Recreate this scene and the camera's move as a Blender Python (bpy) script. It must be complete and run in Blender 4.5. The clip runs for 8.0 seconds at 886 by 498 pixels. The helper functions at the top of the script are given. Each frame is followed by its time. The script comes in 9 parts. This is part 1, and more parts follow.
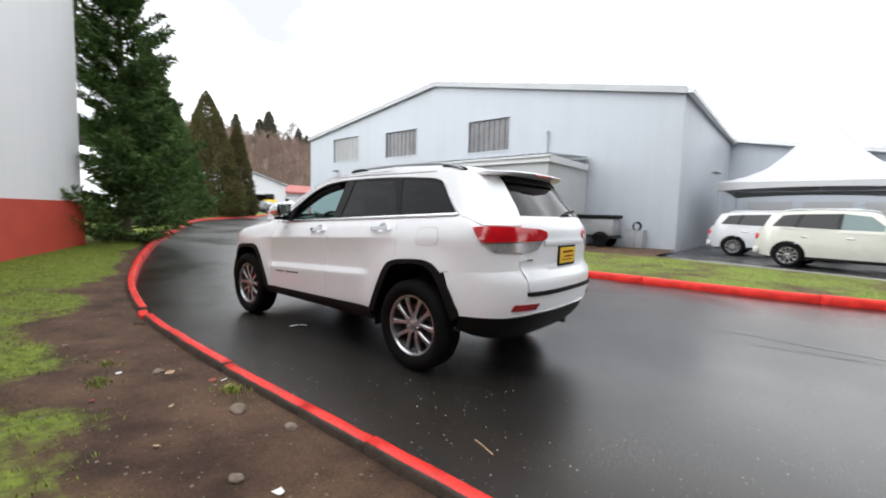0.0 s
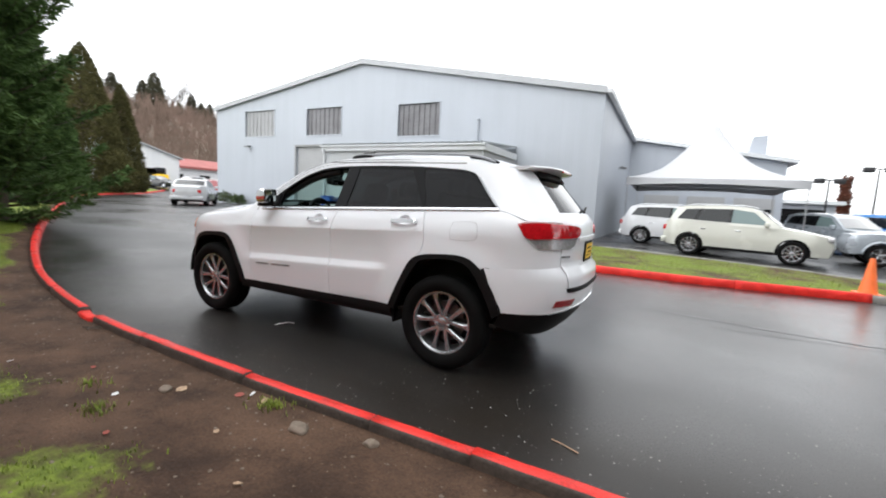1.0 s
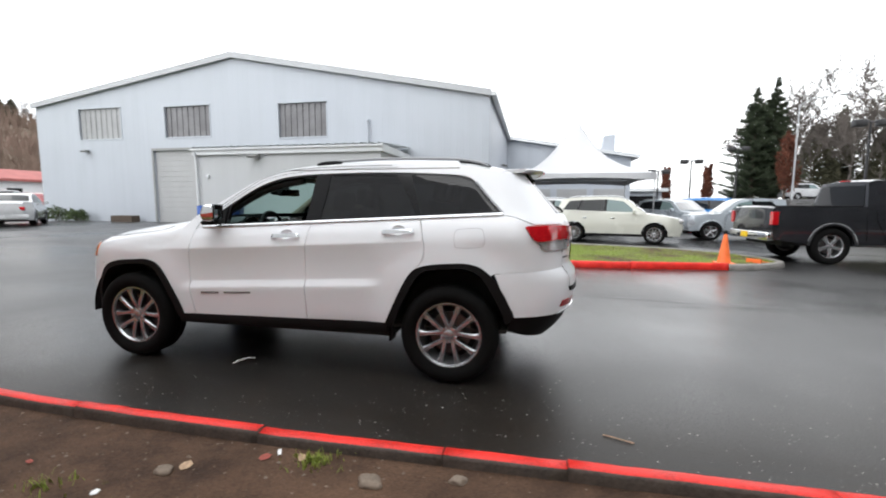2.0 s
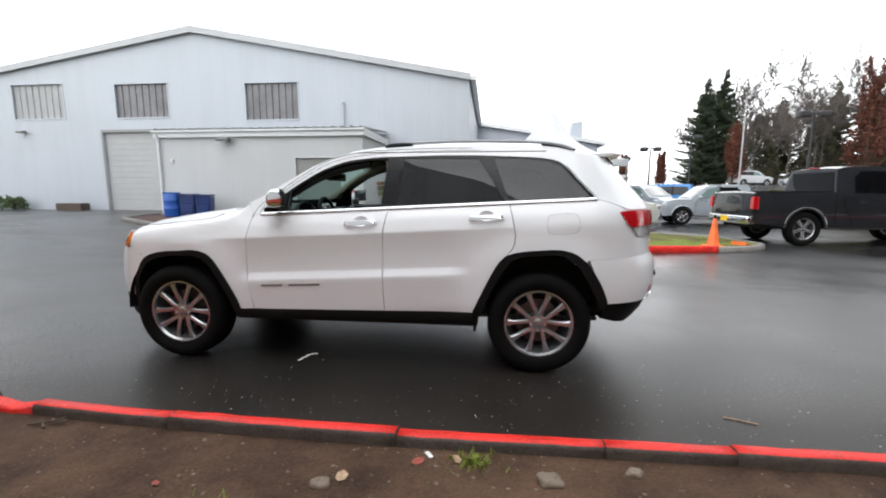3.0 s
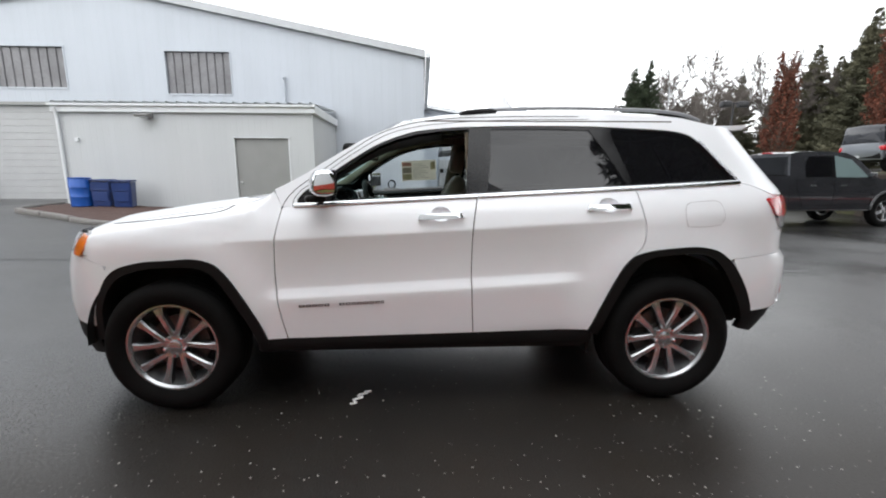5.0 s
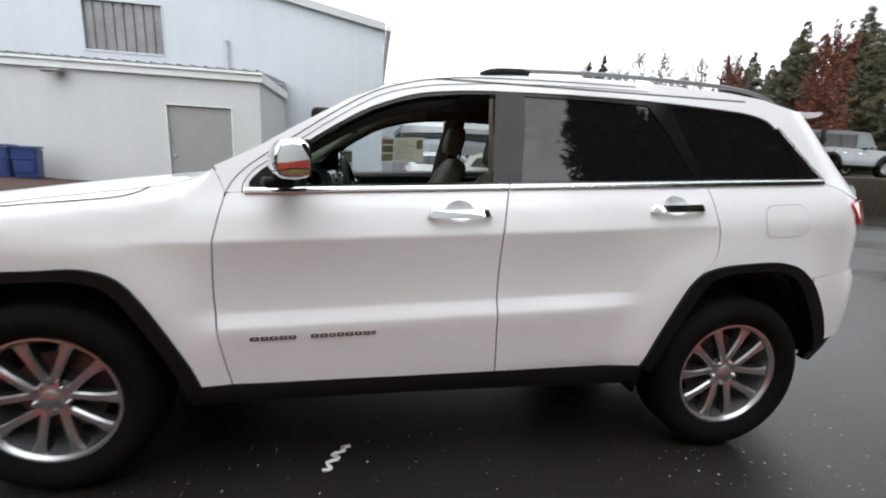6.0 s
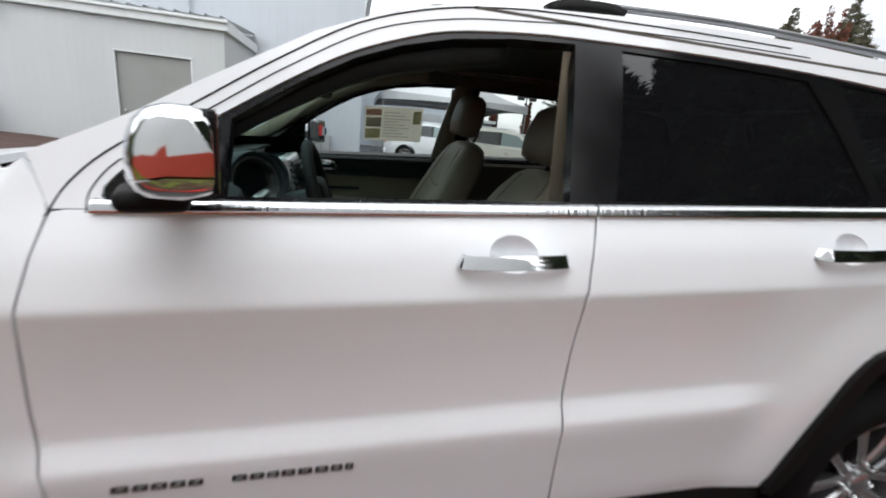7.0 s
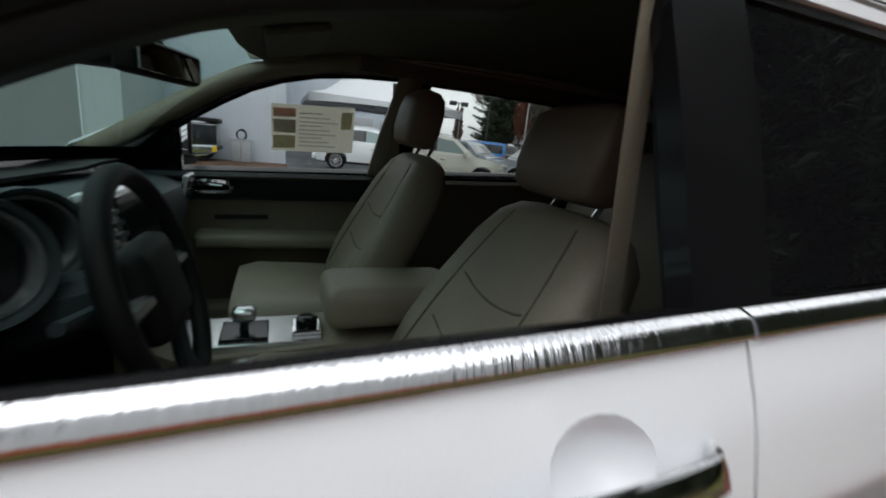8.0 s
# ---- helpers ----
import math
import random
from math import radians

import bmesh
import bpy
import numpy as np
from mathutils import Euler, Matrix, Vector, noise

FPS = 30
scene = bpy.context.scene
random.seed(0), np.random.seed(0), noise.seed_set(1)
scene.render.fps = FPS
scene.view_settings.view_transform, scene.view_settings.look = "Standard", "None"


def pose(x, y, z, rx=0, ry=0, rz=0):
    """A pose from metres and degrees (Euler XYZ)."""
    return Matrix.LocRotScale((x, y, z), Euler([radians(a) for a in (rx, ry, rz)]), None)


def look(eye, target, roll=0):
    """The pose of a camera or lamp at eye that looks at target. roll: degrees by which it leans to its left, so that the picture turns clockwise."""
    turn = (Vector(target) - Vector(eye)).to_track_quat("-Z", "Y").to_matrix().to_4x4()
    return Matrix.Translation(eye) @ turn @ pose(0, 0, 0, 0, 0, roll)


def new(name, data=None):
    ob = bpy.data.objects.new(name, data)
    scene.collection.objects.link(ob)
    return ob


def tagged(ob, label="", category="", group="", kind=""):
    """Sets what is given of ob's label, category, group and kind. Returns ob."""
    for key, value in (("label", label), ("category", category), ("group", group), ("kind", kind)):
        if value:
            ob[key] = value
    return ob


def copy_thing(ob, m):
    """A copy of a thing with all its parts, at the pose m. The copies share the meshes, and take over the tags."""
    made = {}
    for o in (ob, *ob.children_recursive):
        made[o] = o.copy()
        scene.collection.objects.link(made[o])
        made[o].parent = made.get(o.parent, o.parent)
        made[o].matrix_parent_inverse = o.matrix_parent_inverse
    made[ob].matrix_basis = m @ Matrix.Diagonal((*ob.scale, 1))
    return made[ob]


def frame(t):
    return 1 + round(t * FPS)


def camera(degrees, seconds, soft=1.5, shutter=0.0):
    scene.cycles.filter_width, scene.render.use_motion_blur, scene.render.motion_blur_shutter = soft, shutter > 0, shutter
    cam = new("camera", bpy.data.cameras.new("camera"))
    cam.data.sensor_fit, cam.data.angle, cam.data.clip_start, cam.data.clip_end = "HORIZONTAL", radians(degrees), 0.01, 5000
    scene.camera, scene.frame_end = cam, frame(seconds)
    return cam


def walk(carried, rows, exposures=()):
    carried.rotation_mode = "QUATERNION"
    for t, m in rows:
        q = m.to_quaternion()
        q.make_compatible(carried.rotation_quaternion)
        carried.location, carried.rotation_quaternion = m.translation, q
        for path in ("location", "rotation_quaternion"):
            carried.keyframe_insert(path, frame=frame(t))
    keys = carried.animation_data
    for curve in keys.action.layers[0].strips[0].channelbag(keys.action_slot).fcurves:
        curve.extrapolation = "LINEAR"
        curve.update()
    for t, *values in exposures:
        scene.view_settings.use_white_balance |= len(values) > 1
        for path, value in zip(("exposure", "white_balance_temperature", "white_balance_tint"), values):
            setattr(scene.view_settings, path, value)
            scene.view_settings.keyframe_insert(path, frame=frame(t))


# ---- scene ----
from mathutils.geometry import delaunay_2d_cdt

# ---- camera and walk ----
cam = camera(92.6, 8.0, soft=1.9, shutter=0.4)
PATH = [
    (0, (3.9, -3.401, 1.325), (2.617, -1.876, 1.161), 1.4),
    (0.5, (3.479, -3.676, 1.342), (2.403, -2.002, 1.143), 1.3),
    (1, (3.01, -3.85, 1.37), (2.081, -2.094, 1.144), 3.1),
    (1.5, (2.562, -3.972, 1.399), (1.938, -2.081, 1.211), 2.3),
    (3, (1.078, -4.044, 1.382), (0.861, -2.074, 1.11), 0.1),
    (3.5, (0.677, -3.984, 1.368), (0.596, -2.009, 1.067), 2.8),
    (4, (0.37, -3.87, 1.364), (0.404, -1.905, 0.994), 1.4),
    (4.5, (0.161, -3.589, 1.368), (0.209, -1.618, 1.032), -0.6),
    (6, (-0.258, -2.541, 1.338), (0.069, -0.609, 0.935), 2.7),
    (6.5, (-0.291, -2.125, 1.353), (0.192, -0.246, 0.865), 1.8),
    (7, (-0.275, -1.719, 1.392), (0.168, 0.159, 0.865), 5.8),
    (7.5, (-0.264, -1.368, 1.405), (0.391, 0.453, 0.901), 5.2),
    (8, (-0.181, -1.107, 1.407), (0.547, 0.693, 0.928), 6.0),
]
walk(cam, [(t, look(eye, target, roll)) for t, eye, target, roll in PATH], exposures=((0, 0.15), (1.5, 0.05), (3.0, 0.02), (4.5, 0.08), (7.0, 0.08), (7.5, -0.20), (8.0, -0.28)))

# ---- overcast sky and weak wide sun ----
SUN_ELEVATION, SUN_AZIMUTH = radians(48), radians(205)
world = bpy.data.worlds.new("overcast_sky")
scene.world = world
world.use_nodes = True
wn = world.node_tree
wn.nodes.clear()
w_out = wn.nodes.new("ShaderNodeOutputWorld")
w_bg = wn.nodes.new("ShaderNodeBackground")
w_sky = wn.nodes.new("ShaderNodeTexSky")
w_sky.sky_type = "NISHITA"
w_sky.sun_disc = False
w_sky.sun_elevation, w_sky.sun_rotation = SUN_ELEVATION, SUN_AZIMUTH
w_dim = wn.nodes.new("ShaderNodeVectorMath")
w_dim.operation = "SCALE"
w_dim.inputs["Scale"].default_value = 0.1
w_tc = wn.nodes.new("ShaderNodeTexCoord")
w_map = wn.nodes.new("ShaderNodeMapping")
w_map.inputs["Scale"].default_value = (1.0, 1.0, 3.2)
w_noise = wn.nodes.new("ShaderNodeTexNoise")
w_noise.inputs["Scale"].default_value = 1.7
w_noise.inputs["Detail"].default_value = 5
w_noise.inputs["Roughness"].default_value = 0.5
w_ramp = wn.nodes.new("ShaderNodeValToRGB")
w_ramp.color_ramp.elements[0].position, w_ramp.color_ramp.elements[0].color = 0.36, (0.375, 0.385, 0.405, 1)
w_ramp.color_ramp.elements[1].position, w_ramp.color_ramp.elements[1].color = 0.58, (0.97, 0.985, 1.0, 1)
w_mix = wn.nodes.new("ShaderNodeMix")
w_mix.data_type = "RGBA"
w_mix.inputs["Factor"].default_value = 0.94
wn.links.new(w_tc.outputs["Generated"], w_map.inputs["Vector"])
wn.links.new(w_map.outputs["Vector"], w_noise.inputs["Vector"])
wn.links.new(w_noise.outputs["Fac"], w_ramp.inputs["Fac"])
wn.links.new(w_sky.outputs["Color"], w_dim.inputs[0])
wn.links.new(w_dim.outputs["Vector"], w_mix.inputs["A"])
wn.links.new(w_ramp.outputs["Color"], w_mix.inputs["B"])
wn.links.new(w_mix.outputs["Result"], w_bg.inputs["Color"])
wn.links.new(w_bg.outputs["Background"], w_out.inputs["Surface"])
w_bg.inputs["Strength"].default_value = 2.3
sun = new("sun", bpy.data.lights.new("sun", "SUN"))
sun.data.energy, sun.data.angle, sun.data.color = 3.2, radians(110), (0.98, 0.99, 1.0)
sun.matrix_world = Matrix.Rotation(-SUN_AZIMUTH, 4, "Z") @ Matrix.Rotation(radians(-42), 4, "X")

# ---- small builders ----


def link(name, me, parent=None):
    ob = new(name, me)
    if parent is not None:
        ob.parent = parent
    return ob


def smooth_faces(bm, angle=35):
    lim = radians(angle)
    for f in bm.faces:
        f.smooth = True
    for e in bm.edges:
        if len(e.link_faces) == 2 and e.calc_face_angle(0) > lim:
            e.smooth = False


def part(name, bm, material, parent, label="", smooth=None):
    """One mesh object from a bmesh, under a thing or a part."""
    if smooth:
        smooth_faces(bm, smooth)
    me = bpy.data.meshes.new(name)
    bm.to_mesh(me)
    bm.free()
    for m in (material if isinstance(material, (list, tuple)) else [material]):
        me.materials.append(m)
    ob = link(name, me, parent)
    return tagged(ob, label)


def thing(name, m, label, category, group="", kind=""):
    ob = new(name)
    ob.empty_display_size = 0.1
    ob.matrix_basis = m
    return tagged(ob, label, category, group, kind)


def add_faces(bm, verts, faces, mi=0):
    vs = [bm.verts.new(v) for v in verts]
    out = []
    for f in faces:
        try:
            fc = bm.faces.new([vs[i] for i in f])
            fc.material_index = mi
            out.append(fc)
        except ValueError:
            pass
    return out


def add_box(bm, lo, hi, bevel=0.0, m=None, mi=0):
    (x0, y0, z0), (x1, y1, z1) = lo, hi
    v = [Vector(p) for p in ((x0, y0, z0), (x1, y0, z0), (x1, y1, z0), (x0, y1, z0), (x0, y0, z1), (x1, y0, z1), (x1, y1, z1), (x0, y1, z1))]
    if m is not None:
        v = [m @ p for p in v]
    fs = add_faces(bm, v, [(3, 2, 1, 0), (4, 5, 6, 7), (0, 1, 5, 4), (1, 2, 6, 5), (2, 3, 7, 6), (3, 0, 4, 7)], mi)
    if bevel > 0:
        es = list({e for f in fs for e in f.edges})
        bmesh.ops.bevel(bm, geom=es, offset=bevel, segments=2, affect="EDGES", profile=0.6)
    return fs


def box(lo, hi, bevel=0.0, m=None):
    bm = bmesh.new()
    add_box(bm, lo, hi, bevel, m)
    return bm


def catmull(pts, n=6, closed=False):
    P = [Vector(p) for p in pts]
    k = len(P)
    out = []
    for i in range(k if closed else k - 1):
        a, b, c, d = [P[(i + j) % k] if closed else P[min(max(i + j, 0), k - 1)] for j in (-1, 0, 1, 2)]
        for s in range(n):
            t = s / n
            out.append(0.5 * ((2 * b) + (c - a) * t + (2 * a - 5 * b + 4 * c - d) * t * t + (3 * b - a - 3 * c + d) * t ** 3))
    if not closed:
        out.append(P[-1])
    return out


def add_sweep(bm, path, section, up=Vector((0, 0, 1)), closed=False, mi=0, cap=True):
    """Sweeps a closed section of (across, upward) points along a path."""
    n, k = len(path), len(section)
    rings = []
    for i, p in enumerate(path):
        a = path[(i - 1) % n] if closed or i else path[0]
        b = path[(i + 1) % n] if closed or i < n - 1 else path[-1]
        d = (b - a).normalized()
        s = d.cross(up)
        s = s.normalized() if s.length > 1e-6 else Vector((1, 0, 0))
        u = s.cross(d)
        rings.append([bm.verts.new(p + s * q[0] + u * q[1]) for q in section])
    for i in range(n if closed else n - 1):
        r, q = rings[i], rings[(i + 1) % n]
        for j in range(k):
            bm.faces.new((r[j], r[(j + 1) % k], q[(j + 1) % k], q[j])).material_index = mi
    if cap and not closed:
        bm.faces.new(rings[0][::-1]).material_index = mi
        bm.faces.new(rings[-1]).material_index = mi


def ring_section(r, n=10, squash=1.0):
    return [(r * math.cos(2 * math.pi * i / n), r * squash * math.sin(2 * math.pi * i / n)) for i in range(n)][::-1]


def add_tube(bm, path, r, n=8, closed=False, mi=0):
    path = [Vector(p) for p in path]
    d = (path[-1] - path[0]) if not closed else Vector((0, 0, 1))
    up = Vector((0, 0, 1)) if abs(d.normalized().z) < 0.9 else Vector((0.3, 1, 0))
    add_sweep(bm, path, ring_section(r, n), up, closed, mi)


def tube(path, r, n=8, closed=False):
    bm = bmesh.new()
    add_tube(bm, path, r, n, closed)
    return bm


def add_lathe(bm, profile, n=32, m=None, mi=0, a0=0.0, a1=2 * math.pi):
    """Turns (radius, height) points round z."""
    full = abs(a1 - a0 - 2 * math.pi) < 1e-6
    cols = []
    for i in range(n if full else n + 1):
        a = a0 + (a1 - a0) * i / n
        col = []
        for r, h in profile:
            p = Vector((r * math.cos(a), r * math.sin(a), h))
            col.append(bm.verts.new(m @ p if m is not None else p))
        cols.append(col)
    for i in range(n):
        a, b = cols[i], cols[(i + 1) % len(cols)]
        for j in range(len(profile) - 1):
            try:
                bm.faces.new((a[j], b[j], b[j + 1], a[j + 1])).material_index = mi
            except ValueError:
                pass


def lathe(profile, n=32, m=None):
    bm = bmesh.new()
    add_lathe(bm, profile, n, m)
    bmesh.ops.remove_doubles(bm, verts=bm.verts, dist=1e-5)
    return bm


def rounded_block(lo, hi, r, n=4):
    """A box with well-rounded edges."""
    bm = box(lo, hi)
    bmesh.ops.bevel(bm, geom=list(bm.edges), offset=r, segments=n, affect="EDGES", profile=0.5)
    return bm


def inside(p, poly):
    c = False
    j = len(poly) - 1
    for i in range(len(poly)):
        xi, yi = poly[i]
        xj, yj = poly[j]
        if (yi > p[1]) != (yj > p[1]) and p[0] < (xj - xi) * (p[1] - yi) / (yj - yi) + xi:
            c = not c
        j = i
    return c


def dense(poly, step):
    out = []
    for i in range(len(poly)):
        a, b = Vector(poly[i]), Vector(poly[(i + 1) % len(poly)])
        k = max(1, int((b - a).length / step))
        out += [tuple(a.lerp(b, j / k)) for j in range(k)]
    return out


def fill2d(outline, holes=(), step=0.06, lines=()):
    """Triangles over a flat outline with holes: (points, faces); lines: open polylines whose edges are kept."""
    loops = [dense(outline, step)] + [dense(h, step) for h in holes]
    pts, edges = [], []
    for lp in loops:
        b = len(pts)
        pts += [Vector(p) for p in lp]
        edges += [(b + i, b + (i + 1) % len(lp)) for i in range(len(lp))]
    for ln in lines:
        last = None
        for p in ln:
            if inside(p, loops[0]) and not any(inside(p, h) for h in loops[1:]):
                pts.append(Vector(p))
                if last is not None:
                    edges.append((last, len(pts) - 1))
                last = len(pts) - 1
            else:
                last = None
    border = [Vector(p) for p in pts]
    bx = np.array([tuple(p) for p in border])
    xs, ys = [p[0] for p in loops[0]], [p[1] for p in loops[0]]
    nx, ny = int((max(xs) - min(xs)) / step), int((max(ys) - min(ys)) / step)
    for i in range(1, nx + 1):
        for j in range(1, ny + 1):
            p = (min(xs) + (i + 0.5 * (j % 2)) * step, min(ys) + j * step)
            if inside(p, loops[0]) and not any(inside(p, h) for h in loops[1:]):
                if np.min((bx[:, 0] - p[0]) ** 2 + (bx[:, 1] - p[1]) ** 2) > (0.45 * step) ** 2:
                    pts.append(Vector(p))
    v, e, f, *_ = delaunay_2d_cdt(pts, edges, [], 0, 1e-5)
    tris = []
    for t in f:
        c = (sum(v[i].x for i in t) / len(t), sum(v[i].y for i in t) / len(t))
        if inside(c, loops[0]) and not any(inside(c, h) for h in loops[1:]):
            tris.append(t)
    return v, tris


def panel(outline, surface, holes=(), step=0.06, back=0.012, flip=False, lines=()):
    """A curved sheet: the outline is filled and laid on surface(u, v); its rim is turned back by `back` along the inward normal."""
    v, tris = fill2d(outline, holes, step, lines)
    bm = bmesh.new()
    vs = [bm.verts.new(surface(p.x, p.y)) for p in v]
    for t in tris:
        t = [vs[i] for i in t]
        try:
            bm.faces.new(t[::-1] if flip else t)
        except ValueError:
            pass
    loose = [x for x in bm.verts if not x.link_faces]
    if loose:
        bmesh.ops.delete(bm, geom=loose, context="VERTS")
    bm.normal_update()
    if back:
        rim = [e for e in bm.edges if len(e.link_faces) == 1]
        nrm = {x: x.normal.copy() for e in rim for x in e.verts}
        made = bmesh.ops.extrude_edge_only(bm, edges=rim)["geom"]
        for x in made:
            if isinstance(x, bmesh.types.BMVert):
                src = min((o for e in x.link_edges for o in e.verts if o is not x and o in nrm), key=lambda o: (o.co - x.co).length, default=None)
                if src is not None:
                    x.co -= nrm[src] * back
    return bm


def prism(poly, a, b, axis="y"):
    """A flat outline drawn out from a to b along an axis."""
    put = {"y": lambda p, d: (p[0], d, p[1]), "x": lambda p, d: (d, p[0], p[1]), "z": lambda p, d: (p[0], p[1], d)}[axis]
    bm = bmesh.new()
    n = len(poly)
    va, vb = [bm.verts.new(put(p, a)) for p in poly], [bm.verts.new(put(p, b)) for p in poly]
    bm.faces.new(va)
    bm.faces.new(vb[::-1])
    for i in range(n):
        bm.faces.new((va[i], vb[i], vb[(i + 1) % n], va[(i + 1) % n]))
    bmesh.ops.recalc_face_normals(bm, faces=bm.faces)
    return bm


def loft(sections, closed_ring=True, caps=True):
    """A skin over rings of equal count."""
    bm = bmesh.new()
    rings = [[bm.verts.new(p) for p in ring] for ring in sections]
    n = len(rings[0])
    for a, b in zip(rings, rings[1:]):
        for j in range(n if closed_ring else n - 1):
            bm.faces.new((a[j], a[(j + 1) % n], b[(j + 1) % n], b[j]))
    if caps:
        bm.faces.new(rings[0][::-1])
        bm.faces.new(rings[-1])
    bmesh.ops.recalc_face_normals(bm, faces=bm.faces)
    return bm


# ---- materials ----


def mat(name, base, rough=0.5, metal=0.0, var=0.12, scale=6.0, fine=60.0, bump=0.0, bump_scale=None, rough_var=0.0, coat=0.0, spec=0.5, each=0.0, other=None):
    """A surface with colour variation at two scales, roughness variation and fine relief."""
    m = bpy.data.materials.new(name)
    m.use_nodes = True
    nt = m.node_tree
    b = nt.nodes["Principled BSDF"]
    b.inputs["Metallic"].default_value, b.inputs["Roughness"].default_value = metal, rough
    b.inputs["Coat Weight"].default_value, b.inputs["Specular IOR Level"].default_value = coat, spec
    b.inputs["Coat Roughness"].default_value = 0.04
    tc = nt.nodes.new("ShaderNodeTexCoord")
    big, small = nt.nodes.new("ShaderNodeTexNoise"), nt.nodes.new("ShaderNodeTexNoise")
    for n, s in ((big, scale), (small, fine)):
        n.inputs["Scale"].default_value, n.inputs["Detail"].default_value = s, 5
        nt.links.new(tc.outputs["Object"], n.inputs["Vector"])
    add = nt.nodes.new("ShaderNodeMath")
    add.operation = "ADD"
    nt.links.new(big.outputs["Fac"], add.inputs[0])
    nt.links.new(small.outputs["Fac"], add.inputs[1])
    last = add
    if each:
        info = nt.nodes.new("ShaderNodeObjectInfo")
        sc = nt.nodes.new("ShaderNodeMath")
        sc.operation = "MULTIPLY_ADD"
        sc.inputs[1].default_value = each
        nt.links.new(info.outputs["Random"], sc.inputs[0])
        nt.links.new(add.outputs[0], sc.inputs[2])
        last = sc
    ramp = nt.nodes.new("ShaderNodeValToRGB")
    lo = other if other else tuple(c * (1 - var) for c in base)
    hi = base if other else tuple(min(1, c * (1 + var)) for c in base)
    ramp.color_ramp.elements[0].position, ramp.color_ramp.elements[0].color = 0.36, (*lo, 1)
    ramp.color_ramp.elements[1].position, ramp.color_ramp.elements[1].color = 0.64, (*hi, 1)
    half = nt.nodes.new("ShaderNodeMath")
    half.operation = "MULTIPLY"
    half.inputs[1].default_value = 0.5
    nt.links.new(last.outputs[0], half.inputs[0])
    nt.links.new(half.outputs[0], ramp.inputs["Fac"])
    nt.links.new(ramp.outputs["Color"], b.inputs["Base Color"])
    if rough_var:
        mr = nt.nodes.new("ShaderNodeMapRange")
        mr.inputs["From Min"].default_value, mr.inputs["From Max"].default_value = 0.35, 0.65
        mr.inputs["To Min"].default_value, mr.inputs["To Max"].default_value = max(0.02, rough - rough_var), min(1, rough + rough_var)
        nt.links.new(big.outputs["Fac"], mr.inputs["Value"])
        nt.links.new(mr.outputs["Result"], b.inputs["Roughness"])
    if bump:
        bp = nt.nodes.new("ShaderNodeBump")
        bp.inputs["Strength"].default_value, bp.inputs["Distance"].default_value = bump, 0.01
        src = small
        if bump_scale:
            src = nt.nodes.new("ShaderNodeTexNoise")
            src.inputs["Scale"].default_value, src.inputs["Detail"].default_value = bump_scale, 4
            nt.links.new(tc.outputs["Object"], src.inputs["Vector"])
        nt.links.new(src.outputs["Fac"], bp.inputs["Height"])
        nt.links.new(bp.outputs["Normal"], b.inputs["Normal"])
    return m


def glass_mat(name, tint, rough=0.0, opacity=0.0, dark=(0.01, 0.01, 0.012)):
    """Thin tinted glass: a clear sheet with a mirror-like skin; opacity: how much of it is dark film."""
    m = bpy.data.materials.new(name)
    m.use_nodes = True
    nt = m.node_tree
    b = nt.nodes["Principled BSDF"]
    b.inputs["Base Color"].default_value = (*dark, 1)
    b.inputs["Roughness"].default_value = 0.02
    b.inputs["Specular IOR Level"].default_value = 0.5
    clear, gloss = nt.nodes.new("ShaderNodeBsdfTransparent"), nt.nodes.new("ShaderNodeBsdfGlossy")
    clear.inputs["Color"].default_value = (*tint, 1)
    gloss.inputs["Roughness"].default_value = 0.01
    fres = nt.nodes.new("ShaderNodeFresnel")
    fres.inputs["IOR"].default_value = 1.5
    thin, film = nt.nodes.new("ShaderNodeMixShader"), nt.nodes.new("ShaderNodeMixShader")
    nt.links.new(fres.outputs[0], thin.inputs[0])
    nt.links.new(clear.outputs[0], thin.inputs[1])
    nt.links.new(gloss.outputs[0], thin.inputs[2])
    film.inputs[0].default_value = opacity
    nt.links.new(thin.outputs[0], film.inputs[1])
    nt.links.new(b.outputs[0], film.inputs[2])
    nt.links.new(film.outputs[0], nt.nodes["Material Output"].inputs["Surface"])
    return m


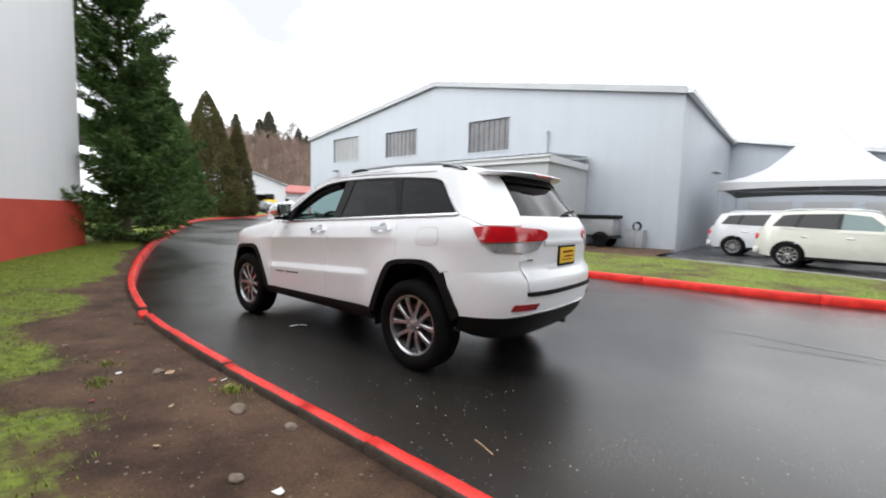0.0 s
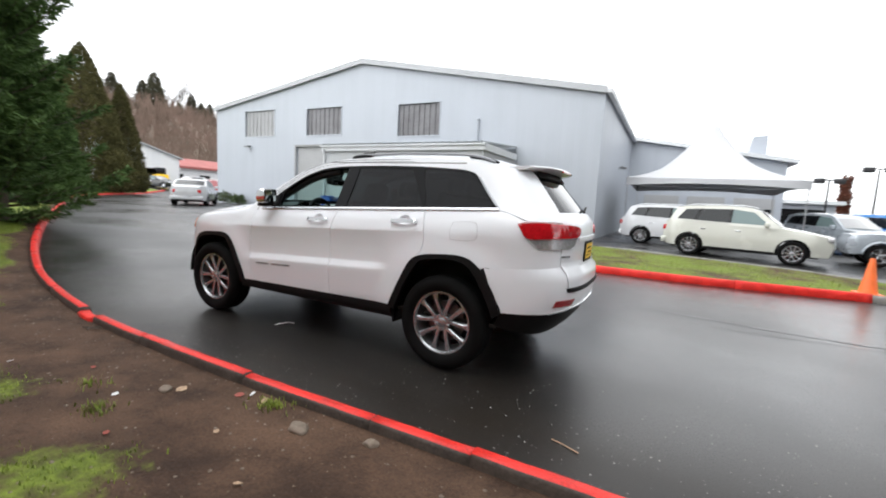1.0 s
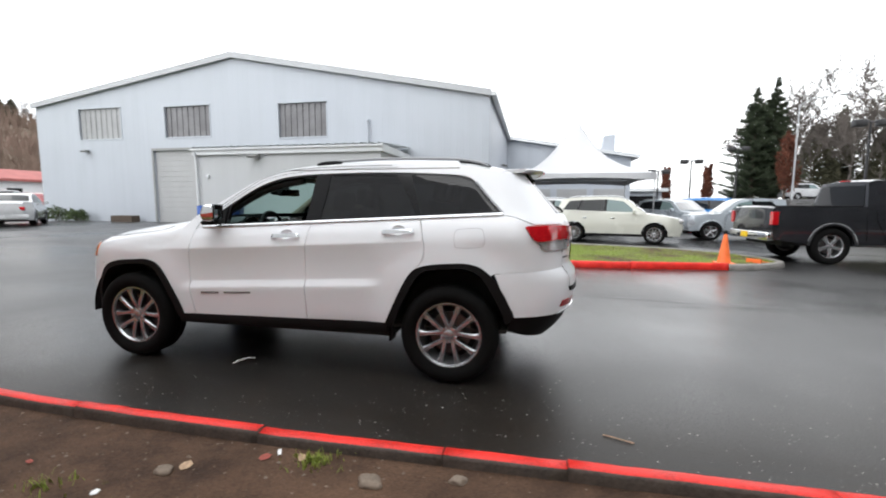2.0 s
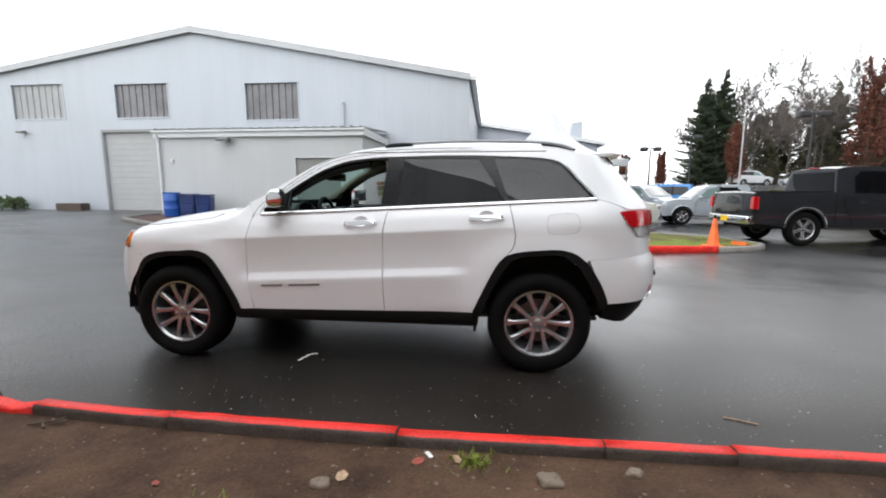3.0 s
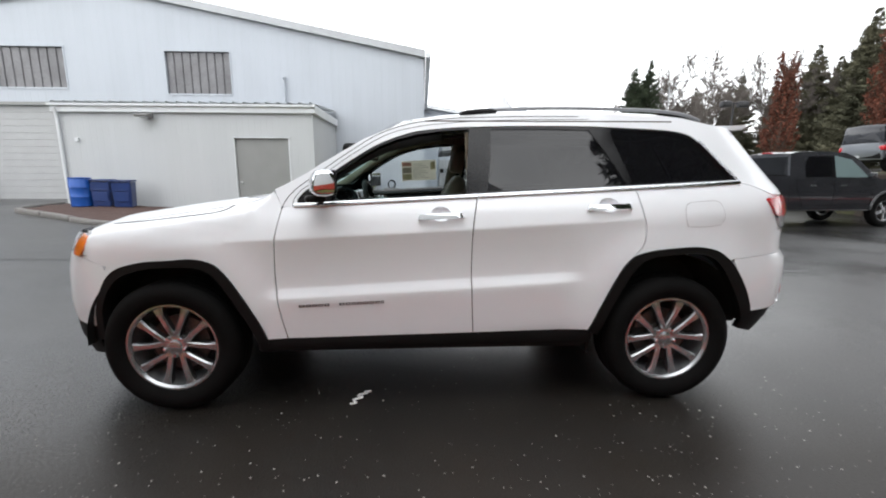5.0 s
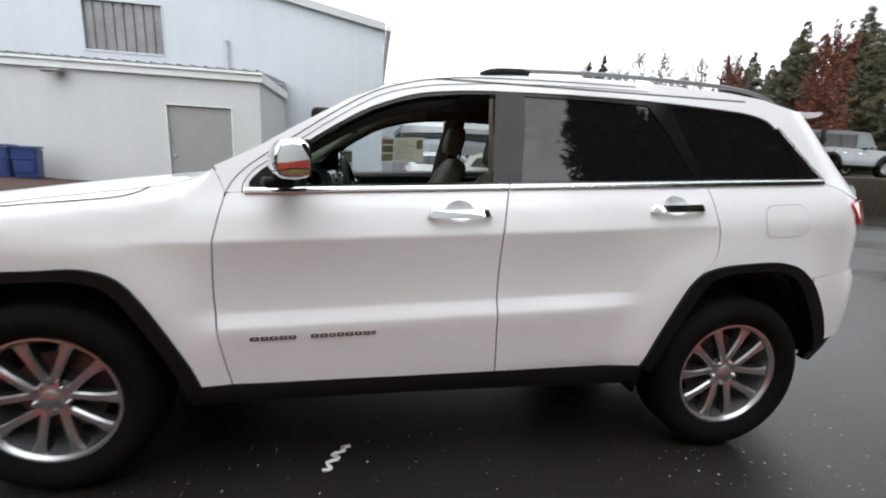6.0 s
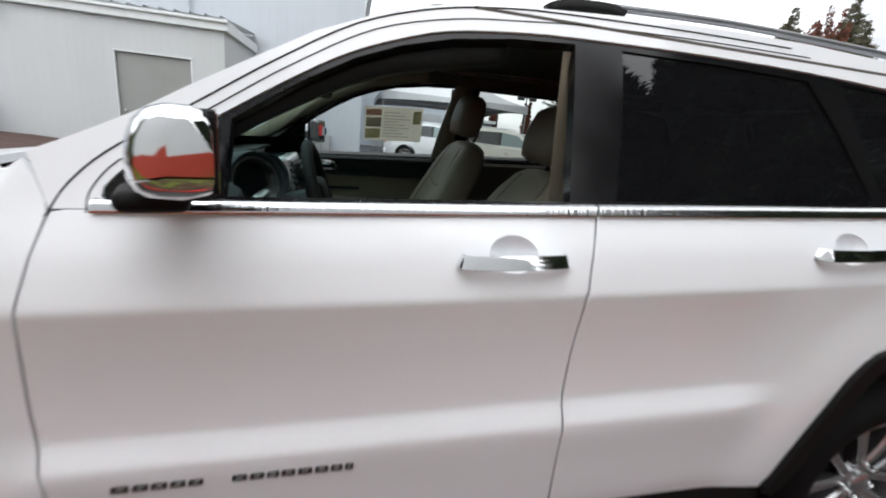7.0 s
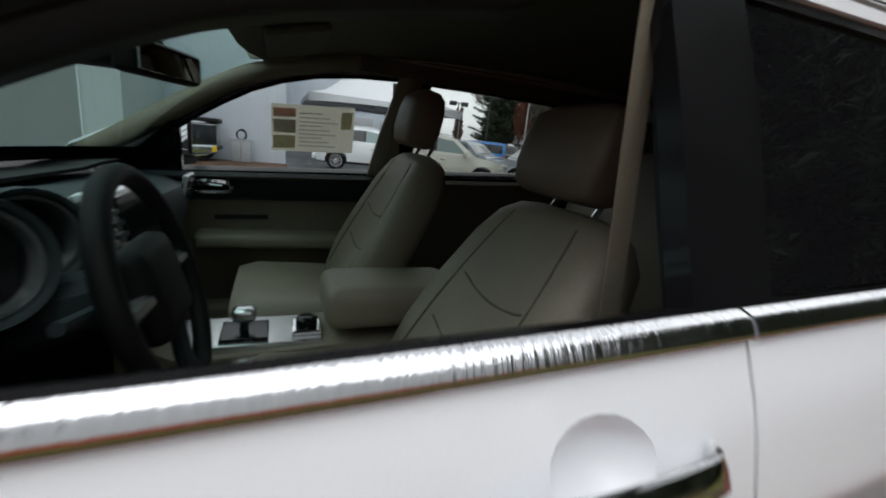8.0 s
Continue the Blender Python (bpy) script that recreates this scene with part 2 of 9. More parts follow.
def asphalt_mat():
    """Wet asphalt: dark stone grain, wide damp patches that shine more, hairline cracks."""
    m = mat("wet_asphalt", (0.0085, 0.0083, 0.0083), 0.34, 0, 0.6, 0.35, 220.0, 0.0)
    nt = m.node_tree
    b = nt.nodes["Principled BSDF"]
    tc = nt.nodes.new("ShaderNodeTexCoord")
    wet, grain, vor = nt.nodes.new("ShaderNodeTexNoise"), nt.nodes.new("ShaderNodeTexNoise"), nt.nodes.new("ShaderNodeTexVoronoi")
    wet.inputs["Scale"].default_value, wet.inputs["Detail"].default_value = 0.28, 3
    grain.inputs["Scale"].default_value, grain.inputs["Detail"].default_value = 110, 3
    vor.inputs["Scale"].default_value = 130
    for n in (wet, grain, vor):
        nt.links.new(tc.outputs["Object"], n.inputs["Vector"])
    mr = nt.nodes.new("ShaderNodeMapRange")
    mr.inputs["From Min"].default_value, mr.inputs["From Max"].default_value = 0.38, 0.62
    mr.inputs["To Min"].default_value, mr.inputs["To Max"].default_value = 0.22, 0.40
    nt.links.new(wet.outputs["Fac"], mr.inputs["Value"])
    speck = nt.nodes.new("ShaderNodeMath")
    speck.operation = "MULTIPLY_ADD"
    speck.inputs[1].default_value = 0.55
    off = nt.nodes.new("ShaderNodeMath")
    off.operation = "SUBTRACT"
    off.inputs[1].default_value = 0.26
    nt.links.new(grain.outputs["Fac"], speck.inputs[0])
    nt.links.new(mr.outputs["Result"], speck.inputs[2])
    nt.links.new(speck.outputs[0], off.inputs[0])
    nt.links.new(off.outputs[0], b.inputs["Roughness"])
    b.inputs["Specular IOR Level"].default_value, b.inputs["IOR"].default_value = 0.85, 1.66
    bp = nt.nodes.new("ShaderNodeBump")
    bp.inputs["Strength"].default_value, bp.inputs["Distance"].default_value = 0.16, 0.004
    nt.links.new(vor.outputs["Distance"], bp.inputs["Height"])
    nt.links.new(bp.outputs["Normal"], b.inputs["Normal"])
    # brown silt washed off the bank, thinning out from the kerb
    sep, near_, film = nt.nodes.new("ShaderNodeSeparateXYZ"), nt.nodes.new("ShaderNodeMapRange"), nt.nodes.new("ShaderNodeTexNoise")
    nt.links.new(tc.outputs["Object"], sep.inputs[0])
    near_.inputs["From Min"].default_value, near_.inputs["From Max"].default_value = -1.5, 0.3
    near_.inputs["To Min"].default_value, near_.inputs["To Max"].default_value = 1.0, 0.0
    nt.links.new(sep.outputs["Y"], near_.inputs["Value"])
    film.inputs["Scale"].default_value, film.inputs["Detail"].default_value = 1.3, 7
    nt.links.new(tc.outputs["Object"], film.inputs["Vector"])
    share = nt.nodes.new("ShaderNodeMath")
    share.operation = "MULTIPLY"
    nt.links.new(near_.outputs["Result"], share.inputs[0])
    nt.links.new(film.outputs["Fac"], share.inputs[1])
    # gloss lowered over the whole kerb-side stretch to darken it, regardless of silt noise
    gloss = nt.nodes.new("ShaderNodeMapRange")
    gloss.inputs["To Min"].default_value, gloss.inputs["To Max"].default_value = 0.90, 0.22
    nt.links.new(near_.outputs["Result"], gloss.inputs["Value"])
    nt.links.new(gloss.outputs["Result"], b.inputs["Specular IOR Level"])
    silt = nt.nodes.new("ShaderNodeMix")
    silt.data_type = "RGBA"
    silt.inputs["B"].default_value = (0.022, 0.016, 0.0105, 1)
    old = b.inputs["Base Color"].links[0].from_socket
    nt.links.new(share.outputs[0], silt.inputs["Factor"])
    nt.links.new(old, silt.inputs["A"])
    nt.links.new(silt.outputs["Result"], b.inputs["Base Color"])
    return m


def siding_mat(name, base, rough, period, streak=0.06):
    """Painted ribbed sheet metal: upright ribs, faint rain streaks and dirt."""
    m = bpy.data.materials.new(name)
    m.use_nodes = True
    nt = m.node_tree
    b = nt.nodes["Principled BSDF"]
    b.inputs["Roughness"].default_value = rough
    tc, mp = nt.nodes.new("ShaderNodeTexCoord"), nt.nodes.new("ShaderNodeMapping")
    mp.inputs["Scale"].default_value = (2.2, 2.2, 0.12)
    n1, n2 = nt.nodes.new("ShaderNodeTexNoise"), nt.nodes.new("ShaderNodeTexNoise")
    n1.inputs["Scale"].default_value, n1.inputs["Detail"].default_value = 1.0, 6
    n2.inputs["Scale"].default_value, n2.inputs["Detail"].default_value = 0.35, 4
    nt.links.new(tc.outputs["Object"], mp.inputs["Vector"])
    nt.links.new(mp.outputs["Vector"], n1.inputs["Vector"])
    nt.links.new(tc.outputs["Object"], n2.inputs["Vector"])
    add = nt.nodes.new("ShaderNodeMath")
    add.operation = "ADD"
    nt.links.new(n1.outputs["Fac"], add.inputs[0])
    nt.links.new(n2.outputs["Fac"], add.inputs[1])
    ramp = nt.nodes.new("ShaderNodeValToRGB")
    ramp.color_ramp.elements[0].position, ramp.color_ramp.elements[0].color = 0.30, (*[c * (1 - 2 * streak) for c in base], 1)
    ramp.color_ramp.elements[1].position, ramp.color_ramp.elements[1].color = 0.55, (*base, 1)
    half = nt.nodes.new("ShaderNodeMath")
    half.operation = "MULTIPLY"
    half.inputs[1].default_value = 0.5
    nt.links.new(add.outputs[0], half.inputs[0])
    nt.links.new(half.outputs[0], ramp.inputs["Fac"])
    nt.links.new(ramp.outputs["Color"], b.inputs["Base Color"])
    sep, frac, bp = nt.nodes.new("ShaderNodeSeparateXYZ"), nt.nodes.new("ShaderNodeMath"), nt.nodes.new("ShaderNodeBump")
    nt.links.new(tc.outputs["Object"], sep.inputs[0])
    addxy = nt.nodes.new("ShaderNodeMath")
    addxy.operation = "ADD"
    nt.links.new(sep.outputs["X"], addxy.inputs[0])
    nt.links.new(sep.outputs["Y"], addxy.inputs[1])
    frac.operation = "PINGPONG"
    frac.inputs[1].default_value = period
    nt.links.new(addxy.outputs[0], frac.inputs[0])
    st = nt.nodes.new("ShaderNodeMapRange")
    st.inputs["From Min"].default_value, st.inputs["From Max"].default_value = 0.0, period * 0.2
    nt.links.new(frac.outputs[0], st.inputs["Value"])
    bp.inputs["Strength"].default_value, bp.inputs["Distance"].default_value = 0.25, 0.02
    nt.links.new(st.outputs["Result"], bp.inputs["Height"])
    nt.links.new(bp.outputs["Normal"], b.inputs["Normal"])
    return m


M_ASPHALT = asphalt_mat()
M_SIDING = siding_mat("pale_blue_siding", (0.405, 0.435, 0.48), 0.5, 0.15, 0.04)
M_SHED = siding_mat("pale_grey_siding", (0.44, 0.455, 0.465), 0.5, 0.10, 0.03)
M_WHITE_WALL = siding_mat("white_siding", (0.78, 0.79, 0.80), 0.5, 0.3, 0.03)
M_TRIM = mat("white_trim", (0.58, 0.60, 0.615), 0.45, 0, 0.06, 2, 30)
M_ROOF = mat("weathered_metal_roof", (0.42, 0.44, 0.45), 0.5, 0.3, 0.15, 2, 40)
M_DOOR_GREY = mat("grey_painted_door", (0.225, 0.228, 0.222), 0.5, 0, 0.05, 2, 60)
M_ROLLDOOR = mat("white_roll_door", (0.345, 0.35, 0.355), 0.5, 0, 0.06, 1.5, 30)
M_EDGE = mat("grey_roof_edge_metal", (0.36, 0.37, 0.385), 0.5, 0.2, 0.08, 1.5, 30)
M_RED_PAINT = mat("red_kerb_paint", (0.70, 0.030, 0.022), 0.42, 0, 0.30, 5, 70, 0.3, 90, 0.1, 0.0, 0.3)
M_RED_WALL = mat("red_wall_paint", (0.50, 0.065, 0.040), 0.6, 0, 0.12, 2, 50)
M_CONCRETE = mat("damp_concrete", (0.20, 0.19, 0.175), 0.6, 0, 0.35, 6, 80, 0.4, 60, 0.15)
M_MUD = mat("dark_muddy_concrete", (0.052, 0.038, 0.029), 0.65, 0, 0.4, 8, 60, 0.6, 40)
M_BLACK = mat("black_plastic", (0.006, 0.006, 0.0062), 0.6, 0, 0.15, 8, 200, 0.1, 400, spec=0.18)
M_DARK_METAL = mat("dark_metal", (0.05, 0.05, 0.052), 0.45, 0.6, 0.2, 10, 80)
M_GALV = mat("galvanised_steel", (0.45, 0.46, 0.47), 0.4, 0.8, 0.12, 8, 60)
M_BARK = mat("bark", (0.085, 0.065, 0.05), 0.9, 0, 0.35, 8, 60, 0.6, 30)
M_PALE_STEEL = mat("dull_grey_steel", (0.30, 0.31, 0.325), 0.5, 0.1, 0.15, 3, 40)
M_TENT = mat("white_tent_fabric", (0.47, 0.475, 0.49), 0.6, 0, 0.04, 1.2, 30, 0.1, 12)
M_ORANGE = mat("orange_cone_plastic", (0.85, 0.16, 0.03), 0.45, 0, 0.1, 6, 40)
M_BLUE_BIN = mat("blue_plastic", (0.010, 0.075, 0.33), 0.4, 0, 0.12, 5, 60)
M_NAVY_BIN = mat("navy_plastic", (0.010, 0.032, 0.135), 0.4, 0, 0.15, 5, 60)
M_WET_KERB = mat("wet_weathered_concrete", (0.115, 0.108, 0.10), 0.5, 0, 0.4, 5, 70, 0.4, 60, 0.15)

# ---- lie of the land ----


def step01(a, b, v):
    u = min(1.0, max(0.0, (v - a) / (b - a)))
    return u * u * (3 - 2 * u)


def lie(x, y):
    """Height of the paved ground: it climbs gently to the west, and beyond the lot to the north-east."""
    rise = max(step01(30, 46, y + 0.35 * x) * step01(20, 27, x), 0.74 * step01(14.2, 16.0, x) * step01(10.0, 12.0, y) * max(step01(19, 23, x), 1 - step01(19, 24, y)))
    return 0.38 * step01(2, 13, -x) + 0.9 * step01(41, 57, -x) + 2.0 * rise


def graded(lo, hi, near, step, grow):
    out, v, s = [near], near, step
    while v < hi:
        v += s
        s *= grow
        out.append(min(v, hi))
    v, s = near, step
    while v > lo:
        v -= s
        s *= grow
        out.insert(0, max(v, lo))
    return out


gx, gy = graded(-900, 900, 0, 1.0, 1.045), graded(-900, 900, 4, 1.0, 1.045)
bm = bmesh.new()
grid = [[bm.verts.new((x, y, lie(x, y))) for y in gy] for x in gx]
for i in range(len(gx) - 1):
    for j in range(len(gy) - 1):
        bm.faces.new((grid[i][j], grid[i + 1][j], grid[i + 1][j + 1], grid[i][j + 1]))
ground = part("ground", bm, M_ASPHALT, None, "dark wet asphalt lot with damp sheen", smooth=60)
tagged(ground, "", "ground", "", "structure")


# ---- kerbs ----
KERB_LINE = catmull([(40, -0.6, 0), (20, -1.7, 0), (9, -1.95, 0), (2.92, -2.0, 0), (0.6, -2.03, 0), (-0.6, -2.01, 0), (-1.55, -1.955, 0), (-2.7, -1.79, 0), (-4.07, -1.52, 0), (-5.59, -1.09, 0), (-7.24, -0.54, 0),
                     (-10.2, 0.6, 0), (-13.4, 1.95, 0), (-21, 5.0, 0), (-28.8, 8.2, 0), (-34.0, 11.3, 0), (-40.5, 16.4, 0), (-48, 24, 0)], 12)
KERB_LINE = [Vector((p.x, p.y, lie(p.x, p.y))) for p in KERB_LINE]


def along(line, s0, s1, n):
    """n + 1 points of a line between two lengths along it."""
    out, acc = [], [0.0]
    for a, b in zip(line, line[1:]):
        acc.append(acc[-1] + (b - a).length)
    for i in range(n + 1):
        s = min(max(s0 + (s1 - s0) * i / n, 0), acc[-1] - 1e-4)
        k = max(j for j in range(len(acc) - 1) if acc[j] <= s)
        out.append(line[k].lerp(line[k + 1], (s - acc[k]) / max(1e-9, acc[k + 1] - acc[k])))
    return out


def line_length(line):
    return sum((b - a).length for a, b in zip(line, line[1:]))


def kerb_run(name, line, joints, paint, body, label, wide=0.095, high=0.15, broken=()):
    """A kerb in cast lengths with open joints; each length is a piece of its own: body below, paint coat above."""
    run = thing(name, Matrix(), label, "kerb", "", "structure")
    h = wide / 2
    for s0, s1 in zip(joints, joints[1:]):
        n = max(2, min(14, int((s1 - s0) / 0.12)))
        pts = along(line, s0 + 0.003, s1 - 0.003, n)
        r = random.Random(int(s0 * 1000))
        tilt, lift = r.uniform(-0.004, 0.004), r.uniform(-0.007, 0.007)
        pts = [p + Vector((r.uniform(-1, 1) * 0.002, r.uniform(-1, 1) * 0.002, lift + r.uniform(-1, 1) * 0.0015)) for p in pts]
        sunk = bool(broken) and abs(s0 - broken[0]) < 0.01
        if sunk:
            pts = [p + Vector((0, -0.03 * math.sin(math.pi * i / n), -0.012 - 0.022 * abs(math.sin(5.0 * i / n)) + 0.012 * noise.noise((i * 0.9, 0, 0)))) for i, p in enumerate(pts)]
        bm = bmesh.new()
        sec = [(-h - 0.02, -0.12), (h + 0.015, -0.12), (h + 0.008, 0.02), (h + 0.001, high - 0.020), (h - 0.012, high - 0.004), (h - 0.03, high + tilt), (-h + 0.03, high - tilt), (-h + 0.014, high - 0.004), (-h, high - 0.025), (-h - 0.012, high - 0.07)]
        mi = [1, 1, 0, 0, 0, 0, 0, 0, 0, 0] if sunk else [1, 1, 1, 1, 0, 0, 0, 0, 0, 0]
        rough_ = 0.008 if sunk else 0.0015
        rings = []
        for i, p in enumerate(pts):
            a, b = pts[max(0, i - 1)], pts[min(n, i + 1)]
            d = (b - a).normalized()
            s = d.cross(Vector((0, 0, 1))).normalized()
            rings.append([bm.verts.new(p - s * (q[0] + r.uniform(-1, 1) * rough_) + Vector((0, 0, q[1] + (r.uniform(-1, 1) * 0.006 if sunk else 0)))) for q in sec])
        k = len(sec)
        for a, b in zip(rings, rings[1:]):
            for j in range(k):
                bm.faces.new((a[j], b[j], b[(j + 1) % k], a[(j + 1) % k])).material_index = mi[j]
        for ring in (rings[0], rings[-1][::-1]):
            f = bm.faces.new(ring)
            f.material_index = 1
        part("kerb_length", bm, [paint, body], run, smooth=50)
    return run


def joint_list(total, start, lo, hi, seed):
    r = random.Random(seed)
    out = [0.0]
    while out[-1] < total - hi:
        out.append(out[-1] + r.uniform(lo, hi))
    return out + [total]


LEN_NEAR = line_length(KERB_LINE)


def length_at(x):
    total = 0.0
    for a, b in zip(KERB_LINE, KERB_LINE[1:]):
        if b.x <= x <= a.x:
            return total + (b - a).length * (a.x - x) / max(1e-6, a.x - b.x)
        total += (b - a).length
    return total


near_x = [36 - 2.4 * i for i in range(13)] + [4.6, 3.4, 2.27, 1.66, 0.62, -0.66, -1.55, -1.95, -3.1, -4.3, -5.6, -6.8, -8.1, -9.4, -10.6, -11.8] + [-13.5 - 2.2 * i for i in range(15)]
near_joints = [0.0] + [length_at(x) for x in near_x] + [LEN_NEAR]
kerb_run("kerb", KERB_LINE, near_joints, M_RED_PAINT, M_MUD, "red-painted cast kerb with muddy worn sides", broken=(length_at(-1.55),))
ISLAND = catmull([(-3.2, 6.4, 0), (-1.5, 5.95, 0), (0.6, 5.87, 0), (3.1, 5.88, 0), (5.05, 6.02, 0), (6.25, 6.16, 0)], 8)
kerb_run("kerb", ISLAND, joint_list(line_length(ISLAND), 0, 2.2, 3.0, 7), M_RED_PAINT, M_RED_PAINT, "red-painted kerb along a grass strip")
NOSE = catmull([(6.25, 6.16, 0), (7.05, 6.42, 0), (7.65, 6.95, 0), (7.75, 7.6, 0), (7.45, 8.4, 0), (6.8, 9.2, 0), (5.4, 9.95, 0), (3.2, 10.7, 0), (1.0, 11.5, 0)], 6)
kerb_run("kerb", NOSE, joint_list(line_length(NOSE), 0, 1.4, 2.0, 9), M_CONCRETE, M_CONCRETE, "bare grey concrete kerb round an island nose", 0.15, 0.12)


def soil_mat(name, grass_share, seed):
    """Trodden soil with moss and grass patches that follow their own noise."""
    m = bpy.data.materials.new(name)
    m.use_nodes = True
    nt = m.node_tree
    b = nt.nodes["Principled BSDF"]
    tc = nt.nodes.new("ShaderNodeTexCoord")

    def noise_node(scale, detail=6):
        n = nt.nodes.new("ShaderNodeTexNoise")
        n.inputs["Scale"].default_value, n.inputs["Detail"].default_value, n.inputs["Roughness"].default_value = scale, detail, 0.6
        nt.links.new(tc.outputs["Object"], n.inputs["Vector"])
        return n

    def ramp_node(src, p0, c0, p1, c1):
        r = nt.nodes.new("ShaderNodeValToRGB")
        r.color_ramp.elements[0].position, r.color_ramp.elements[0].color = p0, (*c0, 1)
        r.color_ramp.elements[1].position, r.color_ramp.elements[1].color = p1, (*c1, 1)
        nt.links.new(src, r.inputs["Fac"])
        return r

    big, mid, fine, wide_ = noise_node(1.6), noise_node(14), noise_node(70), noise_node(2.6, 9)
    soil = ramp_node(wide_.outputs["Fac"], 0.33, (0.038, 0.0205, 0.0125), 0.68, (0.122, 0.070, 0.043))
    grain = ramp_node(fine.outputs["Fac"], 0.32, (0.66, 0.66, 0.66), 0.68, (1.26, 1.26, 1.26))
    mul = nt.nodes.new("ShaderNodeMix")
    mul.data_type, mul.blend_type = "RGBA", "MULTIPLY"
    mul.inputs["Factor"].default_value = 1
    nt.links.new(soil.outputs["Color"], mul.inputs["A"])
    nt.links.new(grain.outputs["Color"], mul.inputs["B"])
    green = ramp_node(mid.outputs["Fac"], 0.3, (0.066, 0.096, 0.013), 0.7, (0.20, 0.255, 0.034))
    mask = nt.nodes.new("ShaderNodeAttribute")
    mask.attribute_name = "grass"
    add = nt.nodes.new("ShaderNodeMath")
    add.operation = "ADD"
    nt.links.new(mask.outputs["Fac"], add.inputs[0])
    sub = nt.nodes.new("ShaderNodeMath")
    sub.operation = "MULTIPLY_ADD"
    sub.inputs[1].default_value, sub.inputs[2].default_value = 1.6, -0.8
    nt.links.new(big.outputs["Fac"], sub.inputs[0])
    nt.links.new(sub.outputs[0], add.inputs[1])
    sub2 = nt.nodes.new("ShaderNodeMath")
    sub2.operation = "MULTIPLY_ADD"
    sub2.inputs[1].default_value = 0.8
    sub2.inputs[2].default_value = -0.4
    nt.links.new(mid.outputs["Fac"], sub2.inputs[0])
    add2 = nt.nodes.new("ShaderNodeMath")
    add2.operation = "ADD"
    nt.links.new(add.outputs[0], add2.inputs[0])
    nt.links.new(sub2.outputs[0], add2.inputs[1])
    sel = ramp_node(add2.outputs[0], 0.36, (0, 0, 0), 0.78, (1, 1, 1))
    mix = nt.nodes.new("ShaderNodeMix")
    mix.data_type = "RGBA"
    nt.links.new(sel.outputs["Color"], mix.inputs["Factor"])
    nt.links.new(mul.outputs["Result"], mix.inputs["A"])
    nt.links.new(green.outputs["Color"], mix.inputs["B"])
    nt.links.new(mix.outputs["Result"], b.inputs["Base Color"])
    b.inputs["Roughness"].default_value = 0.8
    b.inputs["Specular IOR Level"].default_value = 0.25
    bp = nt.nodes.new("ShaderNodeBump")
    bp.inputs["Strength"].default_value, bp.inputs["Distance"].default_value = 0.9, 0.014
    sm = nt.nodes.new("ShaderNodeMath")
    sm.operation = "ADD"
    nt.links.new(mid.outputs["Fac"], sm.inputs[0])
    nt.links.new(fine.outputs["Fac"], sm.inputs[1])
    nt.links.new(sm.outputs[0], bp.inputs["Height"])
    nt.links.new(bp.outputs["Normal"], b.inputs["Normal"])
    return m


M_SOIL = soil_mat("trodden_soil_and_moss", 0.5, 1)
M_GRASS = mat("grass_blade", (0.27, 0.335, 0.04), 0.6, 0, 0.35, 3, 40, other=(0.10, 0.145, 0.016))


def grassy(x, y):
    """Share of grass on the near bank: soil where people walk along the kerb, lawn away from it and to the west."""
    d = kerb_y(x) - y
    w = -0.15 + 0.62 * step01(0.55, 1.15, d) + 0.55 * step01(1.4, 2.6, -x) * step01(0.35, 0.8, d)
    w += 0.75 * noise.noise((x * 1.1, y * 1.5, 3.1)) + 0.30 * noise.noise((x * 3.1, y * 3.1, 7.7))
    w += 1.1 * step01(3.6, 5.4, -x) * step01(0.10, 0.45, d)
    w += 0.75 * max(0.0, 1 - math.hypot((x - 0.15) / 0.34, (y + 2.66) / 0.16))
    return max(0.0, min(1.0, w))


def kerb_y(x):
    best = min(range(len(KERB_LINE) - 1), key=lambda i: abs(KERB_LINE[i].x - x))
    return KERB_LINE[best].y


def bank_z(x, y):
    d = kerb_y(x) - y
    z = lie(x, y) + 0.088 + 0.022 * step01(0.06, 0.5, d) + 0.06 * step01(0.4, 2.5, d) + 0.012 * noise.noise((x * 1.3, y * 1.3, 0.3)) * step01(0.05, 0.4, d)
    return z + 0.008 * noise.noise((x * 5, y * 5, 1.9)) * step01(0.05, 0.2, d)


bm = bmesh.new()
lay = bm.verts.layers.float_color.new("grass")
rows_bank = []
xs_bank = [22 - 0.11 * i for i in range(310)] + [-12.2 - 0.5 * i for i in range(76)]
ds_bank = [0.03, 0.1, 0.18, 0.27, 0.37, 0.48, 0.6, 0.75, 0.92, 1.1, 1.3, 1.5, 1.75, 2.0, 2.3, 2.6, 3.0, 3.5, 4.2, 5, 6, 7.5, 9.5, 12, 16, 24]
for x in xs_bank:
    ky = kerb_y(x)
    row = []
    for d in ds_bank:
        v = bm.verts.new((x, ky - d, bank_z(x, ky - d)))
        g = grassy(x, ky - d)
        v[lay] = (g, g, g, 1)
        row.append(v)
    rows_bank.append(row)
for a, b in zip(rows_bank, rows_bank[1:]):
    for j in range(len(ds_bank) - 1):
        bm.faces.new((a[j], a[j + 1], b[j + 1], b[j])).smooth = True
bank = part("ground_bank", bm, M_SOIL, None, "trodden brown soil bank with patchy moss and grass")
tagged(bank, "", "soil", "", "structure")

